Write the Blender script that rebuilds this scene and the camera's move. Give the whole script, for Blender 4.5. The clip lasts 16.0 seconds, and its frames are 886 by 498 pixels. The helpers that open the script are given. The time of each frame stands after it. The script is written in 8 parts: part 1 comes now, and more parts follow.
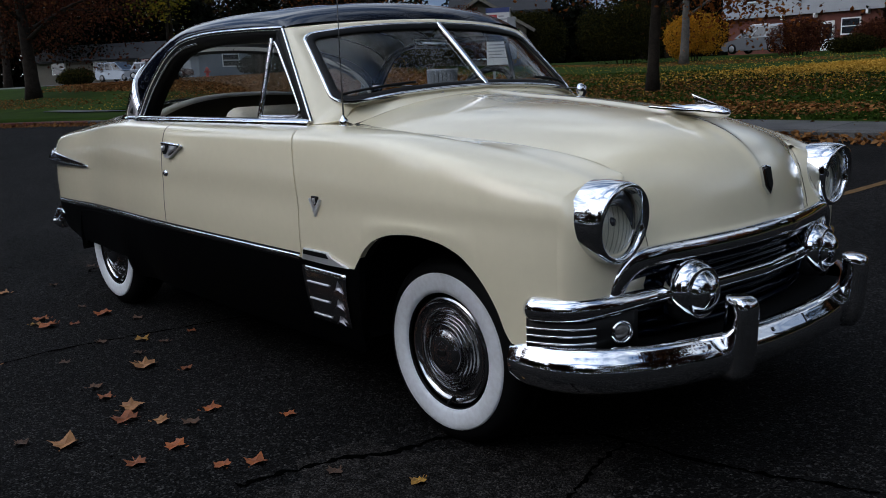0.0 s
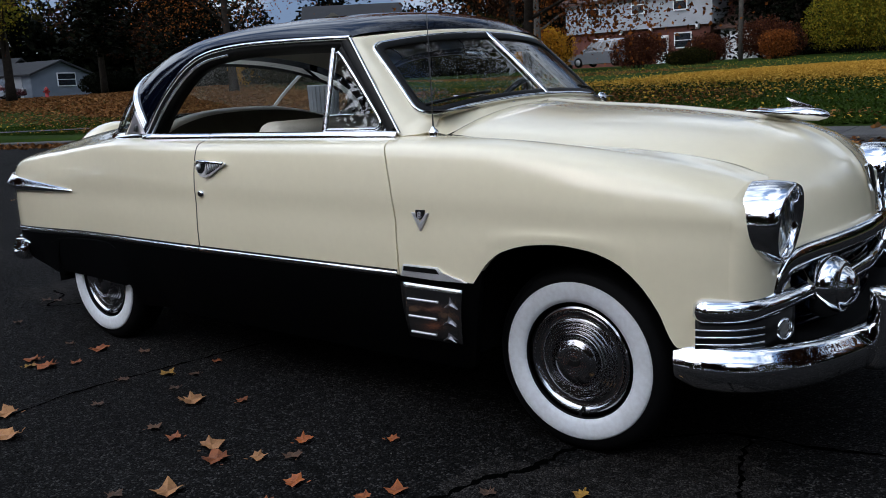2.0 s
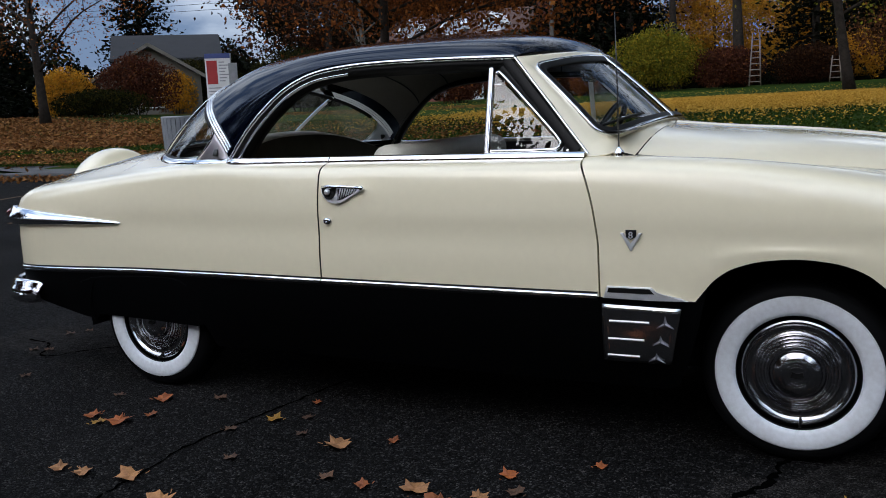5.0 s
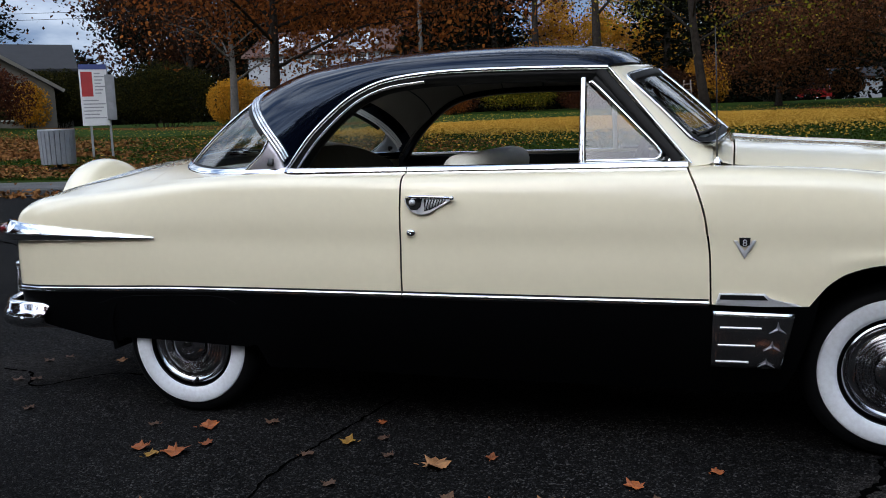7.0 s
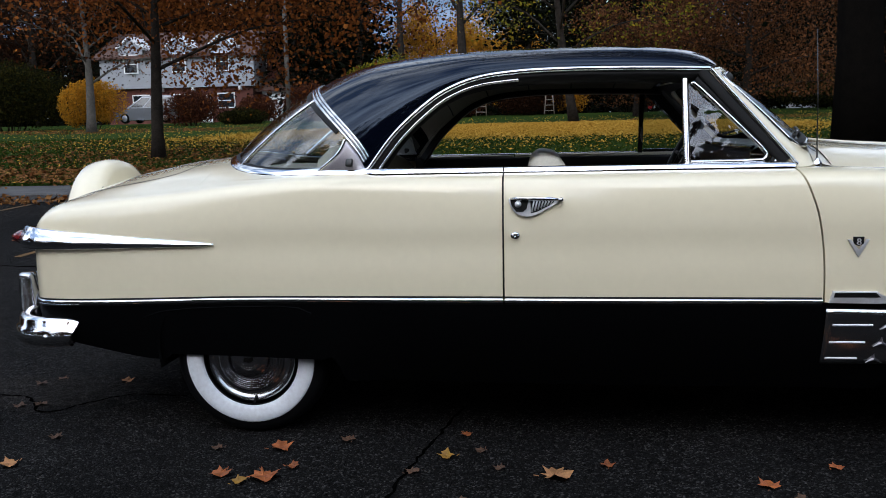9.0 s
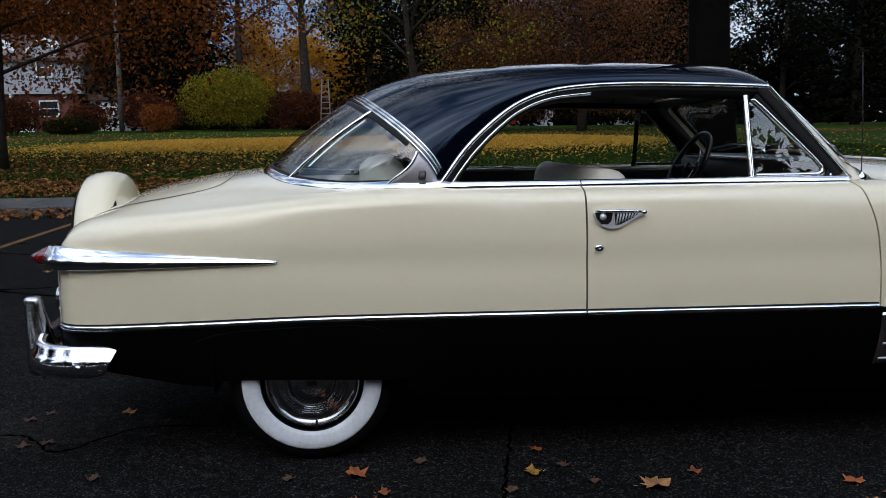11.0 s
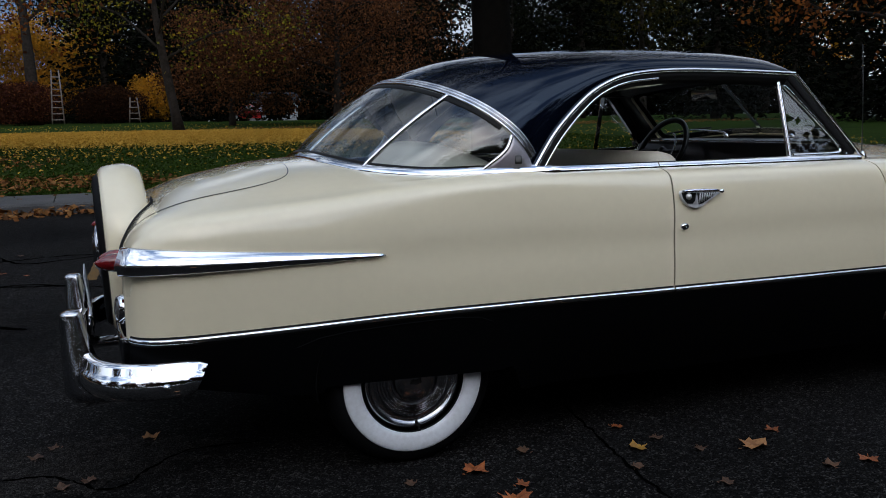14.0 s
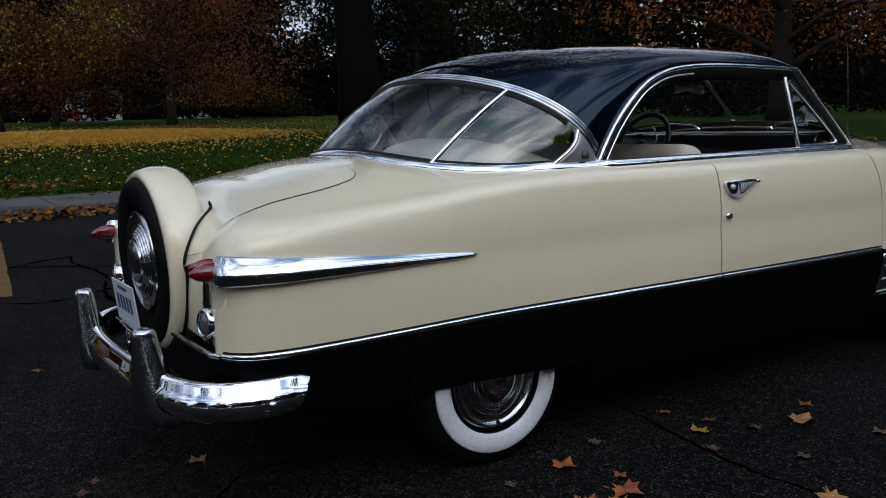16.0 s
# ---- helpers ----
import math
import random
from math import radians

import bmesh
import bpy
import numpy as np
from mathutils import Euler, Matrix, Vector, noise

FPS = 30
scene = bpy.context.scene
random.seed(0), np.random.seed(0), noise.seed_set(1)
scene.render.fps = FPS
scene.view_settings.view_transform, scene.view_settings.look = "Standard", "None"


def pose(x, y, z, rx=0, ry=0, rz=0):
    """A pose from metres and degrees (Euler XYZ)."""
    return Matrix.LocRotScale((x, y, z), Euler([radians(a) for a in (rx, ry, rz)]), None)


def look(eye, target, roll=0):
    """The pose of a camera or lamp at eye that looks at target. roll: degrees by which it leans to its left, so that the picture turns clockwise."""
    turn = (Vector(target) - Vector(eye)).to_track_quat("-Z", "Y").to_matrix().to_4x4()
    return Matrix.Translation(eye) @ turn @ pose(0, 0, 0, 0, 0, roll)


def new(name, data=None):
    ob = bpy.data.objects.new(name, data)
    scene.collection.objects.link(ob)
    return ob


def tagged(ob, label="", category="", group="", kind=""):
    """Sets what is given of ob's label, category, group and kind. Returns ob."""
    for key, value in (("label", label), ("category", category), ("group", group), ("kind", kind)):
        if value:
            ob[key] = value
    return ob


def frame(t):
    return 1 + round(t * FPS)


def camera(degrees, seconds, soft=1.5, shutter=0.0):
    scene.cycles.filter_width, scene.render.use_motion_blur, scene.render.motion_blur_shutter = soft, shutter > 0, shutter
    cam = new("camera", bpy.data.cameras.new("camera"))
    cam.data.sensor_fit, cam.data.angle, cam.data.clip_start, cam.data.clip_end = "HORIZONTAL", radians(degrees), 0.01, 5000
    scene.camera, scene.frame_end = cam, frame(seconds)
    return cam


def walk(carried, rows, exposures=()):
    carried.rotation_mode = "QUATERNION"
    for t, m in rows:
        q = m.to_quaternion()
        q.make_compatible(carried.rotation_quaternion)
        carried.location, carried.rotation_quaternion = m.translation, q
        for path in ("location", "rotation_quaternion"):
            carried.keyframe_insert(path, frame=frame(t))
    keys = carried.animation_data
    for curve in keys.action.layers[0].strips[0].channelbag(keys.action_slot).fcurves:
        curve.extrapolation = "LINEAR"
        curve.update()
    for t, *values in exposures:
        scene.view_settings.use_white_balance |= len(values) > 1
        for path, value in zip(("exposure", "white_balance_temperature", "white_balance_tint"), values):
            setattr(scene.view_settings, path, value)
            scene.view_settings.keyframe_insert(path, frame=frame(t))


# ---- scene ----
cam = camera(53.8, 16.0, soft=0.95)
PATH = [
    (0, (5.024, -2.708, 1.248), (3.563, -1.399, 0.86), -2.2),
    (0.5, (4.837, -2.848, 1.252), (3.433, -1.482, 0.85), -2.5),
    (1, (4.656, -3.022, 1.264), (3.322, -1.588, 0.861), -2.7),
    (1.5, (4.493, -3.183, 1.265), (3.222, -1.687, 0.878), -2.8),
    (2, (4.298, -3.287, 1.264), (3.083, -1.741, 0.895), -3.0),
    (2.5, (4.114, -3.404, 1.271), (2.955, -1.813, 0.916), -3.2),
    (3, (3.922, -3.565, 1.284), (2.833, -1.924, 0.942), -3.2),
    (3.5, (3.714, -3.641, 1.265), (2.677, -1.961, 0.941), -3.3),
    (4, (3.499, -3.71, 1.275), (2.511, -2.002, 0.952), -3.4),
    (4.5, (3.274, -3.82, 1.276), (2.354, -2.073, 0.956), -3.0),
    (7, (2.168, -4.178, 1.273), (1.625, -2.275, 0.988), -1.9),
    (7.5, (1.936, -4.168, 1.282), (1.473, -2.243, 1.003), -1.8),
    (8, (1.68, -4.225, 1.286), (1.313, -2.278, 1.016), -1.5),
    (8.5, (1.442, -4.254, 1.278), (1.149, -2.294, 1.009), -1.3),
    (9, (1.202, -4.229, 1.265), (0.983, -2.26, 0.988), -1.3),
    (11.5, (0.016, -4.162, 1.279), (0.274, -2.195, 1.032), -0.6),
    (12, (-0.208, -4.128, 1.272), (0.132, -2.172, 1.027), -0.6),
    (12.5, (-0.44, -4.047, 1.271), (-0.029, -2.106, 1.015), -0.8),
    (13, (-0.658, -3.973, 1.272), (-0.155, -2.056, 1.002), -0.8),
    (13.5, (-0.888, -3.906, 1.276), (-0.261, -2.027, 0.998), -0.9),
    (14, (-1.077, -3.773, 1.258), (-0.335, -1.936, 0.983), -1.1),
    (14.5, (-1.274, -3.658, 1.267), (-0.436, -1.863, 0.992), -1.4),
    (15, (-1.523, -3.567, 1.278), (-0.582, -1.823, 1.002), -1.4),
    (15.5, (-1.689, -3.438, 1.265), (-0.68, -1.733, 0.991), -1.5),
    (16, (-1.855, -3.295, 1.272), (-0.773, -1.637, 0.983), -1.7),
]
EXPOSURES = [(0.0, -0.12), (1.2, 0.06), (2.0, 0.28), (2.5, 0.48), (3.0, 0.38), (3.5, 0.30), (4.5, 0.26), (7.0, 0.48), (9.2, 0.44), (11.5, -0.03), (13.0, -0.18), (16.0, -0.20)]
walk(cam, [(t, look(eye, target, roll)) for t, eye, target, roll in PATH], EXPOSURES)

# ---- light: an overcast late-autumn afternoon ----
SUN_WAY = (-0.26, -0.80, 0.54)   # towards the sun behind the cloud
world = bpy.data.worlds.new("overcast_sky")
scene.world = world
world.use_nodes = True
wn, wl = world.node_tree.nodes, world.node_tree.links
wn.clear()
w_out, w_bg = wn.new("ShaderNodeOutputWorld"), wn.new("ShaderNodeBackground")
w_sky = wn.new("ShaderNodeTexSky")
w_sky.sky_type, w_sky.sun_disc = "NISHITA", False
w_sky.sun_elevation, w_sky.sun_rotation = radians(38), radians(200)
w_sky.dust_density, w_sky.ozone_density = 3.0, 1.5
w_co, w_map = wn.new("ShaderNodeTexCoord"), wn.new("ShaderNodeMapping")
w_map.inputs["Rotation"].default_value = (0.0, 0.0, radians(110))
w_map.inputs["Scale"].default_value = (1.0, 1.0, 2.6)
w_cloud = wn.new("ShaderNodeTexNoise")
w_cloud.inputs["Scale"].default_value, w_cloud.inputs["Detail"].default_value = 3.4, 9.0
w_ramp = wn.new("ShaderNodeValToRGB")
w_ramp.color_ramp.elements[0].position, w_ramp.color_ramp.elements[0].color = 0.40, (1.6, 2.5, 4.4, 1)
w_ramp.color_ramp.elements[1].position, w_ramp.color_ramp.elements[1].color = 0.60, (11.6, 12.7, 14.4, 1)
w_mix = wn.new("ShaderNodeMix")
w_mix.data_type = "RGBA"
w_mix.inputs["Factor"].default_value = 0.8
wl.new(w_co.outputs["Generated"], w_map.inputs["Vector"])
wl.new(w_map.outputs["Vector"], w_cloud.inputs["Vector"])
wl.new(w_cloud.outputs["Fac"], w_ramp.inputs["Fac"])
wl.new(w_sky.outputs["Color"], w_mix.inputs["A"])
wl.new(w_ramp.outputs["Color"], w_mix.inputs["B"])
# the cloud is brightest round the hidden sun
w_dot, w_glow, w_lit = wn.new("ShaderNodeVectorMath"), wn.new("ShaderNodeMapRange"), wn.new("ShaderNodeMix")
w_dot.operation = "DOT_PRODUCT"
w_dot.inputs[1].default_value = SUN_WAY
wl.new(w_co.outputs["Generated"], w_dot.inputs[0])
w_glow.interpolation_type = "SMOOTHSTEP"
w_glow.inputs["From Min"].default_value, w_glow.inputs["From Max"].default_value = -0.2, 1.0
w_glow.inputs["To Min"].default_value, w_glow.inputs["To Max"].default_value = 0.85, 2.1
wl.new(w_dot.outputs["Value"], w_glow.inputs["Value"])
w_lit.data_type, w_lit.blend_type = "RGBA", "MULTIPLY"
w_lit.inputs["Factor"].default_value = 1.0
wl.new(w_mix.outputs["Result"], w_lit.inputs["A"])
wl.new(w_glow.outputs["Result"], w_lit.inputs["B"])
wl.new(w_lit.outputs["Result"], w_bg.inputs["Color"])
wl.new(w_bg.outputs["Background"], w_out.inputs["Surface"])
w_bg.inputs["Strength"].default_value = 0.10

sun = new("sun", bpy.data.lights.new("sun", "SUN"))
sun.data.energy, sun.data.angle, sun.data.color = 0.5, radians(60), (1.0, 0.95, 0.88)
sun.matrix_world = look((0, 0, 30), Vector((0, 0, 30)) - Vector(SUN_WAY))


# ---- materials ----
def node_mat(name, base, rough=0.5, metal=0.0, spot=None, amount=0.4, scale=8.0, fine=60.0, bump=0.0, coat=0.0, spec=0.5, per_object=0.0, rough_var=0.1):
    """Base colour broken up by noise at two scales, with a little relief."""
    m = bpy.data.materials.new(name)
    m.use_nodes = True
    n, l = m.node_tree.nodes, m.node_tree.links
    b = n["Principled BSDF"]
    b.inputs["Roughness"].default_value, b.inputs["Metallic"].default_value = rough, metal
    b.inputs["Coat Weight"].default_value, b.inputs["Specular IOR Level"].default_value = coat, spec
    b.inputs["Coat Roughness"].default_value = 0.03
    co = n.new("ShaderNodeTexCoord")
    big, small = n.new("ShaderNodeTexNoise"), n.new("ShaderNodeTexNoise")
    big.inputs["Scale"].default_value, small.inputs["Scale"].default_value = scale, fine
    big.inputs["Detail"].default_value = small.inputs["Detail"].default_value = 5.0
    l.new(co.outputs["Object"], big.inputs["Vector"])
    l.new(co.outputs["Object"], small.inputs["Vector"])
    mixed = n.new("ShaderNodeMath")
    mixed.operation = "MULTIPLY_ADD"
    mixed.inputs[1].default_value, mixed.inputs[2].default_value = 0.5, 0.0
    half = n.new("ShaderNodeMath")
    half.operation = "MULTIPLY_ADD"
    half.inputs[1].default_value = 0.5
    l.new(small.outputs["Fac"], half.inputs[0])
    l.new(big.outputs["Fac"], mixed.inputs[0])
    l.new(mixed.outputs[0], half.inputs[2])
    ramp = n.new("ShaderNodeValToRGB")
    other = spot or tuple(c * (1 - amount) for c in base)
    ramp.color_ramp.elements[0].position, ramp.color_ramp.elements[0].color = 0.36, (*other, 1)
    ramp.color_ramp.elements[1].position, ramp.color_ramp.elements[1].color = 0.62, (*base, 1)
    l.new(half.outputs[0], ramp.inputs["Fac"])
    colour = ramp.outputs["Color"]
    if per_object:
        info, hsv = n.new("ShaderNodeObjectInfo"), n.new("ShaderNodeHueSaturation")
        rng = n.new("ShaderNodeMapRange")
        rng.inputs["To Min"].default_value, rng.inputs["To Max"].default_value = 1 - per_object, 1 + per_object
        l.new(info.outputs["Random"], rng.inputs["Value"])
        l.new(rng.outputs["Result"], hsv.inputs["Value"])
        l.new(colour, hsv.inputs["Color"])
        colour = hsv.outputs["Color"]
    l.new(colour, b.inputs["Base Color"])
    if rough_var:
        rr = n.new("ShaderNodeMapRange")
        rr.inputs["To Min"].default_value, rr.inputs["To Max"].default_value = max(rough - rough_var / 2, 0.0), rough + rough_var / 2
        l.new(half.outputs[0], rr.inputs["Value"])
        l.new(rr.outputs["Result"], b.inputs["Roughness"])
    if bump:
        bp = n.new("ShaderNodeBump")
        bp.inputs["Strength"].default_value, bp.inputs["Distance"].default_value = bump, 0.01
        l.new(half.outputs[0], bp.inputs["Height"])
        l.new(bp.outputs["Normal"], b.inputs["Normal"])
    return m


def glass_mat(name, tint=(0.9, 0.95, 0.93), rough=0.0, straight=0.08):
    """Thin clear pane, alike from both sides: see-through, with mirror gloss that grows towards grazing."""
    m = bpy.data.materials.new(name)
    m.use_nodes = True
    n, l = m.node_tree.nodes, m.node_tree.links
    n.clear()
    out, mix = n.new("ShaderNodeOutputMaterial"), n.new("ShaderNodeMixShader")
    clear, gloss, fres = n.new("ShaderNodeBsdfTransparent"), n.new("ShaderNodeBsdfGlossy"), n.new("ShaderNodeLayerWeight")
    fifth, lift = n.new("ShaderNodeMath"), n.new("ShaderNodeMath")
    fifth.operation, lift.operation = "POWER", "MULTIPLY_ADD"
    fifth.inputs[1].default_value = 5.0
    lift.inputs[1].default_value, lift.inputs[2].default_value = 1 - straight, straight
    clear.inputs["Color"].default_value = (*tint, 1)
    gloss.inputs["Roughness"].default_value = rough
    fres.inputs["Blend"].default_value = 0.5
    l.new(fres.outputs["Facing"], fifth.inputs[0])
    l.new(fifth.outputs[0], lift.inputs[0])
    l.new(lift.outputs[0], mix.inputs["Fac"])
    l.new(clear.outputs["BSDF"], mix.inputs[1])
    l.new(gloss.outputs["BSDF"], mix.inputs[2])
    l.new(mix.outputs["Shader"], out.inputs["Surface"])
    return m


def island_mat(name, colours, rough=0.8, spec=0.04, translucent=0.0):
    """Leaves: each island of the mesh takes its own shade from a row of colours."""
    m = bpy.data.materials.new(name)
    m.use_nodes = True
    n, l = m.node_tree.nodes, m.node_tree.links
    b = n["Principled BSDF"]
    b.inputs["Roughness"].default_value, b.inputs["Specular IOR Level"].default_value = rough, spec
    geo, ramp = n.new("ShaderNodeNewGeometry"), n.new("ShaderNodeValToRGB")
    while len(ramp.color_ramp.elements) < len(colours):
        ramp.color_ramp.elements.new(0.5)
    for i, c in enumerate(colours):
        ramp.color_ramp.elements[i].position = i / (len(colours) - 1)
    for i, c in enumerate(colours):
        ramp.color_ramp.elements[i].color = (*c, 1)
    l.new(geo.outputs["Random Per Island"], ramp.inputs["Fac"])
    l.new(ramp.outputs["Color"], b.inputs["Base Color"])
    if translucent:
        tr, mix = n.new("ShaderNodeBsdfTranslucent"), n.new("ShaderNodeMixShader")
        mix.inputs["Fac"].default_value = translucent
        l.new(ramp.outputs["Color"], tr.inputs["Color"])
        l.new(b.outputs["BSDF"], mix.inputs[1])
        l.new(tr.outputs["BSDF"], mix.inputs[2])
        l.new(mix.outputs["Shader"], n["Material Output"].inputs["Surface"])
    return m


CREAM = node_mat("cream_paint", (0.820, 0.738, 0.535), 0.20, coat=1.0, amount=0.03, scale=1.5, fine=30, rough_var=0.06)
BLACK = node_mat("black_paint_sky_tint", (0.0016, 0.0026, 0.007), 0.03, spec=0.36, amount=0.2, scale=2, fine=40, rough_var=0.03)
# the blue of the mirrored sky is put into the specular tint
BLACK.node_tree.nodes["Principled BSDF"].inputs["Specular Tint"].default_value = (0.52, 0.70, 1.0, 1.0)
CHROME = node_mat("chrome", (0.80, 0.81, 0.83), 0.03, metal=1.0, amount=0.06, scale=6, fine=80, rough_var=0.03)
STEEL = node_mat("stainless_steel", (0.62, 0.62, 0.63), 0.16, metal=1.0, amount=0.12, scale=5, fine=90, rough_var=0.08)
HUBCAP = node_mat("hubcap_steel", (0.50, 0.50, 0.52), 0.15, metal=1.0, amount=0.15, scale=8, fine=90, rough_var=0.06)
BLACK_LOW = node_mat("black_lower_paint", (0.0016, 0.0017, 0.002), 0.45, spec=0.04, amount=0.2, scale=2, fine=40, rough_var=0.06)
DARK = node_mat("black_underbody", (0.004, 0.004, 0.004), 0.9, spec=0.1, amount=0.4, scale=5, fine=40)
RUBBER = node_mat("tyre_rubber", (0.005, 0.005, 0.0055), 0.6, spec=0.08, amount=0.3, scale=10, fine=90, bump=0.1)
WHITEWALL = node_mat("whitewall_rubber", (0.76, 0.785, 0.82), 0.5, spot=(0.64, 0.65, 0.67), scale=7, fine=60, bump=0.03)
GASKET = node_mat("black_gasket", (0.004, 0.004, 0.004), 0.5, spec=0.2, amount=0.3)
UPHOLSTERY = node_mat("cream_upholstery", (0.64, 0.60, 0.50), 0.55, amount=0.15, scale=6, fine=120, bump=0.1)
SEAT_DARK = node_mat("dark_olive_seat", (0.13, 0.12, 0.09), 0.85, spec=0.1, amount=0.25, scale=10, fine=150, bump=0.1)
HEADLINER = node_mat("grey_headliner", (0.30, 0.275, 0.235), 0.85, amount=0.15, scale=8, fine=150, bump=0.1)
DASH = node_mat("black_dashboard", (0.012, 0.012, 0.013), 0.3, amount=0.2)
RED_LENS = node_mat("red_lens", (0.17, 0.006, 0.008), 0.12, coat=1.0, amount=0.3, scale=30, fine=200, bump=0.15)
LAMP_GLASS = node_mat("lamp_reflector", (0.74, 0.78, 0.82), 0.12, metal=1.0, amount=0.2, scale=25, fine=120, bump=0.15)
AMBER = node_mat("clear_lamp_lens", (0.14, 0.135, 0.13), 0.12, metal=0.3, amount=0.3, scale=30, fine=150, coat=1.0)
LENS_GLASS = glass_mat("lamp_lens_glass", (0.86, 0.89, 0.92), 0.03, 0.08)
GLASS = glass_mat("window_glass", (0.80, 0.85, 0.85), 0.0, 0.13)
NICKEL = node_mat("polished_nickel", (0.80, 0.80, 0.81), 0.34, metal=0.6, amount=0.08, scale=20, fine=120)
SCREEN_GLASS = glass_mat("screen_glass", (0.80, 0.85, 0.85), 0.0, 0.07)
HAZED = node_mat("hazed_chrome", (0.55, 0.56, 0.59), 0.15, metal=1.0, amount=0.12, scale=6, fine=60, rough_var=0.1)
BRUSHED = node_mat("brushed_plate", (0.46, 0.44, 0.47), 0.42, metal=0.9, amount=0.15, scale=4, fine=120, rough_var=0.1)
VENT_GLASS = glass_mat("vent_glass", (0.80, 0.85, 0.86), 0.0, 0.13)


# ---- modelling tools ----
def part(name, bm, material, parent=None, label="", smooth=True, kind=""):
    """Link a bmesh as one mesh object under a thing or part."""
    bmesh.ops.recalc_face_normals(bm, faces=bm.faces)
    me = bpy.data.meshes.new(name)
    bm.to_mesh(me)
    bm.free()
    me.materials.append(material)
    if smooth:
        me.polygons.foreach_set("use_smooth", [True] * len(me.polygons))
    ob = new(name, me)
    if parent is not None:
        ob.parent = parent
    return tagged(ob, label, kind=kind)


def crisp(ob, angle=35):
    """Keep edges above that angle sharp while the rest stays smooth."""
    ob.data.set_sharp_from_angle(angle=radians(angle))
    return ob


def thick(ob, t, offset=-1.0):
    mod = ob.modifiers.new("thickness", "SOLIDIFY")
    mod.thickness, mod.offset = t, offset
    return ob


def thing(name, label, category, group="", at=(0, 0, 0), kind=""):
    ob = new(name)
    ob.location = at
    ob.empty_display_size = 0.1
    return tagged(ob, label, category, group, kind)


def ip(x, pts):
    """Smooth curve through (x, value) pairs: monotone where the pairs are."""
    xs, ys = [p[0] for p in pts], [p[1] for p in pts]
    if x <= xs[0]:
        return ys[0]
    if x >= xs[-1]:
        return ys[-1]
    d = [(ys[i + 1] - ys[i]) / (xs[i + 1] - xs[i]) for i in range(len(xs) - 1)]
    m = [d[0]] + [0 if d[i] * d[i + 1] <= 0 else 2 * d[i] * d[i + 1] / (d[i] + d[i + 1]) for i in range(len(d) - 1)] + [d[-1]]
    i = max(k for k in range(len(xs) - 1) if xs[k] <= x)
    h = xs[i + 1] - xs[i]
    t = (x - xs[i]) / h
    return (ys[i] * (1 + 2 * t) * (1 - t) ** 2 + h * m[i] * t * (1 - t) ** 2 + ys[i + 1] * t * t * (3 - 2 * t) + h * m[i + 1] * t * t * (t - 1))


def spline(points, n):
    """n points evenly by parameter along a Catmull-Rom curve through the points."""
    p = [Vector(q) for q in points]
    p = [2 * p[0] - p[1]] + p + [2 * p[-1] - p[-2]]
    out = []
    for k in range(n):
        u = k / (n - 1) * (len(p) - 3)
        i = min(int(u), len(p) - 4)
        t = u - i
        a, b, c, d = p[i:i + 4]
        out.append(0.5 * ((2 * b) + (c - a) * t + (2 * a - 5 * b + 4 * c - d) * t * t + (3 * b - a - 3 * c + d) * t ** 3))
    return out


def even(points, n):
    """Respace a polyline to n points of equal step."""
    p = [Vector(q) for q in points]
    run = [0.0]
    for a, b in zip(p, p[1:]):
        run.append(run[-1] + (b - a).length)
    out, i = [], 0
    for k in range(n):
        s = run[-1] * k / (n - 1)
        while i < len(p) - 2 and run[i + 1] < s:
            i += 1
        f = (s - run[i]) / max(run[i + 1] - run[i], 1e-9)
        out.append(p[i].lerp(p[i + 1], min(max(f, 0), 1)))
    return out


def grid(bm, rows, closed=False):
    """Quads between rows of points; returns the vertices."""
    v = [[bm.verts.new(p) for p in r] for r in rows]
    for a, b in zip(v, v[1:]):
        k = len(a)
        for i in range(k if closed else k - 1):
            j = (i + 1) % k
            try:
                bm.faces.new((a[i], a[j], b[j], b[i]))
            except ValueError:
                pass
    return v


def sweep(bm, path, profile, up=(0, 0, 1), scale=None, cap=True, closed=False):
    """A closed profile of (side, up) pairs carried along a path."""
    p = [Vector(q) for q in path]
    rows = []
    for i, q in enumerate(p):
        if closed:
            d = p[(i + 1) % len(p)] - p[i - 1]
        else:
            d = p[min(i + 1, len(p) - 1)] - p[max(i - 1, 0)]
        d.normalize()
        u = Vector(up[i]) if isinstance(up, list) else Vector(up)
        side = d.cross(u)
        side.normalize()
        top = side.cross(d)
        k = scale[i] if scale else 1.0
        rows.append([q + side * a * k + top * b * k for a, b in profile])
    if closed:
        rows.append(rows[0])
    v = grid(bm, rows, closed=True)
    if cap and not closed:
        bm.faces.new(v[0])
        bm.faces.new(v[-1])
    if closed:
        bmesh.ops.remove_doubles(bm, verts=bm.verts, dist=1e-6)
    return v


def ring(r, n=8, ry=None, turn=0.0):
    """Profile: circle or ellipse."""
    return [(r * math.cos(turn + 2 * math.pi * i / n), (ry or r) * math.sin(turn + 2 * math.pi * i / n)) for i in range(n)]


def tube(bm, path, r, n=8, scale=None):
    d = Vector(path[-1]) - Vector(path[0])
    up = (0, 0, 1) if abs(d.normalized().z) < 0.9 else (0, 1, 0)
    return sweep(bm, path, ring(r, n), up, scale)


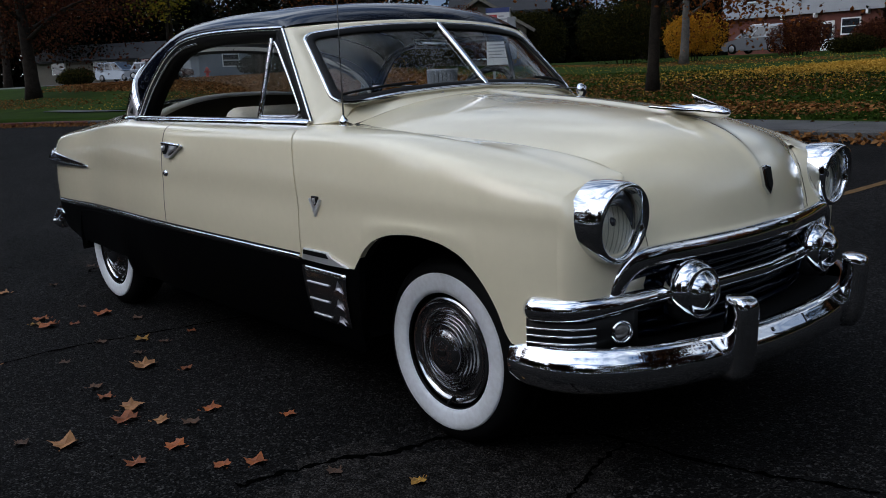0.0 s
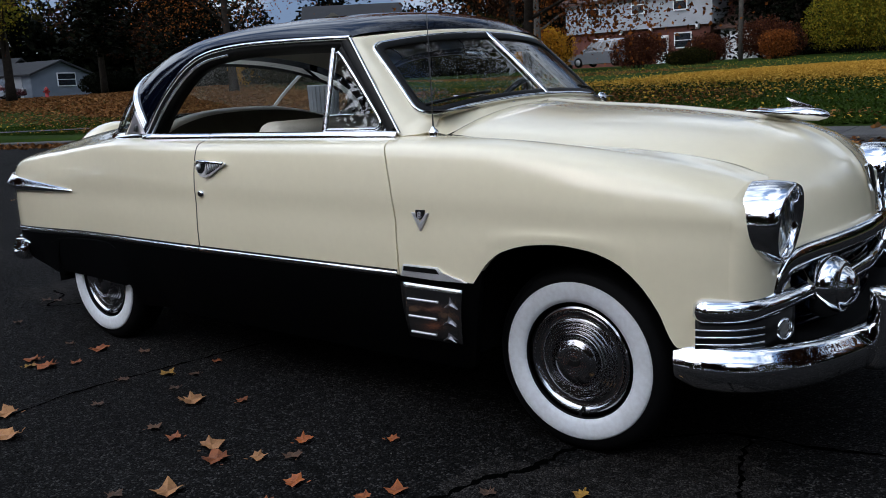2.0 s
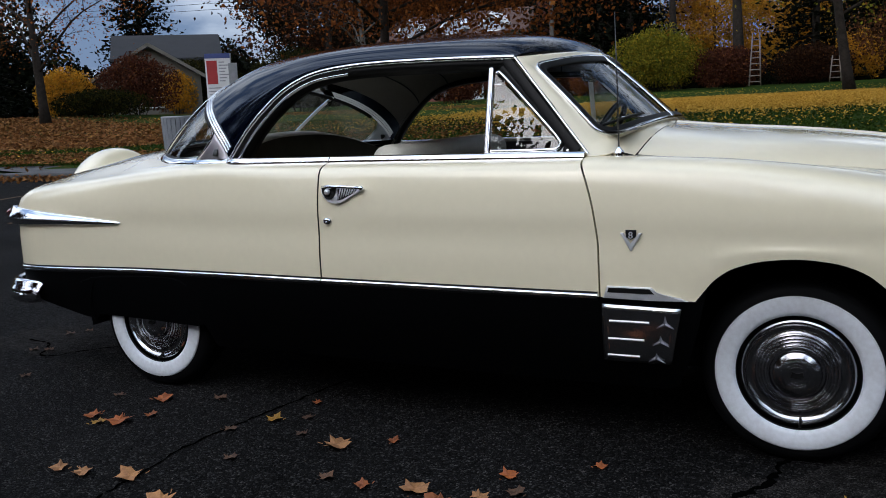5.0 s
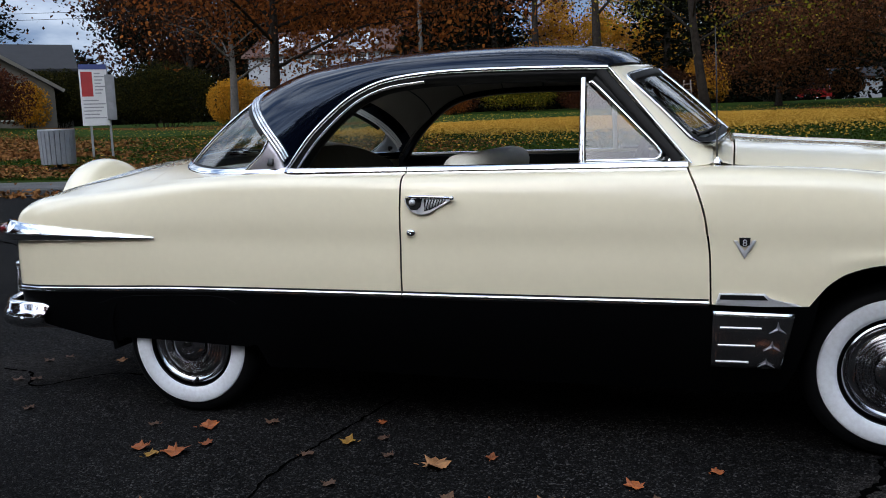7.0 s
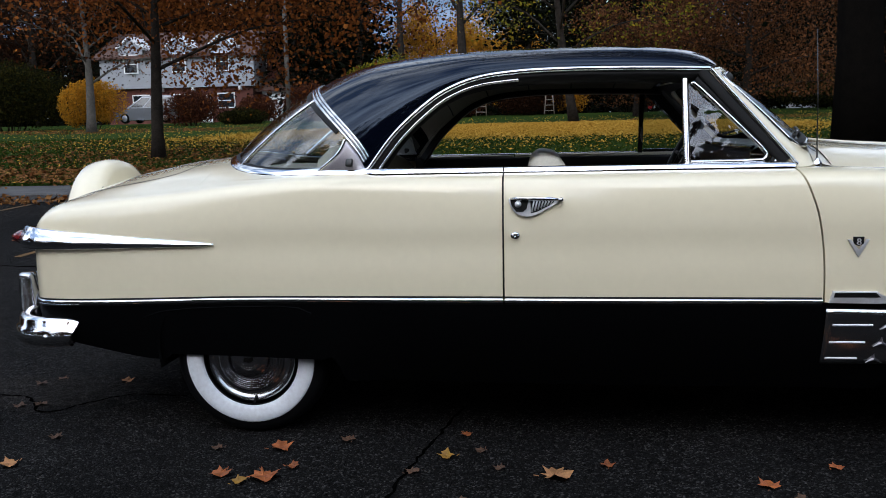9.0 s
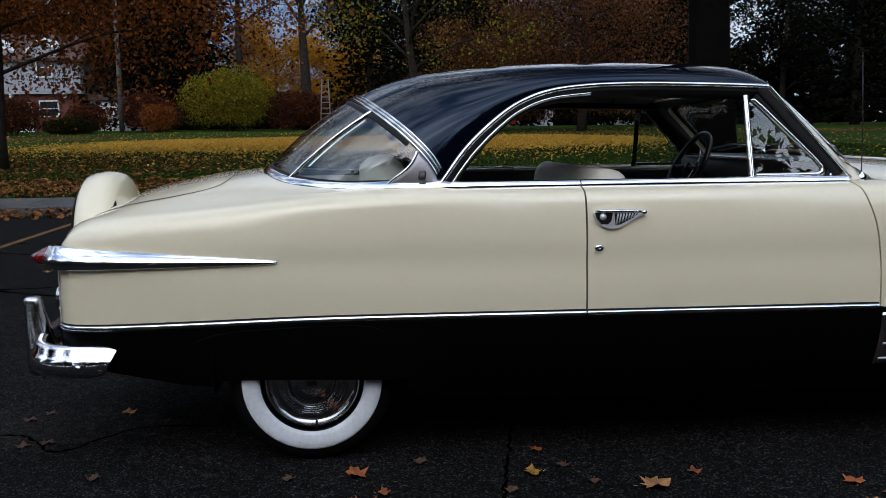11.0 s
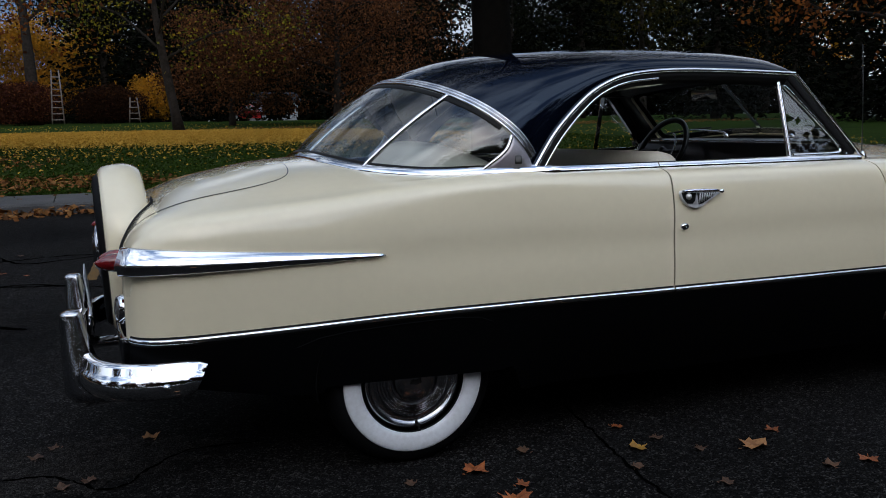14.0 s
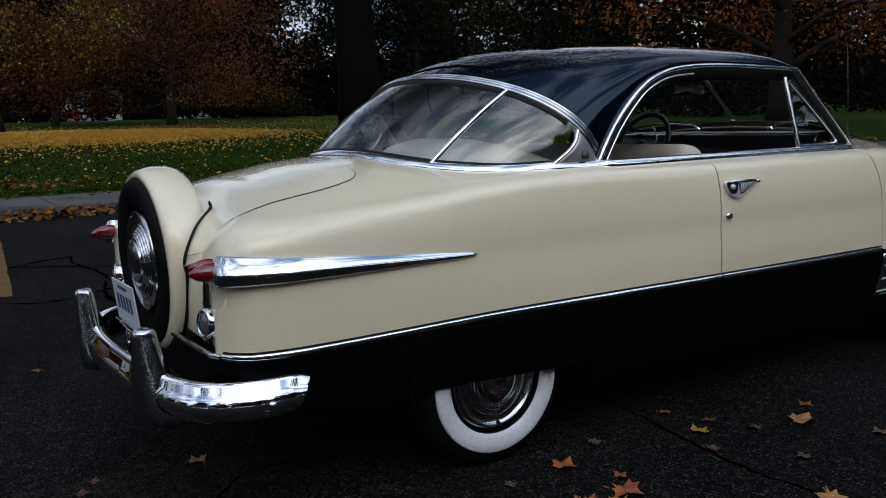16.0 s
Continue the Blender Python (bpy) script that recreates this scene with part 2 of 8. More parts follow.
def lathe(bm, profile, m, n=48, cap=False):
    """Turn (radius, along) pairs round the local z axis of pose m."""
    rows = []
    for r, a in profile:
        rows.append([m @ Vector((r * math.cos(2 * math.pi * k / n), r * math.sin(2 * math.pi * k / n), a)) for k in range(n)])
    v = grid(bm, rows, closed=True)
    if cap:
        bm.faces.new(v[-1])
    return v


def block(bm, size, m=Matrix(), bevel=0.0, seg=2):
    """A box of that size, centred on the pose m, its edges rounded."""
    r = bmesh.ops.create_cube(bm, size=1.0, matrix=m @ Matrix.Diagonal((*size, 1)))
    if bevel:
        edges = list({e for v in r["verts"] for e in v.link_edges})
        bmesh.ops.bevel(bm, geom=edges, offset=bevel, segments=seg, affect="EDGES", profile=0.5)


def slab(bm, outline, thickness, m=Matrix(), bevel=0.0):
    """A flat plate: an outline of (x, y) pairs on the pose m, given thickness along its z."""
    lo = [bm.verts.new(m @ Vector((x, y, 0))) for x, y in outline]
    hi = [bm.verts.new(m @ Vector((x, y, thickness))) for x, y in outline]
    bm.faces.new(lo[::-1])
    top = bm.faces.new(hi)
    for i in range(len(lo)):
        j = (i + 1) % len(lo)
        bm.faces.new((lo[i], lo[j], hi[j], hi[i]))
    if bevel:
        bmesh.ops.bevel(bm, geom=list(top.edges), offset=bevel, segments=2, affect="EDGES", profile=0.5)


def lerp(a, b, t):
    return a + (b - a) * t


# ---- ground: parking lot, kerb, walk, lawn ----
KERB_Y, WALK_Y = 8.15, 9.45


def lot_z(y):
    return 0.04 * (y - 1.0) if y > 2.0 else 0.04 * max(y, 0.0) ** 2 / 4


def lawn_z(x, y):
    z = 0.46 + 0.0305 * (min(y, 60) - WALK_Y) + 0.012 * max(min(y, 140) - 60, 0)
    a, b = (min(max(f, 0.0), 1.0) for f in ((-x - 20) / 18, (48 - y) / 18))
    z += 0.78 * a * a * (3 - 2 * a) * b * b * (3 - 2 * b) * min(max((y - 9) / 9, 0.0), 1.0)
    return z + 0.05 * noise.noise(Vector((x * 0.12, y * 0.12, 3.0)))


def asphalt_mat(name, tar, stone, spec=0.1, cell=150.0, share=0.72):
    """Dark tar with pale aggregate of several sizes, worn in large patches."""
    m = bpy.data.materials.new(name)
    m.use_nodes = True
    n, l = m.node_tree.nodes, m.node_tree.links
    b = n["Principled BSDF"]
    b.inputs["Roughness"].default_value, b.inputs["Specular IOR Level"].default_value = 0.85, spec
    co, vor, big, mid_n = n.new("ShaderNodeTexCoord"), n.new("ShaderNodeTexVoronoi"), n.new("ShaderNodeTexNoise"), n.new("ShaderNodeTexNoise")
    vor.inputs["Scale"].default_value = cell
    big.inputs["Scale"].default_value, big.inputs["Detail"].default_value = 0.7, 6.0
    mid_n.inputs["Scale"].default_value, mid_n.inputs["Detail"].default_value = 22.0, 6.0
    for t in (vor, big, mid_n):
        l.new(co.outputs["Object"], t.inputs["Vector"])
    pick, ramp = n.new("ShaderNodeSeparateColor"), n.new("ShaderNodeValToRGB")
    l.new(vor.outputs["Color"], pick.inputs["Color"])
    e = ramp.color_ramp.elements
    e[0].position, e[0].color = 0.0, (*[c * 0.5 for c in tar], 1)
    e[1].position, e[1].color = 1.0, (*stone, 1)
    k = e.new(share)
    k.color = (*[c * 1.5 for c in tar], 1)
    l.new(pick.outputs["Red"], ramp.inputs["Fac"])
    wear, rng = n.new("ShaderNodeMix"), n.new("ShaderNodeMapRange")
    wear.data_type, wear.blend_type = "RGBA", "MULTIPLY"
    wear.inputs["Factor"].default_value = 1.0
    both_n = n.new("ShaderNodeMath")
    both_n.operation = "MULTIPLY"
    l.new(big.outputs["Fac"], both_n.inputs[0])
    l.new(mid_n.outputs["Fac"], both_n.inputs[1])
    rng.inputs["From Min"].default_value, rng.inputs["From Max"].default_value = 0.12, 0.42
    rng.inputs["To Min"].default_value, rng.inputs["To Max"].default_value = 0.35, 1.9
    l.new(both_n.outputs[0], rng.inputs["Value"])
    l.new(ramp.outputs["Color"], wear.inputs["A"])
    l.new(rng.outputs["Result"], wear.inputs["B"])
    l.new(wear.outputs["Result"], b.inputs["Base Color"])
    bp = n.new("ShaderNodeBump")
    bp.inputs["Strength"].default_value, bp.inputs["Distance"].default_value = 0.7, 0.006
    l.new(vor.outputs["Distance"], bp.inputs["Height"])
    bp.invert = True
    l.new(bp.outputs["Normal"], b.inputs["Normal"])
    return m


ASPHALT = asphalt_mat("asphalt", (0.0039, 0.0037, 0.0037), (0.044, 0.042, 0.040), 0.05, 150.0, 0.80)
CONCRETE = node_mat("old_concrete", (0.078, 0.077, 0.077), 0.85, spot=(0.030, 0.029, 0.029), scale=2, fine=60, bump=0.3)
LAWN = node_mat("lawn_soil", (0.024, 0.044, 0.006), 0.95, spec=0.03, spot=(0.012, 0.024, 0.0035), scale=0.5, fine=30, bump=0.6)


def kerb_bend(x):
    """How far the kerb swings towards the lot beyond its straight run."""
    return -min(0.02 * max(0.0, -11.5 - x) ** 1.85, 3.2)


def sheet(name, xs, ys, fz, material, label, category, fy=lambda x, y: y):
    bm = bmesh.new()
    grid(bm, [[(x, fy(x, y), fz(x, fy(x, y))) for x in xs] for y in ys])
    return tagged(part(name, bm, material), label, category, kind="structure")


def steps(a, b, n):
    return [a + (b - a) * i / n for i in range(n + 1)]


lot = sheet("parking_lot_ground", steps(-120, -50, 14) + steps(-49, -10, 39) + steps(-5, 120, 25), steps(-60, 0, 12) + steps(0.25, KERB_Y, 24), lambda x, y: lot_z(y), ASPHALT, "dark worn asphalt parking lot with cracks and patches", "ground", lambda x, y: y + kerb_bend(x) * max(y, 0.0) / KERB_Y)
def walk_off(x):
    """How far the walk stands off the kerb."""
    f = min(max((-11.0 - x) / 8.0, 0.0), 1.0)
    return 3.5 * f * f * (3 - 2 * f)


lawn = sheet("lawn_ground", steps(-420, -50, 74) + steps(-49, -10, 39) + steps(-5, 420, 85), [KERB_Y + 0.12] + steps(KERB_Y + 0.15, 60, 44) + steps(64, 420, 40), lambda x, y: lawn_z(x, y) - (0.12 * (1 - walk_off(x) / 3.5) if y < WALK_Y else 0.0) - (0.4 if y - kerb_bend(x) < KERB_Y + 0.135 else 0.0), LAWN, "green lawn strewn with fallen autumn leaves", "ground", lambda x, y: y + kerb_bend(x) * min(max((16.0 - y) / 7.5, 0.0), 1.0))
k_prof = [(0.0, -0.25), (0.02, 0.10), (0.045, 0.128), (0.15, 0.13), (0.15, -0.25)]


KERB_RED = node_mat("red_kerb_paint", (0.10, 0.014, 0.011), 0.85, spot=(0.05, 0.02, 0.017), scale=3, fine=30)


def kerb_run(name, x0, x1, parent=None, mat=CONCRETE, label=""):
    bm = bmesh.new()
    v = grid(bm, [[(x, KERB_Y + kerb_bend(x) + a, lot_z(KERB_Y + kerb_bend(x)) + b) for a, b in k_prof] for x in steps(x0, x1, max(int((x1 - x0) / 1.0), 1))])
    bm.faces.new(v[0])
    bm.faces.new(v[-1])
    return part(name, bm, mat, parent, label, smooth=False)


def walk_run(name, x0, x1, parent=None):
    bm = bmesh.new()
    rows = []
    for x in steps(x0, x1, max(int((x1 - x0) / 1.5), 1)):
        f = walk_off(x) / 3.5
        rows.append([(x, KERB_Y + kerb_bend(x) + 0.155 + walk_off(x) + 1.16 * k, lerp(lot_z(KERB_Y + kerb_bend(x)) + 0.126 + 0.03 * 1.16 * k, lawn_z(x, KERB_Y + kerb_bend(x) + 0.7 + walk_off(x)) + 0.03, f)) for k in (0, 0.02, 0.5, 0.98, 1.0)])
    for row in rows:
        for i in (0, 4):
            row[i] = (row[i][0], row[i][1], row[i][2] - 0.010)
    v = grid(bm, rows)
    lowv = grid(bm, [[(a, b, c - 0.09) for a, b, c in row] for row in rows])
    for top_row, low_row in ((v[0], lowv[0]), (v[-1], lowv[-1])):
        for i in range(4):
            bm.faces.new((top_row[i], top_row[i + 1], low_row[i + 1], low_row[i]))
    return part(name, bm, CONCRETE, parent, smooth=False)


kerb = tagged(kerb_run("kerb", -120, -30.004, None, KERB_RED), "grey concrete kerb along the parking lot, red at one end", "kerb", kind="structure")
kerb_run("kerb_section", 18.004, 120, kerb)
for i in range(16):
    kerb_run("kerb_section", -30 + 3 * i + 0.005, -27 + 3 * i - 0.005, kerb, KERB_RED if i < 3 else CONCRETE, "red-painted kerb" if i < 3 else "")
pavement = tagged(walk_run("pavement", -30 + 0.008, -28.5 - 0.008), "grey concrete walk of slabs beside the lawn", "pavement", kind="structure")
walk_run("slab", 18.01, 120, pavement)
for i in range(1, 32):
    walk_run("slab", -30 + 1.5 * i + 0.008, -28.5 + 1.5 * i - 0.008, pavement)


# ---- the car ----
car = thing("car", "two-tone cream and black hardtop coupe with whitewall tyres, parked on asphalt", "car")
Z_TRIM = 0.597


def trim_z(x):
    """Height of the side moulding: it sinks towards the tail."""
    return ip(x, [(-1.02, 0.556), (-0.5, 0.570), (0.05, 0.585), (0.6, 0.594), (1.06, Z_TRIM), (2.26, Z_TRIM - 0.004)])


HALF = [(-0.985, 0.66), (-0.96, 0.708), (-0.9, 0.758), (-0.75, 0.797), (-0.4, 0.825), (-0.1, 0.84), (0.5, 0.895), (1.06, 0.930), (1.7, 0.937), (2.24, 0.938), (2.9, 0.932), (3.15, 0.908), (3.3, 0.878), (3.42, 0.835), (3.47, 0.80)]
CROWN_Y = [(-0.985, 0.56), (-0.9, 0.62), (-0.6, 0.675), (-0.3, 0.70), (0.0, 0.745), (0.3, 0.79), (0.52, 0.808), (1.2, 0.815), (2.24, 0.812), (2.6, 0.80), (2.9, 0.775), (3.15, 0.74), (3.3, 0.715), (3.42, 0.69), (3.47, 0.68)]
CROWN_Z = [(-0.985, 0.855), (-0.975, 0.885), (-0.95, 0.925), (-0.90, 0.962), (-0.82, 0.985), (-0.6, 1.008), (-0.34, 1.03), (0.0, 1.06), (0.3, 1.078), (0.52, 1.083), (2.24, 1.083), (2.6, 1.072), (2.9, 1.042), (3.15, 1.0), (3.3, 0.965), (3.42, 0.93), (3.47, 0.915)]
DECK_Z = [(-0.985, 0.79), (-0.97, 0.84), (-0.92, 0.935), (-0.85, 1.0), (-0.72, 1.066), (-0.576, 1.099), (-0.404, 1.130), (-0.178, 1.148), (0.6, 1.15)]
GLASS_BASE = [(-0.215, 0.0), (-0.205, 0.18), (-0.18, 0.33), (-0.078, 0.532), (0.1, 0.675), (0.312, 0.748), (0.52, 0.785)]
HOOD_Y = [(2.20, 0.66), (2.26, 0.66), (2.33, 0.695), (2.6, 0.675), (2.9, 0.63), (3.15, 0.585), (3.3, 0.56), (3.42, 0.54), (3.47, 0.535)]
HOOD_Z = [(2.20, 1.094), (2.26, 1.092), (2.33, 1.084), (2.6, 1.057), (2.9, 1.036), (3.15, 1.010), (3.3, 0.982), (3.42, 0.940), (3.47, 0.912)]


def deck_z(x, y):
    """Height of the rear deck between the centre line and the crown of the rear wing."""
    yc, zc, z0 = ip(x, CROWN_Y), ip(x, CROWN_Z), ip(x, DECK_Z)
    return zc + (z0 - zc) * (1 - min(abs(y) / yc, 1) ** 2.3)


def side_points(x, zb, inner):
    """Half section from an inner point on the top, over the crown, down the side to zb."""
    yc, zc, w = ip(x, CROWN_Y), ip(x, CROWN_Z), ip(x, HALF)
    zs = max(zc - 0.085, 0.80)
    pts = list(inner) + [(yc, zc), (lerp(yc, w, 0.62), zc - 0.026), (lerp(yc, w, 0.85), lerp(zc, 0.8, 0.34)), (lerp(yc, w, 0.965), lerp(zc, 0.8, 0.68)), (w - 0.004, 0.80 if zc > 0.9 else lerp(zc, zb, 0.5)), (w + 0.002, 0.70 if zb < 0.66 else (0.8 + zb) / 2), (w + 0.001, zb)]
    return pts


def side_y(x, z):
    """Half width of the body side at a height, for things laid on it."""
    pts = spline([(0, y, q) for y, q in side_points(x, 0.597, [])], 60)
    best = min(pts, key=lambda p: abs(p.z - z))
    return best.y


def arch_z(x):
    """Lower edge of the front wing: trim line, wheel arch, then down behind the bumper."""
    if x <= 2.575:
        return Z_TRIM - 0.004 * (x - 1.06) / 1.2
    return ip(x, [(2.575, 0.592), (2.60, 0.625), (2.64, 0.672), (2.70, 0.712), (2.80, 0.740), (2.90, 0.748), (3.0, 0.738), (3.09, 0.708), (3.17, 0.642), (3.23, 0.555), (3.265, 0.475), (3.285, 0.452), (3.328, 0.452), (3.338, 0.50), (3.346, 0.555), (3.47, 0.555)])


def body_side(name, xs, s, inner, bottom, rows=26, bend=None, mat=None, label=""):
    bm = bmesh.new()
    out = []
    for x in xs:
        sec = spline([(0, y, z) for y, z in side_points(x, bottom(x), inner(x))], rows)
        out.append([(x + (bend(x, p.z) if bend else 0.0), s * p.y, p.z) for p in sec])
    grid(bm, out)
    return part(name, bm, mat or CREAM, car, label)


def door_edge(z):
    """How far the door's front edge runs back towards its top."""
    return ip(z, [(0.55, 0.004), (0.75, 0.0), (0.90, -0.019), (1.01, -0.051), (1.09, -0.085)])


def flange(ob, depth=0.03):
    """Turn the open edge of a panel inwards, so that joints have depth."""
    bm = bmesh.new()
    bm.from_mesh(ob.data)
    bm.normal_update()
    edges = [e for e in bm.edges if e.is_boundary]
    normal = {v: v.normal.copy() for e in edges for v in e.verts}
    r = bmesh.ops.extrude_edge_only(bm, edges=edges)
    moved = [g for g in r["geom"] if isinstance(g, bmesh.types.BMVert)]
    for v in moved:
        src = min(normal, key=lambda q: (q.co - v.co).length_squared)
        v.co -= normal[src] * depth
    bm.to_mesh(ob.data)
    bm.free()
    ob.data.polygons.foreach_set("use_smooth", [True] * len(ob.data.polygons))
    crisp(ob, 40)
    return ob


def outward(ob, s):
    """Make a side panel's faces look away from the car's middle."""
    bm = bmesh.new()
    bm.from_mesh(ob.data)
    bm.normal_update()
    if sum(f.normal.y * s + f.normal.z * 0.5 for f in bm.faces) < 0:
        bmesh.ops.reverse_faces(bm, faces=bm.faces)
    bm.to_mesh(ob.data)
    bm.free()
    return ob


G = 0.0034   # half a panel gap
doors, wings, quarters = {}, {}, {}
for s in (-1, 1):
    q_xs = steps(-0.985, -0.9, 8) + steps(-0.89, -0.24, 26) + [-0.222, -0.215, -0.212, -0.205, -0.195, -0.18, -0.16, -0.13, -0.1] + steps(-0.078, 1.066 - G, 44)

    def q_inner(x):
        yi = 0.0 if x <= -0.215 else (ip(x, GLASS_BASE) if x < 0.52 else lerp(0.785, 0.79, (x - 0.52) / 0.5))
        yc, zc = ip(x, CROWN_Y), ip(x, CROWN_Z)
        if x > 0.3:
            return [(lerp(yi, yc, f), lerp(lerp(1.089, zc + 0.002, 0.2), zc + 0.003, min(f * 2, 1))) for f in (0, 0.25, 0.5, 0.75)]
        return [(lerp(yi, yc, f), deck_z(x, lerp(yi, yc, f))) for f in (0, 0.25, 0.5, 0.75)]

    q = body_side("quarter_panel", q_xs, s, q_inner, trim_z, 44)
    quarters[s] = q
    d = body_side("door", steps(1.066 + G, 2.24 - G, 30), s, lambda x: [(0.785, 1.088), (0.80, 1.088)], lambda x: Z_TRIM - 0.004 * (x - 1.06) / 1.2,
                  30, lambda x, z: door_edge(z) * max(0.0, (x - 1.9) / 0.34))
    doors[s] = flange(outward(d, s), 0.02)
    w_xs = steps(2.24 + G, 2.56, 10) + steps(2.575, 2.72, 14) + steps(2.74, 3.14, 16) + steps(3.15, 3.355, 26) + steps(3.365, 3.42, 5)
    w = body_side("front_fender", w_xs, s, lambda x: [(ip(x, HOOD_Y) - 0.035, ip(x, HOOD_Z) - 0.006), (ip(x, HOOD_Y), ip(x, HOOD_Z) - 0.001), (lerp(ip(x, HOOD_Y), ip(x, CROWN_Y), 0.5), lerp(ip(x, HOOD_Z), ip(x, CROWN_Z), 0.62))], arch_z, 40,
                  lambda x, z: door_edge(z) * max(0.0, 1 - (x - 2.24) / 0.15))
    wings[s] = flange(outward(w, s), 0.025)

# rear face of the body, between the two rear wings
bm = bmesh.new()
rows = []
for x, k in ((-0.985, 1.0), (-0.992, 0.985), (-0.988, 0.94), (-0.966, 0.8), (-0.960, 0.6)):
    sec = spline([(0, y, z) for y, z in side_points(-0.985, trim_z(-0.985), [(0, deck_z(-0.985, 0)), (0.3, deck_z(-0.985, 0.3))])], 24)
    ring_pts = [Vector((x, p.y * k, 0.67 + (p.z - 0.67) * k)) for p in sec]
    rows.append([Vector((p.x, -p.y, p.z)) for p in ring_pts[::-1]] + ring_pts[1:])
v = grid(bm, rows)
bm.faces.new(v[-1])
part("rear_panel", bm, CREAM, car)

# hood
HOOD_MID = [(2.352, 0, 1.178), (2.6, 0, 1.154), (2.85, 0, 1.136), (3.1, 0, 1.109), (3.3, 0, 1.076), (3.45, 0, 1.024), (3.545, 0, 0.955), (3.595, 0, 0.875), (3.618, 0, 0.78), (3.622, 0, 0.70)]
HOOD_EDGE = [(x, ip(x, HOOD_Y) + 0.003, ip(x, HOOD_Z) - 0.0005) for x in (2.33, 2.55, 2.8, 3.05, 3.25, 3.39)] + [(3.455, 0.53, 0.882), (3.49, 0.52, 0.79), (3.508, 0.515, 0.72), (3.512, 0.51, 0.67)]


def hood_point(c, e, u, s):
    bulge = 1 - abs(u) ** 2.4
    return Vector((e.x + (c.x - e.x) * (1 - u * u), s * e.y * u, e.z + (c.z - e.z) * bulge + 0.010 * math.exp(-(u / 0.045) ** 2)))


mid, edge = spline(HOOD_MID, 64), spline(HOOD_EDGE, 64)
bm = bmesh.new()
us = [0, 0.02, 0.04, 0.06, 0.09] + steps(0.13, 1.0, 18)
grid(bm, [[hood_point(c, e, u, -1) for u in us[::-1]] + [hood_point(c, e, u, 1) for u in us[1:]] for c, e in zip(mid, edge)])
hood = part("hood", bm, CREAM, car)

# cowl between hood and windscreen
WS_BASE = [(2.324, 0, 1.190), (2.317, 0.25, 1.184), (2.287, 0.5, 1.166), (2.235, 0.67, 1.138), (2.185, 0.735, 1.112)]
bm = bmesh.new()
a = spline(WS_BASE, 20)
b = [hood_point(mid[0], edge[0], u, 1) - Vector((0.006, 0, 0.001)) for u in steps(0, 1, 19)]
b[-1].y += 0.02
full_a = [Vector((p.x, -p.y, p.z)) for p in a[::-1]] + a[1:]
full_b = [Vector((p.x, -p.y, p.z)) for p in b[::-1]] + b[1:]
grid(bm, [[p + Vector((-0.03, 0, -0.004)) for p in full_a], full_a, [p.lerp(q, 0.5) + Vector((0, 0, 0.003)) for p, q in zip(full_a, full_b)], full_b])
part("cowl", bm, CREAM, car)

# black lower body
def low_y(x, z):
    """Half width of the black lower body: it tucks in towards its foot, less so on the wheel skirt."""
    return ip(x, HALF) + 0.001 - ip(x, [(-0.6, 0.08), (-0.32, 0.035), (0.34, 0.035), (0.62, 0.10)]) * ((0.597 - z) / 0.36) ** 2


def low_z(x):
    return ip(x, [(-0.99, 0.44), (-0.775, 0.385), (-0.38, 0.325), (-0.35, 0.33), (-0.335, 0.348), (0.33, 0.342), (0.37, 0.355), (0.43, 0.25), (2.45, 0.24), (2.50, 0.25)])


for s in (-1, 1):
    bm = bmesh.new()
    rows = []
    for x in steps(-0.985, -0.4, 20) + steps(-0.385, -0.32, 8) + steps(-0.25, 0.3, 8) + steps(0.33, 0.46, 8) + steps(0.6, 2.2, 20) + steps(2.25, 2.61, 14):
        zl = low_z(x)
        top = trim_z(x) if x < 2.24 else arch_z(x)
        if x > 2.5:
            zl = lerp(0.25, top - 0.02, ((x - 2.5) / 0.11) ** 1.2)
        rows.append([Vector((x, s * low_y(x, z), z)) for z in [top + (zl - top) * f for f in (0, 0.15, 0.3, 0.45, 0.6, 0.75, 0.88, 1.0)]])
    grid(bm, rows)
    flange(outward(part("lower_panel", bm, BLACK_LOW, car, "black lower body panel"), s), 0.03)
bm = bmesh.new()
rows = []
for x, k in ((-0.985, 1.0), (-1.0, 0.985), (-1.005, 0.9)):
    half = [Vector((x, 0.661 * k - 0.06 * ((0.556 - z) / 0.14) ** 2, z)) for z in steps(0.556, 0.42, 5)]
    rows.append([Vector((p.x, -p.y, p.z)) for p in half[::-1]] + half)
grid(bm, rows)
v = [bm.verts.new((-1.006, y, z)) for y, z in ((-0.60, 0.556), (0.60, 0.556), (0.57, 0.41), (-0.57, 0.41))]
bm.faces.new(v)
part("rear_valance", bm, BLACK_LOW, car, "black lower rear panel")
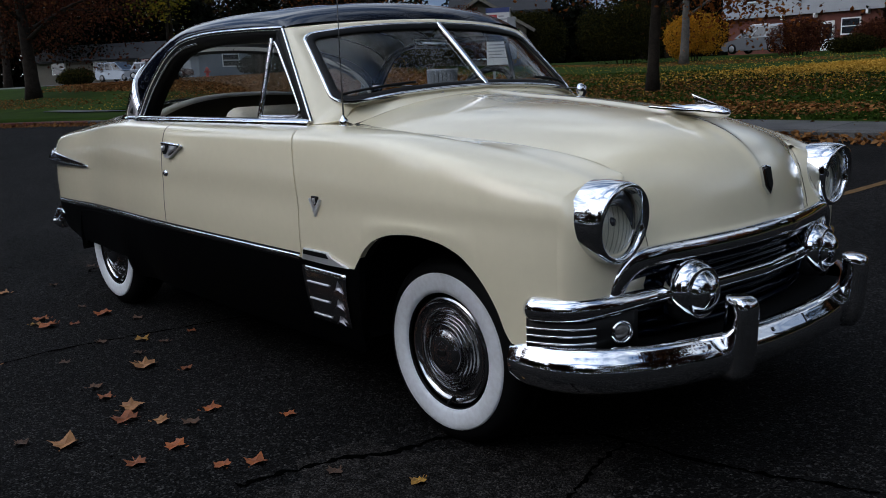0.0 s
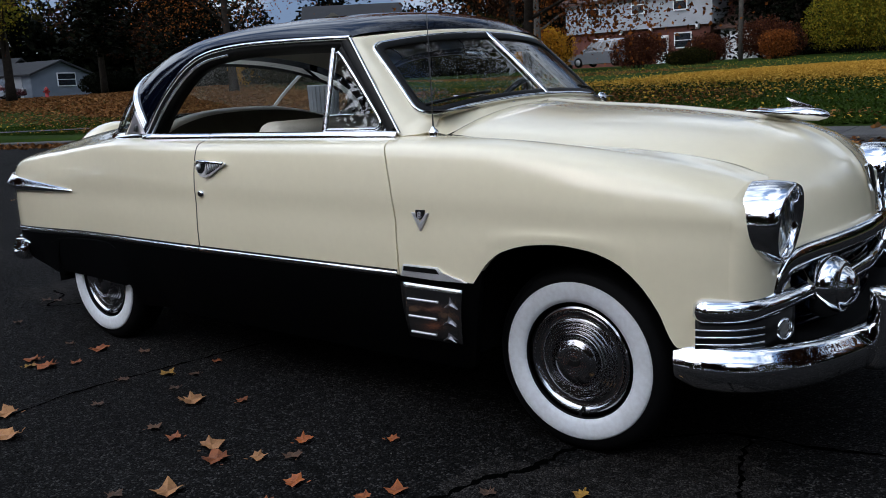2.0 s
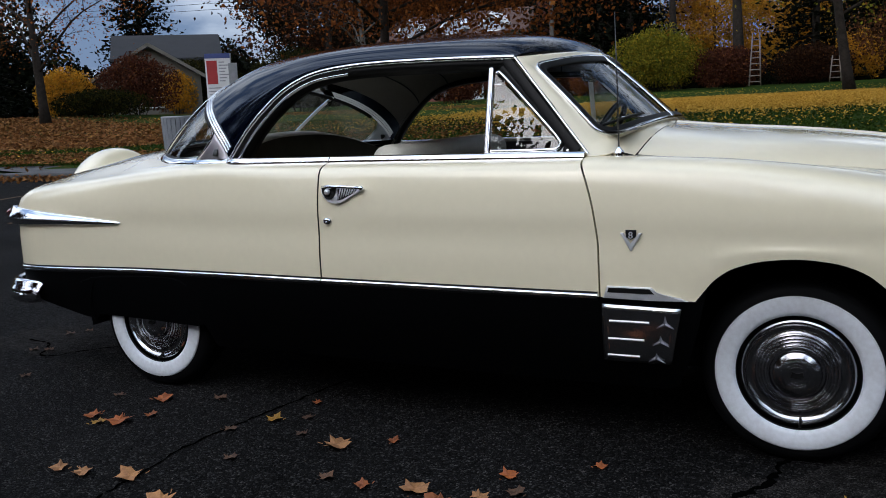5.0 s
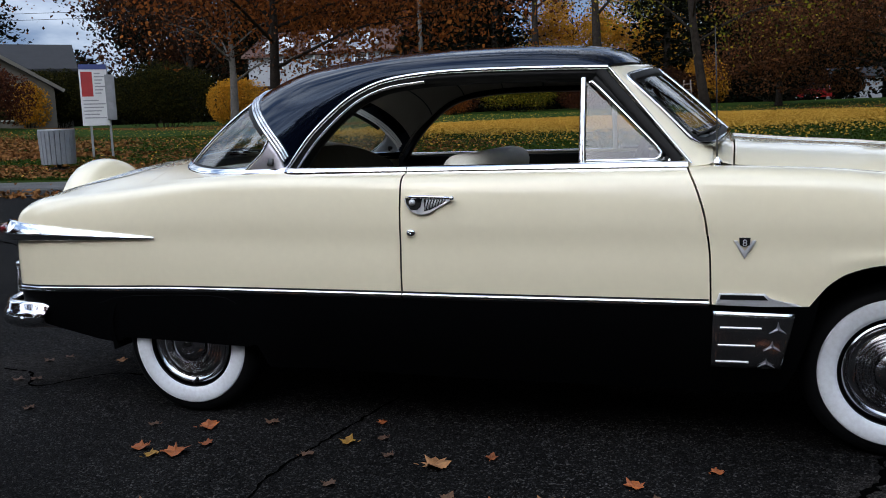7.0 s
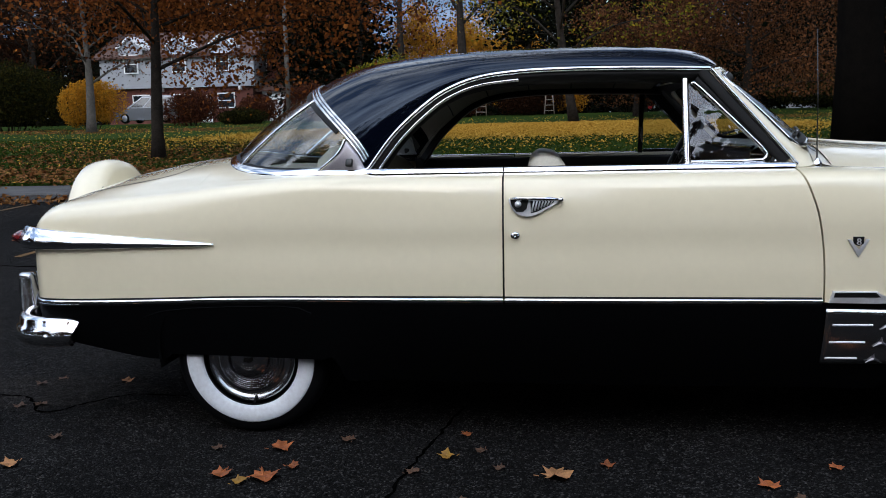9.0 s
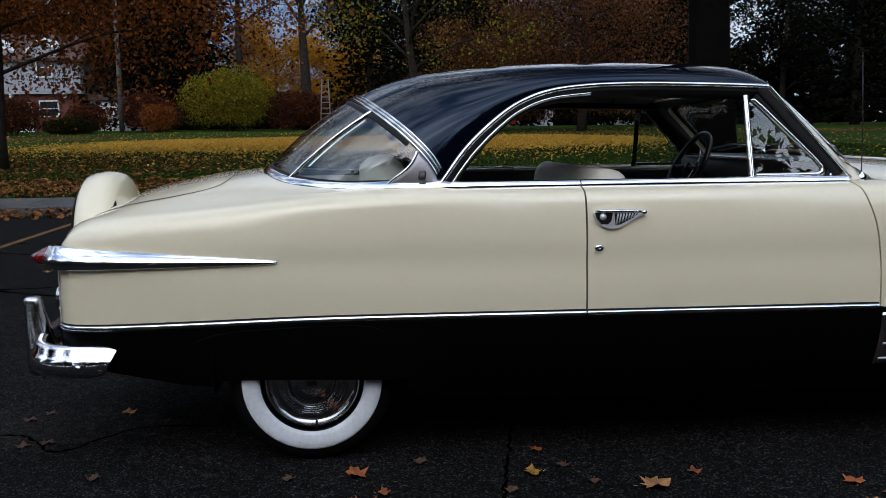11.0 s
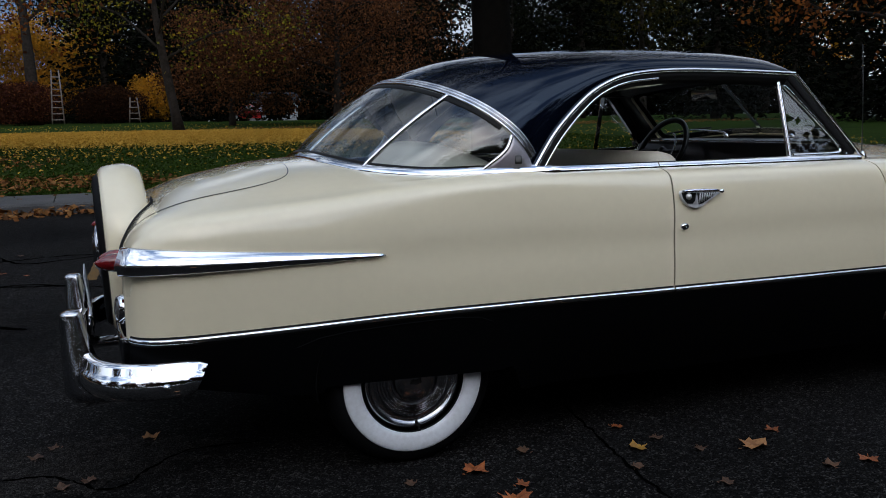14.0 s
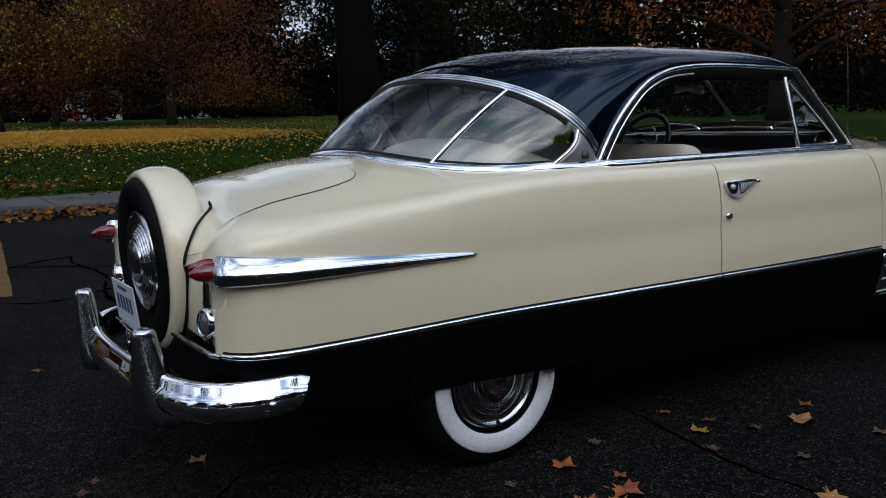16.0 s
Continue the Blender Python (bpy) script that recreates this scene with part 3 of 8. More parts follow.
# floor pan, wheel wells
bm = bmesh.new()
block(bm, (3.1, 1.40, 0.05), pose(1.42, 0, 0.31), 0.02)
block(bm, (1.7, 0.9, 0.3), pose(2.6, 0, 0.42), 0.05)
block(bm, (0.5, 1.3, 0.12), pose(-0.72, 0, 0.43), 0.05)
part("floor_pan", bm, DARK, car, "dark underbody")
for s in (-1, 1):
    bm = bmesh.new()
    arc = [(2.9 + 0.40 * math.cos(a), 0.40 + 0.39 * math.sin(a)) for a in steps(-0.25, math.pi + 0.25, 20)]
    grid(bm, [[(x, s * y, z) for x, z in arc] for y in (0.855, 0.5)])
    v = [bm.verts.new((x, s * 0.5, z)) for x, z in arc]
    bm.faces.new(v)
    part("wheel_well", bm, DARK, car, "black inner wheel well")
    bm = bmesh.new()
    arc = [(0.0 + 0.38 * math.cos(a), 0.36 + 0.34 * math.sin(a)) for a in steps(-0.2, math.pi + 0.2, 18)]
    grid(bm, [[(x, s * y, z) for x, z in arc] for y in (0.83, 0.5)])
    v = [bm.verts.new((x, s * 0.5, z)) for x, z in arc]
    bm.faces.new(v)
    part("wheel_well", bm, DARK, car, "black inner wheel well")


# roof
ROOF_MID = [(1.985, 1.502), (1.94, 1.545), (1.83, 1.582), (1.58, 1.603), (1.2, 1.606), (0.8, 1.594), (0.54, 1.573), (0.40, 1.547), (0.27, 1.502), (0.165, 1.450)]
RAIL = [(1.862, 0.700, 1.464), (1.70, 0.705, 1.470), (1.5, 0.708, 1.475), (1.3, 0.710, 1.477), (1.13, 0.712, 1.472), (0.976, 0.718, 1.454), (0.86, 0.724, 1.416), (0.76, 0.734, 1.355), (0.63, 0.752, 1.238), (0.515, 0.772, 1.088)]
mid_r = even(spline([(x, 0, z) for x, z in ROOF_MID], 160), 60)
rail = even(spline(RAIL, 160), 60)


def roof_point(k, th, s, sink=0.0):
    c, e = mid_r[k], rail[k]
    f = k / 59
    b, cc = lerp(0.80, 0.61, f ** 2), lerp(1.6, 0.9, f ** 2)
    co, si = max(math.cos(th), 0.0), math.sin(th)
    return Vector((c.x + (e.x - c.x) * (1 - co ** cc), s * e.y * si, e.z + (c.z - e.z) * co ** b - sink))


ths = [math.pi / 2 * (1 - (1 - t) ** 1.35) for t in steps(0, 1, 22)]
bm = bmesh.new()
grid(bm, [[roof_point(k, t, -1) for t in ths[::-1]] + [roof_point(k, t, 1) for t in ths[1:]] for k in range(60)])
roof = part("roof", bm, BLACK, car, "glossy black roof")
bm = bmesh.new()
grid(bm, [[roof_point(k, t * 0.985, -1, 0.035) for t in ths[::-1]] + [roof_point(k, t * 0.985, 1, 0.035) for t in ths[1:]] for k in range(2, 55)])
part("headliner", bm, HEADLINER, car, "pale grey cloth headliner")


# ---- wheels ----
def hub_profile(dz):
    """Section of the hub cap: rolled rim, shallow dish, raised rings, a deep groove and a flat-topped boss."""
    pr = [(0.185, 0.058), (0.190, 0.068), (0.187, 0.076), (0.181, 0.080), (0.176, 0.079), (0.173, 0.075), (0.166, 0.069), (0.156, 0.066), (0.147, 0.067), (0.141, 0.070)]
    for i in range(4):
        r, z = 0.136 - 0.0105 * i, 0.0725 + 0.0060 * i
        pr += [(r + 0.0035, z), (r + 0.0015, z + 0.0040), (r - 0.0015, z + 0.0052), (r - 0.0045, z + 0.0045), (r - 0.0060, z + 0.0038)]
    pr += [(0.097, 0.097), (0.093, 0.096), (0.090, 0.092), (0.088, 0.080), (0.081, 0.080), (0.0795, 0.096), (0.0775, 0.100), (0.062, 0.109), (0.058, 0.1105)]
    for r in (0.046, 0.037, 0.028):
        pr += [(r + 0.004, 0.1108), (r + 0.002, 0.1114), (r - 0.002, 0.1114), (r - 0.004, 0.1110)]
    return [(r, z + dz) for r, z in pr + [(0.020, 0.1110), (0.001, 0.1115)]]


def wheel(at, s, name="wheel", under=None):
    """A whitewall tyre on a steel wheel with a stepped chrome hub cap; s: the side that it faces."""
    m = Matrix.Translation(at) @ Matrix.Rotation(radians(90) * (1 if s < 0 else -1), 4, "X")
    bm = bmesh.new()
    lathe(bm, [(0.10, -0.06), (0.195, -0.075), (0.20, -0.07), (0.20, 0.06), (0.185, 0.062), (0.12, 0.03), (0.05, 0.03)], m, 40)
    w = part(name, bm, DARK, under or car, "black steel wheel")
    bm = bmesh.new()
    lathe(bm, [(0.20, -0.08), (0.25, -0.095), (0.30, -0.09), (0.318, -0.068), (0.327, -0.04), (0.330, -0.02), (0.323, -0.017), (0.323, -0.012), (0.330, -0.009), (0.330, 0.009), (0.323, 0.012), (0.323, 0.017), (0.330, 0.02), (0.327, 0.04),
               (0.318, 0.068), (0.300, 0.083), (0.291, 0.086), (0.279, 0.091), (0.25, 0.094), (0.205, 0.085), (0.20, 0.075)], m, 64)
    part("tyre", bm, RUBBER, w, "black tyre tread")
    bm = bmesh.new()
    lathe(bm, [(0.275, 0.088), (0.273, 0.0955), (0.268, 0.0985), (0.245, 0.099), (0.221, 0.096), (0.206, 0.091), (0.204, 0.084)], m, 72)
    part("whitewall", bm, WHITEWALL, w, "broad white sidewall band")
    bm = bmesh.new()
    lathe(bm, hub_profile(0.0), m, 72)
    crisp(part("hubcap", bm, HUBCAP, w, "stepped chrome hub cap"), 28)
    bm = bmesh.new()
    slab(bm, [(-0.022, -0.008), (-0.015, 0.012), (0.0, 0.007), (0.018, 0.013), (0.022, -0.005), (0.004, -0.012)], 0.002, m @ pose(0, 0, 0.1122))
    part("hub_emblem", bm, GASKET, w, "small dark emblem", smooth=False)
    bm = bmesh.new()
    tube(bm, [m @ Vector(q) for q in ((0.012, -0.165, 0.072), (0.012, -0.178, 0.098), (0.012, -0.186, 0.104))], 0.005, 8)
    part("valve_stem", bm, RUBBER, w, "black valve stem")
    return w


for s in (-1, 1):
    wheel((2.896, s * 0.715, 0.326), s)
    wheel((0.0, s * 0.702, 0.326), s)


# ---- glass, pillars and bright trim ----
def both(points):
    """The half given for y > 0, mirrored and joined at the centre line."""
    half = [Vector(p) for p in points]
    return [Vector((p.x, -p.y, p.z)) for p in half[::-1]] + half[1:]


def strip(name, path, wide, high, mat=CHROME, up=(0, 0, 1), label="", under=None, n=12):
    """A half-round moulding: wide across, high off the surface; up points out of the surface."""
    bm = bmesh.new()
    prof = [(wide / 2 * math.cos(a), high * math.sin(a)) for a in steps(0, math.pi, n)] + [(-wide / 2, -0.004), (wide / 2, -0.004)]
    sweep(bm, path, prof, up)
    return crisp(part(name, bm, mat, under or car, label), 50)


WS_TOP = [(2.022, 0, 1.478), (2.008, 0.25, 1.472), (1.975, 0.47, 1.456), (1.918, 0.655, 1.432)]
WS_LOW = [(2.325, 0, 1.203), (2.318, 0.25, 1.197), (2.287, 0.5, 1.179), (2.205, 0.715, 1.142)]
ws_t, ws_b = spline(WS_TOP, 61), spline(WS_LOW, 61)


def screen_point(u, v, s=1, lift=0.0):
    k = min(max(u, 0), 1) * 60
    i = min(int(k), 59)
    a, b = ws_b[i].lerp(ws_b[i + 1], k - i), ws_t[i].lerp(ws_t[i + 1], k - i)
    p = a.lerp(b, v) + Vector((0.6, 0.25 * u, 0.7)) * (0.02 * v * (1 - v) + lift)
    return Vector((p.x, s * p.y, p.z))


def screen_loop(n, inset=0.0):
    """Rounded outline in the screen's own (across, up) from the centre's foot to its top."""
    pts, r = [], 0.14
    i = inset
    pts += [(u, i) for u in steps(0.0, 1 - r - i, n)]
    pts += [(1 - r - i + r * math.sin(a), i + r * 1.2 * (1 - math.cos(a))) for a in steps(0.2, math.pi / 2, 6)]
    pts += [(1 - i, v) for v in steps(i + r * 1.2 + 0.05, 1 - i - 0.15, n)]
    pts += [(1 - i - 0.09 * (1 - math.cos(a)), 1 - i - 0.10 + 0.10 * math.sin(a)) for a in steps(0.2, math.pi / 2, 6)]
    pts += [(u, 1 - i) for u in steps(0.86 - i, 0.0, n)]
    return pts


loop = screen_loop(14)
bm = bmesh.new()
for s in (-1, 1):
    grid(bm, [[screen_point(u, v, s, -0.006) for u in steps(0.012, 1, 14)] for v in steps(0, 1, 8)])
windscreen = part("windscreen", bm, SCREEN_GLASS, car, "clear two-piece windscreen glass")
windscreen.visible_shadow = False

PILLAR_FOOT, PILLAR_TOP = Vector((2.170, 0.804, 1.086)), Vector((1.862, 0.706, 1.464))
n1, n2, n3 = 15 + 3, 3 + 15 + 3, 3 + 15
inner = [screen_point(u, v) for u, v in loop]
base = spline(WS_BASE, 60)
outer = even([p + Vector((0, 0, -0.004)) for p in base[:-14]] + [Vector((2.265, 0.70, 1.100)), Vector((2.24, 0.77, 1.090)), PILLAR_FOOT + Vector((0.02, 0, 0.0))], n1)
outer += even([PILLAR_FOOT, PILLAR_FOOT.lerp(PILLAR_TOP, 0.5) + Vector((0.012, 0, 0.006)), PILLAR_TOP], n2 + 0)
outer += even(spline([PILLAR_TOP + Vector((0.01, -0.02, 0.004)), (1.945, 0.5, 1.482), (1.985, 0.25, 1.497), (1.998, 0, 1.503)], 30), n3 + 2)
m_count = min(len(inner), len(outer))
inner, outer = inner[:m_count], outer[:m_count]
for s in (-1, 1):
    bm = bmesh.new()
    rows = [[Vector((p.x, s * p.y, p.z)) for p in [a.lerp(b, f) + Vector((0.3, 0.3, 0.5)) * 0.012 * math.sin(math.pi * f) for a, b in zip(inner, outer)]] for f in steps(0, 1, 6)]
    grid(bm, rows)
    flange(outward(part("windscreen_pillar", bm, CREAM, car, "cream windscreen pillar and header"), s), 0.02)
    bm = bmesh.new()
    grid(bm, [[p - Vector((0.022, s * 0.022, 0.014)) for p in row] for row in rows])
    part("pillar_lining", bm, DASH, car, "dark inner lining of the windscreen pillar")
    path = [screen_point(u, v, s, 0.004) for u, v in screen_loop(14)]
    ups = [Vector((0.72, s * 0.25, 0.62)) for _ in path]
    strip("screen_trim", path, 0.016, 0.007, CHROME, ups, "chrome windscreen trim")
    path = [screen_point(u, v, s, 0.002) for u, v in screen_loop(14, 0.034)]
    strip("screen_gasket", path, 0.036, 0.007, GASKET, ups, "black rubber windscreen gasket")
strip("screen_divider", [screen_point(0, v, 1, 0.004) for v in steps(0, 1, 8)], 0.026, 0.010, CHROME, (0.72, 0, 0.62), "chrome strip between the two screen panes")

# rain gutter, arch trim, belt moulding
rail_path = even(spline(RAIL, 200), 70)
for s in (-1, 1):
    out_up = (0, s, 0.25)
    g_path = [Vector((p.x, s * (p.y + 0.004), p.z + 0.001)) for p in rail_path]
    strip("drip_rail", g_path, 0.020, 0.012, CHROME, out_up, "chrome drip rail")
    bm = bmesh.new()
    lips = []
    for off, dn in ((0.002, 0.006), (0.0, 0.03), (-0.03, 0.05), (-0.075, 0.045)):
        row = []
        for i, p in enumerate(rail_path):
            f = max(0.0, min(1.0, (1.0 - p.x) / 0.45))
            row.append(Vector((p.x + dn * 0.8 * f, s * (p.y + off), p.z - dn * (1 - 0.35 * f))))
        lips.append(row)
    grid(bm, lips)
    thick(part("roof_side_rail", bm, GASKET, car, "black inner frame of the window opening"), 0.006, 0)
    a_path = [Vector((p.x + 0.03 * max(0, min(1, (1.05 - p.x) / 0.4)), s * (p.y + 0.004), p.z - 0.030 + 0.012 * max(0, min(1, (1.05 - p.x) / 0.4)))) for p in rail_path if p.x < 1.13]
    strip("window_arch_trim", a_path, 0.012, 0.008, CHROME, out_up, "thin chrome trim of the rear side window")
    strip("pillar_trim", [Vector((lerp(2.172, 1.866, t), s * lerp(0.806, 0.712, t), lerp(1.095, 1.462, t))) for t in steps(0, 1, 10)], 0.012, 0.008, CHROME, out_up, "chrome edge of the windscreen pillar")
    strip("pillar_gasket", [Vector((lerp(2.128, 1.828, t), s * lerp(0.797, 0.708, t), lerp(1.105, 1.458, t))) for t in steps(0, 1, 10)], 0.042, 0.006, GASKET, out_up, "black rubber door seal")
    belt = lambda x: Vector((x, s * (0.806 if x > 0.56 else lerp(0.782, 0.806, (x - 0.515) / 0.045)), 1.088))
    strip("belt_moulding", [belt(x) for x in steps(0.515, 1.064, 16)], 0.040, 0.013, CHROME, (0, s, 0.55), "chrome belt moulding")
    strip("belt_moulding", [Vector((x, s * 0.806, 1.088)) for x in steps(1.069, 2.132, 20)] + [Vector((2.160, s * 0.806, 1.086))], 0.040, 0.013, CHROME, (0, s, 0.55), "chrome belt moulding", doors[s])
    # side moulding
    strip("side_moulding", [Vector((x, s * (ip(x, HALF) + 0.002), trim_z(x) + 0.002)) for x in steps(-0.98, -0.85, 8) + steps(-0.8, 1.062, 40)], 0.020, 0.008, CHROME, (0, s, 0), "chrome side moulding", quarters[s])
    strip("moulding_seat", [Vector((x, s * (ip(x, HALF) + 0.0015), trim_z(x) + 0.002)) for x in steps(-0.98, -0.85, 8) + steps(-0.8, 1.062, 40)], 0.033, 0.0022, GASKET, (0, s, 0), "black edge behind the side moulding", quarters[s], 4)
    strip("moulding_seat", [Vector((x, s * (ip(x, HALF) + 0.0015), Z_TRIM + 0.002 - 0.004 * (x - 1.06) / 1.2)) for x in steps(1.07, 2.236, 24)], 0.033, 0.0022, GASKET, (0, s, 0), "black edge behind the side moulding", doors[s], 4)
    strip("side_moulding", [Vector((x, s * (ip(x, HALF) + 0.002), Z_TRIM + 0.002 - 0.004 * (x - 1.06) / 1.2)) for x in steps(1.07, 2.236, 24)], 0.020, 0.008, CHROME, (0, s, 0), "chrome side moulding", doors[s])
strip("rear_moulding", [(-0.986, -0.662, 0.556), (-1.002, -0.63, 0.556), (-1.008, -0.50, 0.556), (-1.010, 0, 0.556), (-1.008, 0.50, 0.556), (-1.002, 0.63, 0.556), (-0.986, 0.662, 0.556)], 0.020, 0.008, CHROME, (-1, 0, 0), "chrome moulding below the deck lid")

# quarter lights
for s in (-1, 1):
    out_up = (0, s, 0.25)
    def vw(x, z, off=0.0):
        return Vector((x, s * (lerp(0.794, 0.712, (z - 1.10) / 0.31) + off), z))
    bm = bmesh.new()
    tri = [vw(1.782, 1.108, -0.004), vw(2.085, 1.108, -0.004), vw(1.782, 1.408, -0.004)]
    bm.faces.new([bm.verts.new(p) for p in tri])
    vent = part("vent_window", bm, VENT_GLASS, doors[s], "clear triangular vent window", smooth=False)
    vent.visible_shadow = False
    strip("vent_post", [vw(1.768, z) for z in steps(1.098, 1.428, 6)], 0.026, 0.010, CHROME, out_up, "chrome vent window post", doors[s])
    strip("vent_frame", [vw(1.79, 1.408), vw(1.80, 1.412), vw(1.83, 1.385), vw(1.95, 1.262), vw(2.04, 1.168), vw(2.062, 1.14), vw(2.062, 1.122), vw(2.045, 1.112), vw(1.95, 1.110), vw(1.785, 1.110)], 0.016, 0.008, CHROME, out_up, "chrome vent window frame", doors[s])
    strip("vent_gasket", [vw(1.81, 1.428), vw(1.85, 1.388), vw(1.97, 1.265), vw(2.07, 1.160), vw(2.092, 1.13), vw(2.085, 1.106)], 0.026, 0.006, GASKET, out_up, "black vent window seal", doors[s])
    strip("vent_corner", [vw(2.09, 1.106, 0.001), vw(2.10, 1.112, 0.001), vw(2.128, 1.100, 0.001)], 0.022, 0.005, CHROME, out_up, "chrome corner of the vent window", doors[s])


# wrap-round rear window
top_w = [roof_point(59, t, 1) for t in steps(0, math.pi / 2, 60)]
base_w = even(spline([(x, y, deck_z(x, y) + 0.004 if x < 0.3 else 1.092) for x, y in GLASS_BASE], 120), 61)


def rear_point(u, v, s=1, lift=0.0):
    """Across 0 (centre) to 1 (pillar's foot), v from the base up to the roof."""
    def at(seq, f):
        k = min(max(f, 0), 1) * (len(seq) - 1)
        i = min(int(k), len(seq) - 2)
        return seq[i].lerp(seq[i + 1], k - i)
    a, b = at(base_w, u), at(top_w_even, u)
    p = a.lerp(b, v)
    out = Vector((-0.75 + 0.5 * u, 0.7 * u, 0.55)).normalized()
    p += out * (0.10 * v * (1 - v) * (1 - u) ** 0.5 + lift)
    return Vector((p.x, s * p.y, p.z))


top_w_even = even(top_w, 61)
U_PLATE = 0.83
bm = bmesh.new()
grid(bm, [[rear_point(abs(u), v, -1 if u < 0 else 1) for u in steps(-0.99, 0.99, 54)] for v in steps(0, 1, 10)])
rear_glass = part("rear_window", bm, GLASS, car, "clear wrap-round rear window glass")
rear_glass.visible_shadow = False
for s in (-1, 1):
    strip("rear_window_bar", [rear_point(lerp(0.442, 0.535, v), v, s, 0.002) for v in steps(0, 1, 10)], 0.019, 0.009, CHROME, (-0.5, s * 0.45, 0.6), "chrome bar between the rear window panes")
    bm = bmesh.new()
    grid(bm, [[rear_point(lerp(U_PLATE + 0.035 * math.sin(v * 2.6), 0.995, f), v, s, 0.005) for f in steps(0, 1, 8)] for v in steps(0, 0.98, 10)])
    thick(part("corner_plate", bm, BRUSHED, car, "brushed metal corner plate with a small lamp"), 0.006, 0)
    strip("corner_plate_edge", [rear_point(U_PLATE + 0.035 * math.sin(v * 2.6), v, s, 0.006) for v in steps(0, 0.98, 10)], 0.014, 0.006, CHROME, (-0.3, s * 0.8, 0.4), "chrome edge of the corner plate")
    c = rear_point(0.925, 0.45, s, 0.008)
    bm = bmesh.new()
    block(bm, (0.030, 0.034, 0.016), look(c, c - Vector((-0.25, s * 0.85, 0.35))), 0.006)
    part("courtesy_lamp", bm, DASH, car, "small dark square lamp on the plate")
    for off, wd in ((0.006, 0.014), (0.021, 0.012), (0.034, 0.012)):
        path = []
        for t in steps(0.0, math.pi / 2 * 0.985, 50):
            p = roof_point(59, t, s)
            q = roof_point(57, t, s)
            path.append(p + (q - p).normalized() * off + Vector((-0.25, s * 0.2, 0.45)).normalized() * 0.003)
        strip("roof_reveal_rib", path, wd, 0.008, CHROME, [Vector((-0.5 + 0.35 * i / 50, s * (0.2 + 0.7 * i / 50), 0.8 - 0.4 * i / 50)) for i in range(51)], "ribbed chrome trim round the rear window")
strip("rear_window_base_trim", both([p + Vector((0, 0, 0.002)) for p in base_w]), 0.052, 0.011, CHROME, [Vector((-0.4 + 0.35 * abs(i - 60) / 60, (i - 60) / 60, 0.85)) for i in range(121)], "chrome trim under the rear window")
strip("rear_window_gasket", both([rear_point(u, 0.045, 1, 0.001) for u in steps(0, 0.97, 40)]), 0.02, 0.004, GASKET, [Vector((-0.6 + 0.3 * abs(i - 40) / 40, (i - 40) / 40, 0.6)) for i in range(81)], "black rubber seal of the rear window")
strip("rear_window_gasket", both([rear_point(u, 0.965, 1, 0.001) for u in steps(0, 0.8, 40)]), 0.022, 0.004, GASKET, [Vector((-0.6 + 0.3 * abs(i - 40) / 40, (i - 40) / 40, 0.6)) for i in range(81)], "black rubber seal of the rear window")


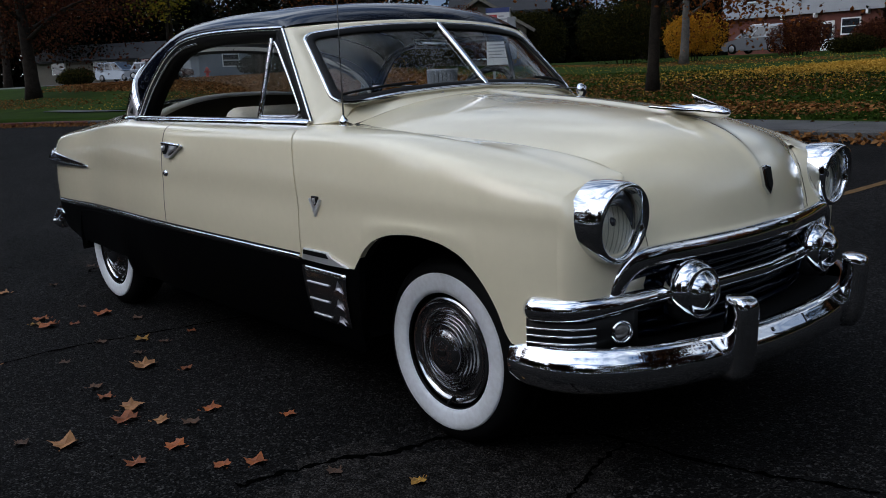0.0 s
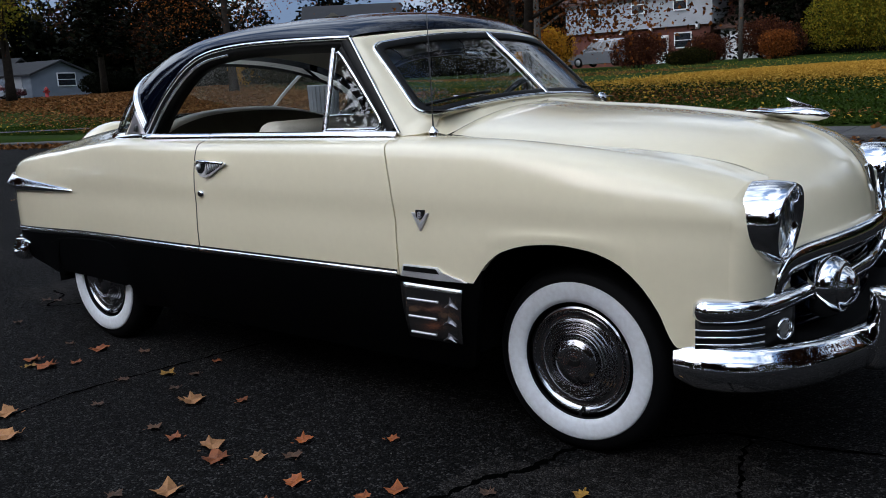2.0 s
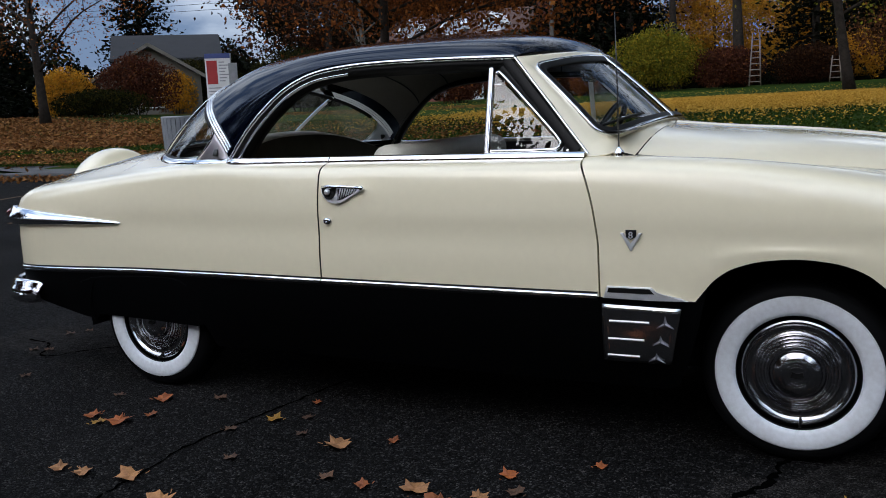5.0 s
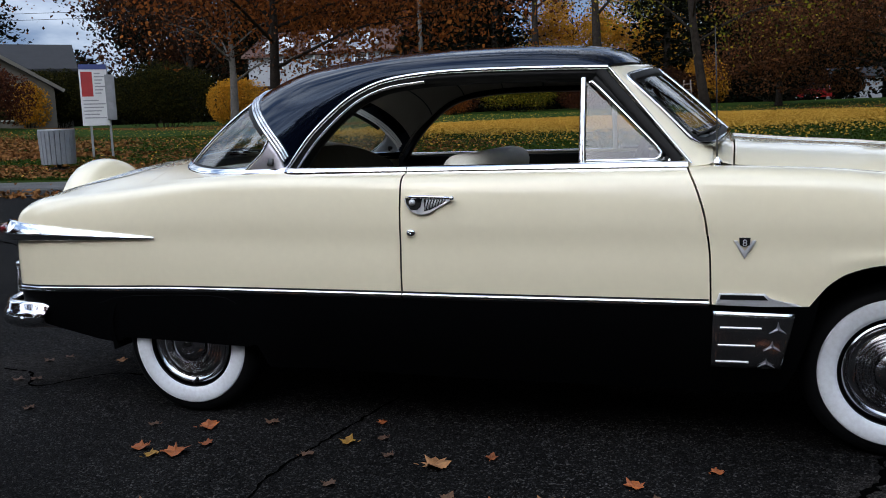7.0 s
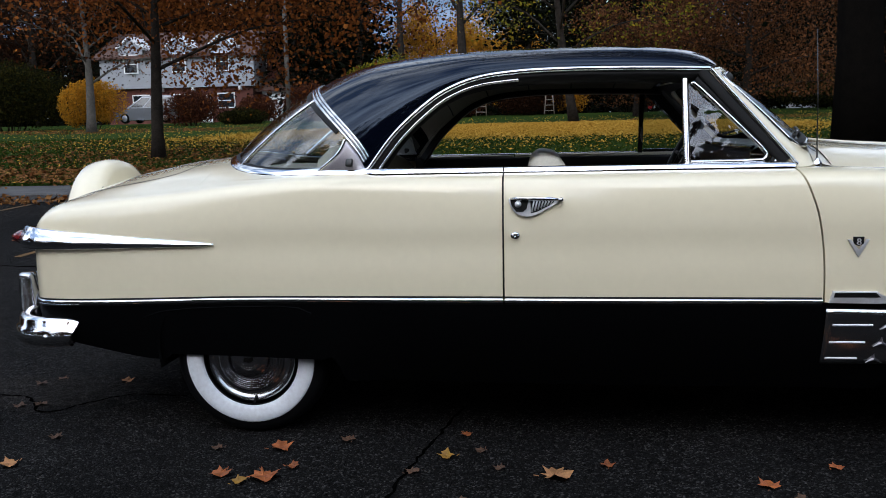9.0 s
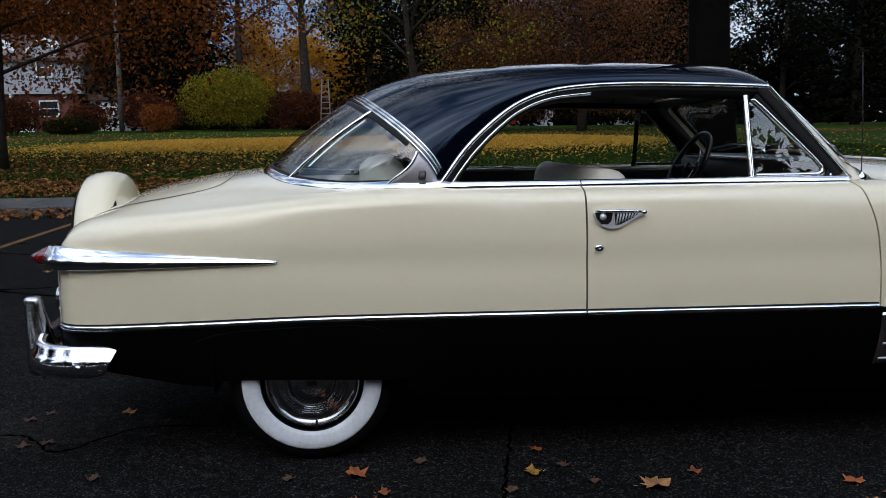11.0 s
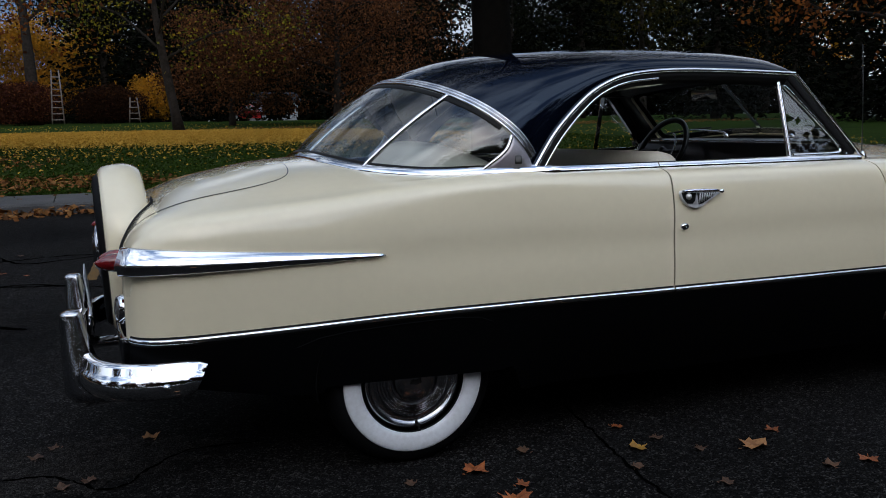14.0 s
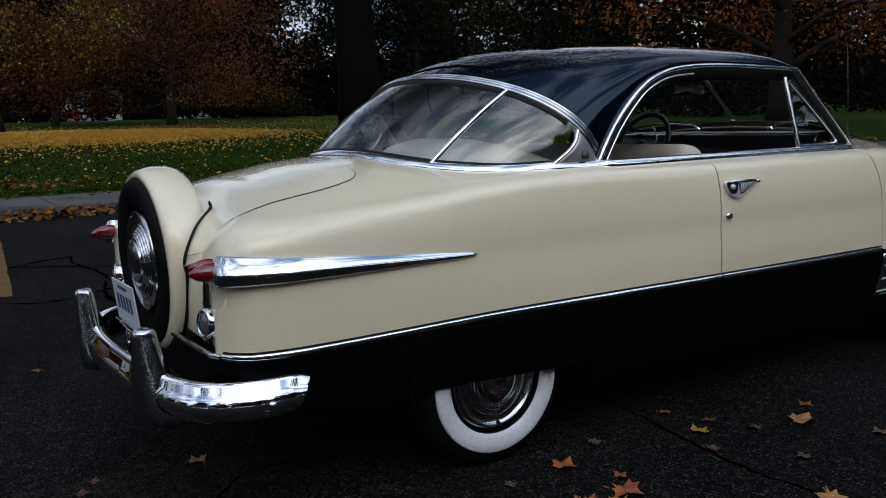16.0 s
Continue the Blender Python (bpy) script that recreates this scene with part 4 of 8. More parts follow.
# ---- fender fronts, headlamps ----
for s in (-1, 1):
    bm = bmesh.new()
    sec = spline([(0, y, z) for y, z in side_points(3.42, 0.545, [(0.54, ip(3.42, HOOD_Z)), (lerp(0.54, 0.69, 0.5), lerp(ip(3.42, HOOD_Z), 0.93, 0.62))])], 40)
    rimp = [Vector((3.42, s * p.y, p.z)) for p in sec]
    inn = [Vector((p.x, s * (p.y + 0.004), p.z)) for p in even([p for p in edge if p.x >= 3.415] + [Vector((3.505, 0.530, 0.60)), Vector((3.492, 0.56, 0.545))], 41)][:len(rimp)]
    rows = []
    for f in steps(0, 1, 16):
        g = math.sin(math.pi / 2 * min(f * 1.25, 1))
        rows.append([Vector((lerp(a.x, b.x, g) + 0.012 * math.sin(math.pi * f), lerp(a.y, b.y, f ** 1.7), lerp(a.z, b.z, f))) for a, b in zip(rimp, inn)])
    grid(bm, rows)
    outw = part("fender_nose", bm, CREAM, wings[s], "cream front of the fender around the headlamp")
    m = Matrix.Translation((3.490, s * 0.684, 0.816)) @ Matrix.Rotation(radians(90), 4, "Y") @ Matrix.Rotation(radians(180), 4, "Z")
    bm = bmesh.new()
    prof = [(0.122, -0.05), (0.126, 0.0), (0.124, 0.022), (0.119, 0.042), (0.112, 0.049), (0.104, 0.047), (0.099, 0.037), (0.096, 0.022)]
    rows = []
    for r, a in prof:
        row = []
        for k in range(48):
            an = 2 * math.pi * k / 48
            up = math.cos(an)
            row.append(m @ Vector((r * math.cos(an), r * math.sin(an), a + (max(a, 0.0) / 0.049) * (0.026 * ((1 + up) / 2) ** 1.3))))
        rows.append(row)
    grid(bm, rows, closed=True)
    lamp = part("headlamp", bm, CHROME, car, "hooded chrome headlamp ring")
    bm = bmesh.new()
    lathe(bm, [(0.098, 0.016), (0.090, 0.029), (0.070, 0.040), (0.045, 0.047), (0.02, 0.050), (0.001, 0.051)], m, 40)
    lens = part("lens", bm, LENS_GLASS, lamp, "clear domed headlamp lens")
    lens.visible_shadow = False
    bm = bmesh.new()
    lathe(bm, [(0.097, 0.014), (0.086, 0.006), (0.066, 0.000), (0.042, -0.004), (0.016, -0.006), (0.001, -0.006)], m, 40)
    part("reflector", bm, LAMP_GLASS, lamp, "silvered reflector bowl")
    bm = bmesh.new()
    lathe(bm, [(0.014, -0.006), (0.015, 0.008), (0.011, 0.018), (0.001, 0.022)], m, 16)
    part("bulb", bm, AMBER, lamp, "clear lamp bulb")
    bm = bmesh.new()
    for k in range(9):
        x = (k - 4) * 0.019
        h = math.sqrt(max(0.088 ** 2 - x * x, 1e-5))
        tube(bm, [m @ Vector((v, x, 0.050 - 2.7 * (x * x + v * v))) for v in steps(-h, h, 8)], 0.0014, 5)
    part("lens_flutes", bm, LENS_GLASS, lamp, "moulded flutes of the lens").visible_shadow = False

# ---- hood ornament, emblem, aerial, wipers ----
bm = bmesh.new()
lathe(bm, [(0.002, -0.13), (0.016, -0.09), (0.026, -0.03), (0.030, 0.03), (0.026, 0.08), (0.014, 0.108), (0.001, 0.116)], pose(3.36, 0, 1.098, 0, 94, 0) @ Matrix.Diagonal((0.8, 1.15, 1, 1)), 24)
ornament = part("hood_ornament", bm, CHROME, hood, "chrome jet-shaped hood ornament")
for s in (-1, 1):
    bm = bmesh.new()
    slab(bm, [(0.06, 0.0), (-0.02, s * 0.075), (-0.15, s * 0.088), (-0.16, s * 0.075), (-0.10, s * 0.04), (-0.14, 0.0)], 0.008, pose(3.36, 0, 1.098, 0, 5, 0), 0.003)
    crisp(part("ornament_wing", bm, CHROME, ornament, "swept chrome wing"), 40)
bm = bmesh.new()
slab(bm, [(0.05, 0.014), (-0.051, 0.052), (-0.028, 0.022), (-0.05, 0.0), (0.05, 0.0)], 0.006, pose(3.375, 0.003, 1.105, 90, 0, 0), 0.002)
crisp(part("ornament_fin", bm, STEEL, ornament, "upright ribbed fin"), 40)
bm = bmesh.new()
em = Matrix.Translation((3.607, 0, 0.872)) @ Matrix.Rotation(radians(78), 4, "Y") @ Matrix.Rotation(radians(90), 4, "Z")
slab(bm, [(-0.026, 0.044), (0.0, 0.050), (0.026, 0.044), (0.024, -0.02), (0.0, -0.048), (-0.024, -0.02)], 0.014, em, 0.004)
crest = part("hood_emblem", bm, CHROME, hood, "chrome crest with a dark centre", smooth=False)
bm = bmesh.new()
slab(bm, [(-0.019, 0.036), (0.0, 0.041), (0.019, 0.036), (0.017, -0.016), (0.0, -0.038), (-0.017, -0.016)], 0.004, em @ pose(0, 0, 0.014), 0.002)
part("emblem_field", bm, GASKET, crest, "dark enamel field", smooth=False)
bm = bmesh.new()
tube(bm, [(2.266, -0.722, 1.10), (2.262, -0.719, 1.35), (2.254, -0.711, 1.60)], 0.0028, 6, [1.2, 0.8, 0.6])
tube(bm, [(2.262, -0.719, 1.35), (2.262, -0.719, 1.362)], 0.004, 6)
aerial = part("aerial", bm, DASH, car, "thin dark radio aerial")
bm = bmesh.new()
lathe(bm, [(0.022, -0.012), (0.021, 0.0), (0.016, 0.010), (0.009, 0.016), (0.006, 0.022), (0.001, 0.024)], pose(2.266, -0.722, 1.092, 8, 4, 0), 20)
part("aerial_base", bm, CHROME, aerial, "chrome aerial base")
for s in (-1, 1):
    bm = bmesh.new()
    tube(bm, [(2.30, s * 0.25, 1.186), (2.30, s * 0.28, 1.204), (2.268, s * 0.42, 1.216), (2.238, s * 0.55, 1.218)], 0.006, 6, [1.5, 1.2, 0.9, 0.7])
    arm = part("wiper", bm, STEEL, car, "steel wiper arm")
    bm = bmesh.new()
    tube(bm, [screen_point(u, 0.10 + 0.03 * u, s, 0.008) for u in steps(0.48, 0.93, 8)], 0.006, 6)
    part("wiper_blade", bm, GASKET, arm, "black rubber wiper blade")
    bm = bmesh.new()
    lathe(bm, [(0.022, -0.01), (0.021, 0.004), (0.013, 0.016), (0.001, 0.019)], pose(2.300, s * 0.25, 1.180), 16)
    part("wiper_pivot", bm, CHROME, arm, "chrome wiper pivot")
bm = bmesh.new()
lathe(bm, [(0.0008, -0.04), (0.03, -0.034), (0.048, -0.012), (0.052, 0.0), (0.046, 0.004), (0.001, 0.006)], Matrix.Translation((2.12, 0.89, 1.15)) @ Matrix.Rotation(radians(-96), 4, "Y") @ Matrix.Diagonal((0.72, 0.72, 0.72, 1)), 24)
tube(bm, [(2.13, 0.89, 1.13), (2.125, 0.85, 1.10), (2.13, 0.81, 1.09)], 0.007, 8)
part("side_mirror", bm, CHROME, doors[1], "round chrome door mirror")


# ---- grille, front bumper ----
bm = bmesh.new()
block(bm, (0.06, 1.16, 0.34), pose(3.40, 0, 0.52), 0.02)
block(bm, (0.30, 1.30, 0.03), pose(3.50, 0, 0.41), 0.01)
grille = part("grille", bm, DARK, car, "black grille cavity")
surround = [(3.490, 0.672, 0.575), (3.497, 0.668, 0.615), (3.508, 0.650, 0.655), (3.522, 0.605, 0.688), (3.545, 0.52, 0.700), (3.592, 0.33, 0.706), (3.627, 0.14, 0.712), (3.636, 0.0, 0.716)]
path = both(spline(surround, 40)[::-1])
bm = bmesh.new()
sweep(bm, path, [(0.031 * math.copysign(abs(math.cos(a)) ** 0.55, math.cos(a)), 0.027 * math.copysign(abs(math.sin(a)) ** 0.5, math.sin(a))) for a in steps(0, 2 * math.pi * 15 / 16, 15)], (1, 0, 0.2))
part("grille_surround", bm, CHROME, grille, "heavy chrome arch over the grille")
bm = bmesh.new()
sweep(bm, [p + Vector((-0.025, 0, -0.045)) for p in path], [(0.022 * math.cos(a), 0.020 * math.sin(a)) for a in steps(0, 2 * math.pi * 11 / 12, 11)], (1, 0, 0.2))
part("grille_inner_bar", bm, BLACK, grille, "dark inner bar of the grille")
for k, z in enumerate((0.635, 0.605, 0.52, 0.48, 0.445)):
    bm = bmesh.new()
    p = both(spline([(3.56 - 0.02 * (k % 2), 0, z), (3.53, 0.3, z), (3.44, 0.6, z)], 12))
    sweep(bm, p, [(0.028, 0.004), (0.026, 0.010), (-0.02, 0.004), (-0.02, -0.004), (0.026, -0.010), (0.028, -0.004)], (0, 0, 1))
    part("grille_louvre", bm, BLACK, grille, "dark grille louvre")
bm = bmesh.new()
bar = both(spline([(3.605, 0, 0.575), (3.585, 0.25, 0.575), (3.545, 0.45, 0.574), (3.49, 0.60, 0.572)], 20))
sweep(bm, bar, [(0.030 * math.copysign(abs(math.cos(a)) ** 0.6, math.cos(a)), 0.026 * math.copysign(abs(math.sin(a)) ** 0.5, math.sin(a))) for a in steps(0, 2 * math.pi * 15 / 16, 15)], (0, 0, 1))
part("grille_bar", bm, CHROME, grille, "chrome horizontal grille bar")
for s in (-1, 1):
    bm = bmesh.new()
    c = Vector((3.575, s * 0.405, 0.574))
    m = Matrix.Translation(c) @ Matrix.Rotation(radians(90), 4, "Y") @ Matrix.Rotation(radians(-6 * s), 4, "X")
    m = m @ Matrix.Diagonal((1.18, 1.18, 1.12, 1))
    lathe(bm, [(0.02, -0.085), (0.055, -0.070), (0.078, -0.040), (0.088, 0.0), (0.083, 0.030), (0.068, 0.055), (0.062, 0.058), (0.060, 0.055), (0.056, 0.060), (0.048, 0.074), (0.032, 0.086), (0.016, 0.092), (0.001, 0.094)], m, 48)
    part("grille_bullet", bm, CHROME, grille, "large chrome bullet of the grille")
    # chrome wing from the bullet round to the fender side
    bm = bmesh.new()
    wing = spline([(3.545, s * 0.45, 0.572), (3.525, s * 0.58, 0.570), (3.495, s * 0.70, 0.568), (3.45, s * 0.790, 0.566), (3.385, s * 0.840, 0.566), (3.325, s * 0.868, 0.570)], 26)
    prof = [(0.034, -0.020), (0.040, 0.0), (0.034, 0.022), (0.014, 0.036), (-0.02, 0.038), (-0.03, 0.0), (-0.02, -0.026), (0.014, -0.030)]
    prof = prof if s < 0 else [(-a, b) for a, b in prof[::-1]]
    sc = [lerp(0.75, 1.12, min(1, i / 14)) * (1 if i < 24 else (0.85 if i == 24 else 0.5)) for i in range(26)]
    sweep(bm, wing, [(-a, b) for a, b in prof], (0, 0, 1), sc)
    part("grille_wing", bm, CHROME, grille, "chrome wing of the grille wrapping the fender")
    # ribbed end panel with parking lamp
    end = spline([(3.535, s * 0.62, 0.49), (3.505, s * 0.725, 0.49), (3.455, s * 0.800, 0.49), (3.39, s * 0.842, 0.49), (3.332, s * 0.866, 0.49)], 20)
    bm = bmesh.new()
    sweep(bm, end, [(-0.014, 0.066), (0.006, 0.066), (0.006, -0.066), (-0.014, -0.066)], (0, 0, 1))
    part("grille_end_panel", bm, GASKET, grille, "dark end panel behind the ribs")
    for z in (0.448, 0.470, 0.492, 0.514):
        strip("grille_rib", [Vector((p.x, p.y, z)) + Vector((0.35, s * 0.9, 0)).normalized() * 0.012 for p in end[6:]], 0.0085, 0.007, CHROME, (0.5, s * 0.85, 0), "thin chrome rib", grille)
    c = Vector((3.528, s * 0.680, 0.492))
    m = look(c, c - Vector((0.8, s * 0.35, 0)))
    bm = bmesh.new()
    m = m @ Matrix.Diagonal((0.84, 0.84, 1.0, 1))
    lathe(bm, [(0.044, -0.02), (0.044, 0.006), (0.038, 0.016), (0.031, 0.014), (0.030, 0.006)], m, 28)
    pl = part("parking_lamp", bm, CHROME, grille, "round chrome parking lamp")
    bm = bmesh.new()
    lathe(bm, [(0.031, 0.006), (0.024, 0.012), (0.012, 0.016), (0.001, 0.017)], m, 24)
    part("lens", bm, AMBER, pl, "clear parking lamp lens")


def bumper(name, half_path, prof, s_front):
    bm = bmesh.new()
    path = both(even(spline(half_path, 80), 40))
    n = len(path)
    sc = [1.0] * n
    for i in range(3):
        sc[i] = sc[n - 1 - i] = ((0.80, 0.93, 0.985) if s_front < 0 else (0.66, 0.87, 0.97))[i]
    ups = (0, 0, 1)
    sweep(bm, path, [(a * s_front, b) for a, b in prof], ups, sc)
    if s_front < 0:  # the ends are cut aslant, the top reaching further forward
        for v in bm.verts:
            v.co.x += 0.55 * max(0.0, min((v.co.x + 0.88) / 0.09, 1.0)) * (v.co.z - 0.416)
    else:
        for v in bm.verts:
            v.co.x -= 0.16 * max(0.0, min((3.37 - v.co.x) / 0.08, 1.0)) * (v.co.z - 0.36)
    bmesh.ops.holes_fill(bm, edges=[e for e in bm.edges if e.is_boundary])
    return crisp(part(name, bm, CHROME, car, "heavy chrome bumper bar"), 60)


B_PROF = [(-0.030, 0.064), (-0.012, 0.070), (0.004, 0.067), (0.013, 0.058), (0.017, 0.046), (0.027, 0.034), (0.035, 0.014), (0.037, -0.008), (0.034, -0.030), (0.024, -0.052), (0.006, -0.067), (-0.022, -0.071), (-0.030, -0.050), (-0.005, -0.03), (0.0, 0.03)]
R_PROF = [(a, b * (1.10 if b > 0.05 else 0.90 if b > 0 else 0.78)) for a, b in B_PROF]
fb = bumper("front_bumper", [(3.748, 0, 0.392), (3.735, 0.22, 0.392), (3.695, 0.45, 0.392), (3.62, 0.65, 0.392), (3.53, 0.775, 0.392), (3.44, 0.838, 0.392), (3.36, 0.864, 0.395), (3.280, 0.878, 0.40)], B_PROF, 1)
rb = bumper("rear_bumper", [(-1.172, 0, 0.416), (-1.162, 0.25, 0.416), (-1.135, 0.46, 0.416), (-1.095, 0.625, 0.416), (-1.022, 0.725, 0.417), (-0.925, 0.770, 0.419), (-0.84, 0.782, 0.421), (-0.775, 0.784, 0.423)], R_PROF, -1)


def guard(at, yaw, lean, under, tall, label, deep=1.0, flare=0.0, wide=1.0):
    """An upright over-rider with a rounded, hooked top."""
    bm = bmesh.new()
    m = Matrix.Translation(at) @ Matrix.Rotation(radians(yaw), 4, "Z")
    rows = []
    for t, w, d, f in ((0, 0.034, 0.028, 0.004), (0.02, 0.041, 0.036, 0.010), (0.10, 0.044, 0.042, 0.018), (0.30, 0.045, 0.044, 0.026), (0.55, 0.044, 0.044, 0.034), (0.74, 0.042, 0.042, 0.040), (0.86, 0.042, 0.042, 0.042), (0.93, 0.041, 0.041, 0.041), (0.97, 0.038, 0.037, 0.036), (0.992, 0.031, 0.029, 0.029), (1.0, 0.018, 0.016, 0.026)):
        rows.append([m @ Vector((f + lean * t - flare * (1 - t) + (d * deep + flare * (1 - t)) * math.copysign(abs(math.cos(a)) ** 0.55, math.cos(a)), w * wide * math.copysign(abs(math.sin(a)) ** 0.6, math.sin(a)), t * tall)) for a in steps(0, 2 * math.pi * 17 / 18, 17)])
    v = grid(bm, rows, closed=True)
    bm.faces.new(v[0])
    bm.faces.new(v[-1])
    return part("bumper_guard", bm, CHROME, under, label)


def rear_guard(at, yaw, under, tall):
    """A broad fin that widens to its foot, with sloping flanks and a small hooked top."""
    bm = bmesh.new()
    m = Matrix.Translation(at) @ Matrix.Rotation(radians(yaw), 4, "Z")
    rows = []
    for t, w, back, front in ((0, 0.092, 0.070, -0.040), (0.03, 0.100, 0.078, -0.044), (0.12, 0.098, 0.082, -0.044), (0.35, 0.079, 0.084, -0.032), (0.60, 0.058, 0.084, -0.012), (0.80, 0.043, 0.083, 0.004), (0.90, 0.037, 0.084, 0.010), (0.955, 0.035, 0.084, 0.012), (0.985, 0.030, 0.078, 0.018), (1.0, 0.020, 0.066, 0.028)):
        mid, half = (back + front) / 2, (back - front) / 2
        ring = []
        for a in steps(0, 2 * math.pi * 19 / 20, 19):
            u = math.copysign(abs(math.cos(a)) ** 0.7, math.cos(a))
            ring.append(m @ Vector((mid + half * u, w * (1 - 0.22 * u) * math.copysign(abs(math.sin(a)) ** 0.55, math.sin(a)), t * tall)))
        rows.append(ring)
    v = grid(bm, rows, closed=True)
    bm.faces.new(v[0])
    bm.faces.new(v[-1])
    return part("bumper_guard", bm, HAZED, under, "broad upright chrome bumper guard")


for s in (-1, 1):
    guard((3.720, s * 0.385, 0.318), s * 10, -0.01, fb, 0.262, "upright chrome bumper guard")
    rear_guard((-1.122, s * 0.44, 0.318), 180 - s * 14, rb, 0.322)
    for px, nrm in (((3.575, s * 0.752, 0.386), (0.75, s * 0.6)), ((3.655, s * 0.595, 0.386), (0.9, s * 0.4))):
        bm = bmesh.new()
        c = Vector(px)
        lathe(bm, [(0.014, -0.02), (0.013, 0.006), (0.008, 0.011), (0.001, 0.012)], look(c, c - Vector((*nrm, 0))), 14)
        part("bumper_bolt", bm, CHROME, fb, "domed chrome bolt")
    c = Vector((-0.88, s * 0.808, 0.418))
    bm = bmesh.new()
    lathe(bm, [(0.014, -0.02), (0.013, 0.012), (0.008, 0.017), (0.001, 0.018)], look(c, c - Vector((-0.2, s, 0))), 14)
    part("bumper_bolt", bm, CHROME, rb, "domed chrome bolt")
    bm = bmesh.new()
    lathe(bm, [(0.026, 0.14), (0.026, -0.01), (0.031, -0.02), (0.031, -0.03), (0.022, -0.03), (0.020, 0.12)], Matrix.Translation((-1.11, s * 0.46, 0.315)) @ Matrix.Rotation(radians(90), 4, "Y"), 20)
    part("exhaust_tip", bm, CHROME, car, "chrome exhaust tip")

# ---- rear: jet lamps, reversing lamps, deck lid, spare ----
SPEAR_Y = [(-1.0, 0.692), (-0.95, 0.734), (-0.9, 0.759), (-0.75, 0.795), (-0.4, 0.822), (-0.11, 0.838)]
for s in (-1, 1):
    def spear(t):
        x = lerp(-0.112, -0.992, t)
        return Vector((x, s * (ip(x, SPEAR_Y) + 0.004), lerp(0.813, 0.838, t)))
    bm = bmesh.new()
    path = [spear(t) for t in [0, 0.02, 0.05] + steps(0.1, 1.0, 22)]
    prof = [(-0.02, 0.046), (0.000, 0.047), (0.008, 0.043), (0.038, -0.004), (0.041, -0.012), (0.039, -0.018), (0.026, -0.034), (0.027, -0.040), (0.022, -0.048), (0.006, -0.052), (-0.02, -0.050)]
    prof = prof if s > 0 else [(-a, b) for a, b in prof[::-1]]
    sweep(bm, path, prof, (0, 0, 1), [0.06, 0.12, 0.17] + [lerp(0.22, 1.0, t) for t in steps(0, 1, 22)])
    sp = part("tail_spear", bm, CHROME, car, "long tapering chrome spear of the tail lamp")
    tip = spear(1.0)
    for dz, k, dy in ((0.008, 0.74, 0.052), (-0.004, 0.88, 0.006)):
        bm = bmesh.new()
        lathe(bm, [(0.033, 0.0), (0.036, 0.02), (0.033, 0.05), (0.022, 0.078), (0.010, 0.096), (0.001, 0.102)], Matrix.Translation(tip + Vector((0.004, -s * dy, dz))) @ Matrix.Rotation(radians(-90 + s * 0), 4, "Y") @ Matrix.Rotation(radians(s * 8), 4, "X") @ Matrix.Diagonal((k, k, k, 1)), 20)
        part("tail_lens", bm, RED_LENS, sp, "pointed red tail lamp lens")
    c = Vector((-0.985, s * 0.592, 0.655))
    m = look(c, c - Vector((-1, s * 0.15, 0.05)))
    bm = bmesh.new()
    lathe(bm, [(0.050, -0.03), (0.052, 0.015), (0.046, 0.030), (0.040, 0.032), (0.038, 0.026)], m, 28)
    rl = part("reversing_lamp", bm, CHROME, car, "round chrome reversing lamp")
    bm = bmesh.new()
    lathe(bm, [(0.039, 0.024), (0.030, 0.033), (0.015, 0.038), (0.001, 0.039)], m, 24)
    part("lens", bm, AMBER, rl, "clear ribbed reversing lens")


def lid_xy(a, b):
    """Deck lid in its own terms: a from the tail to its front edge, b across; the front corners are rounded."""
    k = 0.17 * (a * abs(b)) ** 5
    xr, ln = -0.975, 0.63
    return xr + ln * (a - k * 0.55), math.copysign(0.575 * (abs(b) - k * 0.6) * lerp(0.93, 0.96, a), b)


def lid_shell(scale, lift):
    bm = bmesh.new()
    rows = []
    for a in steps(0, 1, 36):
        row = []
        for b in steps(-1, 1, 40):
            x, y = lid_xy(a, b * scale)
            x = min(x + (scale - 1) * 0.5 * a, 0)
            row.append((x - lift * (0.7 if a < 0.15 else 0), y, deck_z(x, y) + lift))
        rows.append(row)
    grid(bm, rows)
    return bm


part("deck_lid_gap", lid_shell(1.008, 0.0006), GASKET, car, "dark shut line round the deck lid")
lid = part("deck_lid", lid_shell(1.0, 0.0022), CREAM, car, "cream deck lid")
# upright tail of the lid below the deck, between the lamps
bm = bmesh.new()
grid(bm, [[(-0.966 - 0.010 * math.sin(math.pi * min(max((z - 0.57) / 0.26, 0), 1)) - 0.016 * (abs(y) / 0.54) ** 4, y, z) for y in steps(-0.54, 0.54, 12)] for z in steps(0.575, 0.80, 8)])
part("lid_tail", bm, CREAM, lid, "cream tail of the deck lid")
strip("tail_seam", [(-0.986, y, z) for y, z in ((-0.545, 0.80), (-0.545, 0.62), (-0.535, 0.585), (-0.50, 0.572))], 0.008, 0.002, GASKET, (-1, 0, 0), "dark shut line")
strip("tail_seam", [(-0.986, -y, z) for y, z in ((-0.545, 0.80), (-0.545, 0.62), (-0.535, 0.585), (-0.50, 0.572))], 0.008, 0.002, GASKET, (-1, 0, 0), "dark shut line")

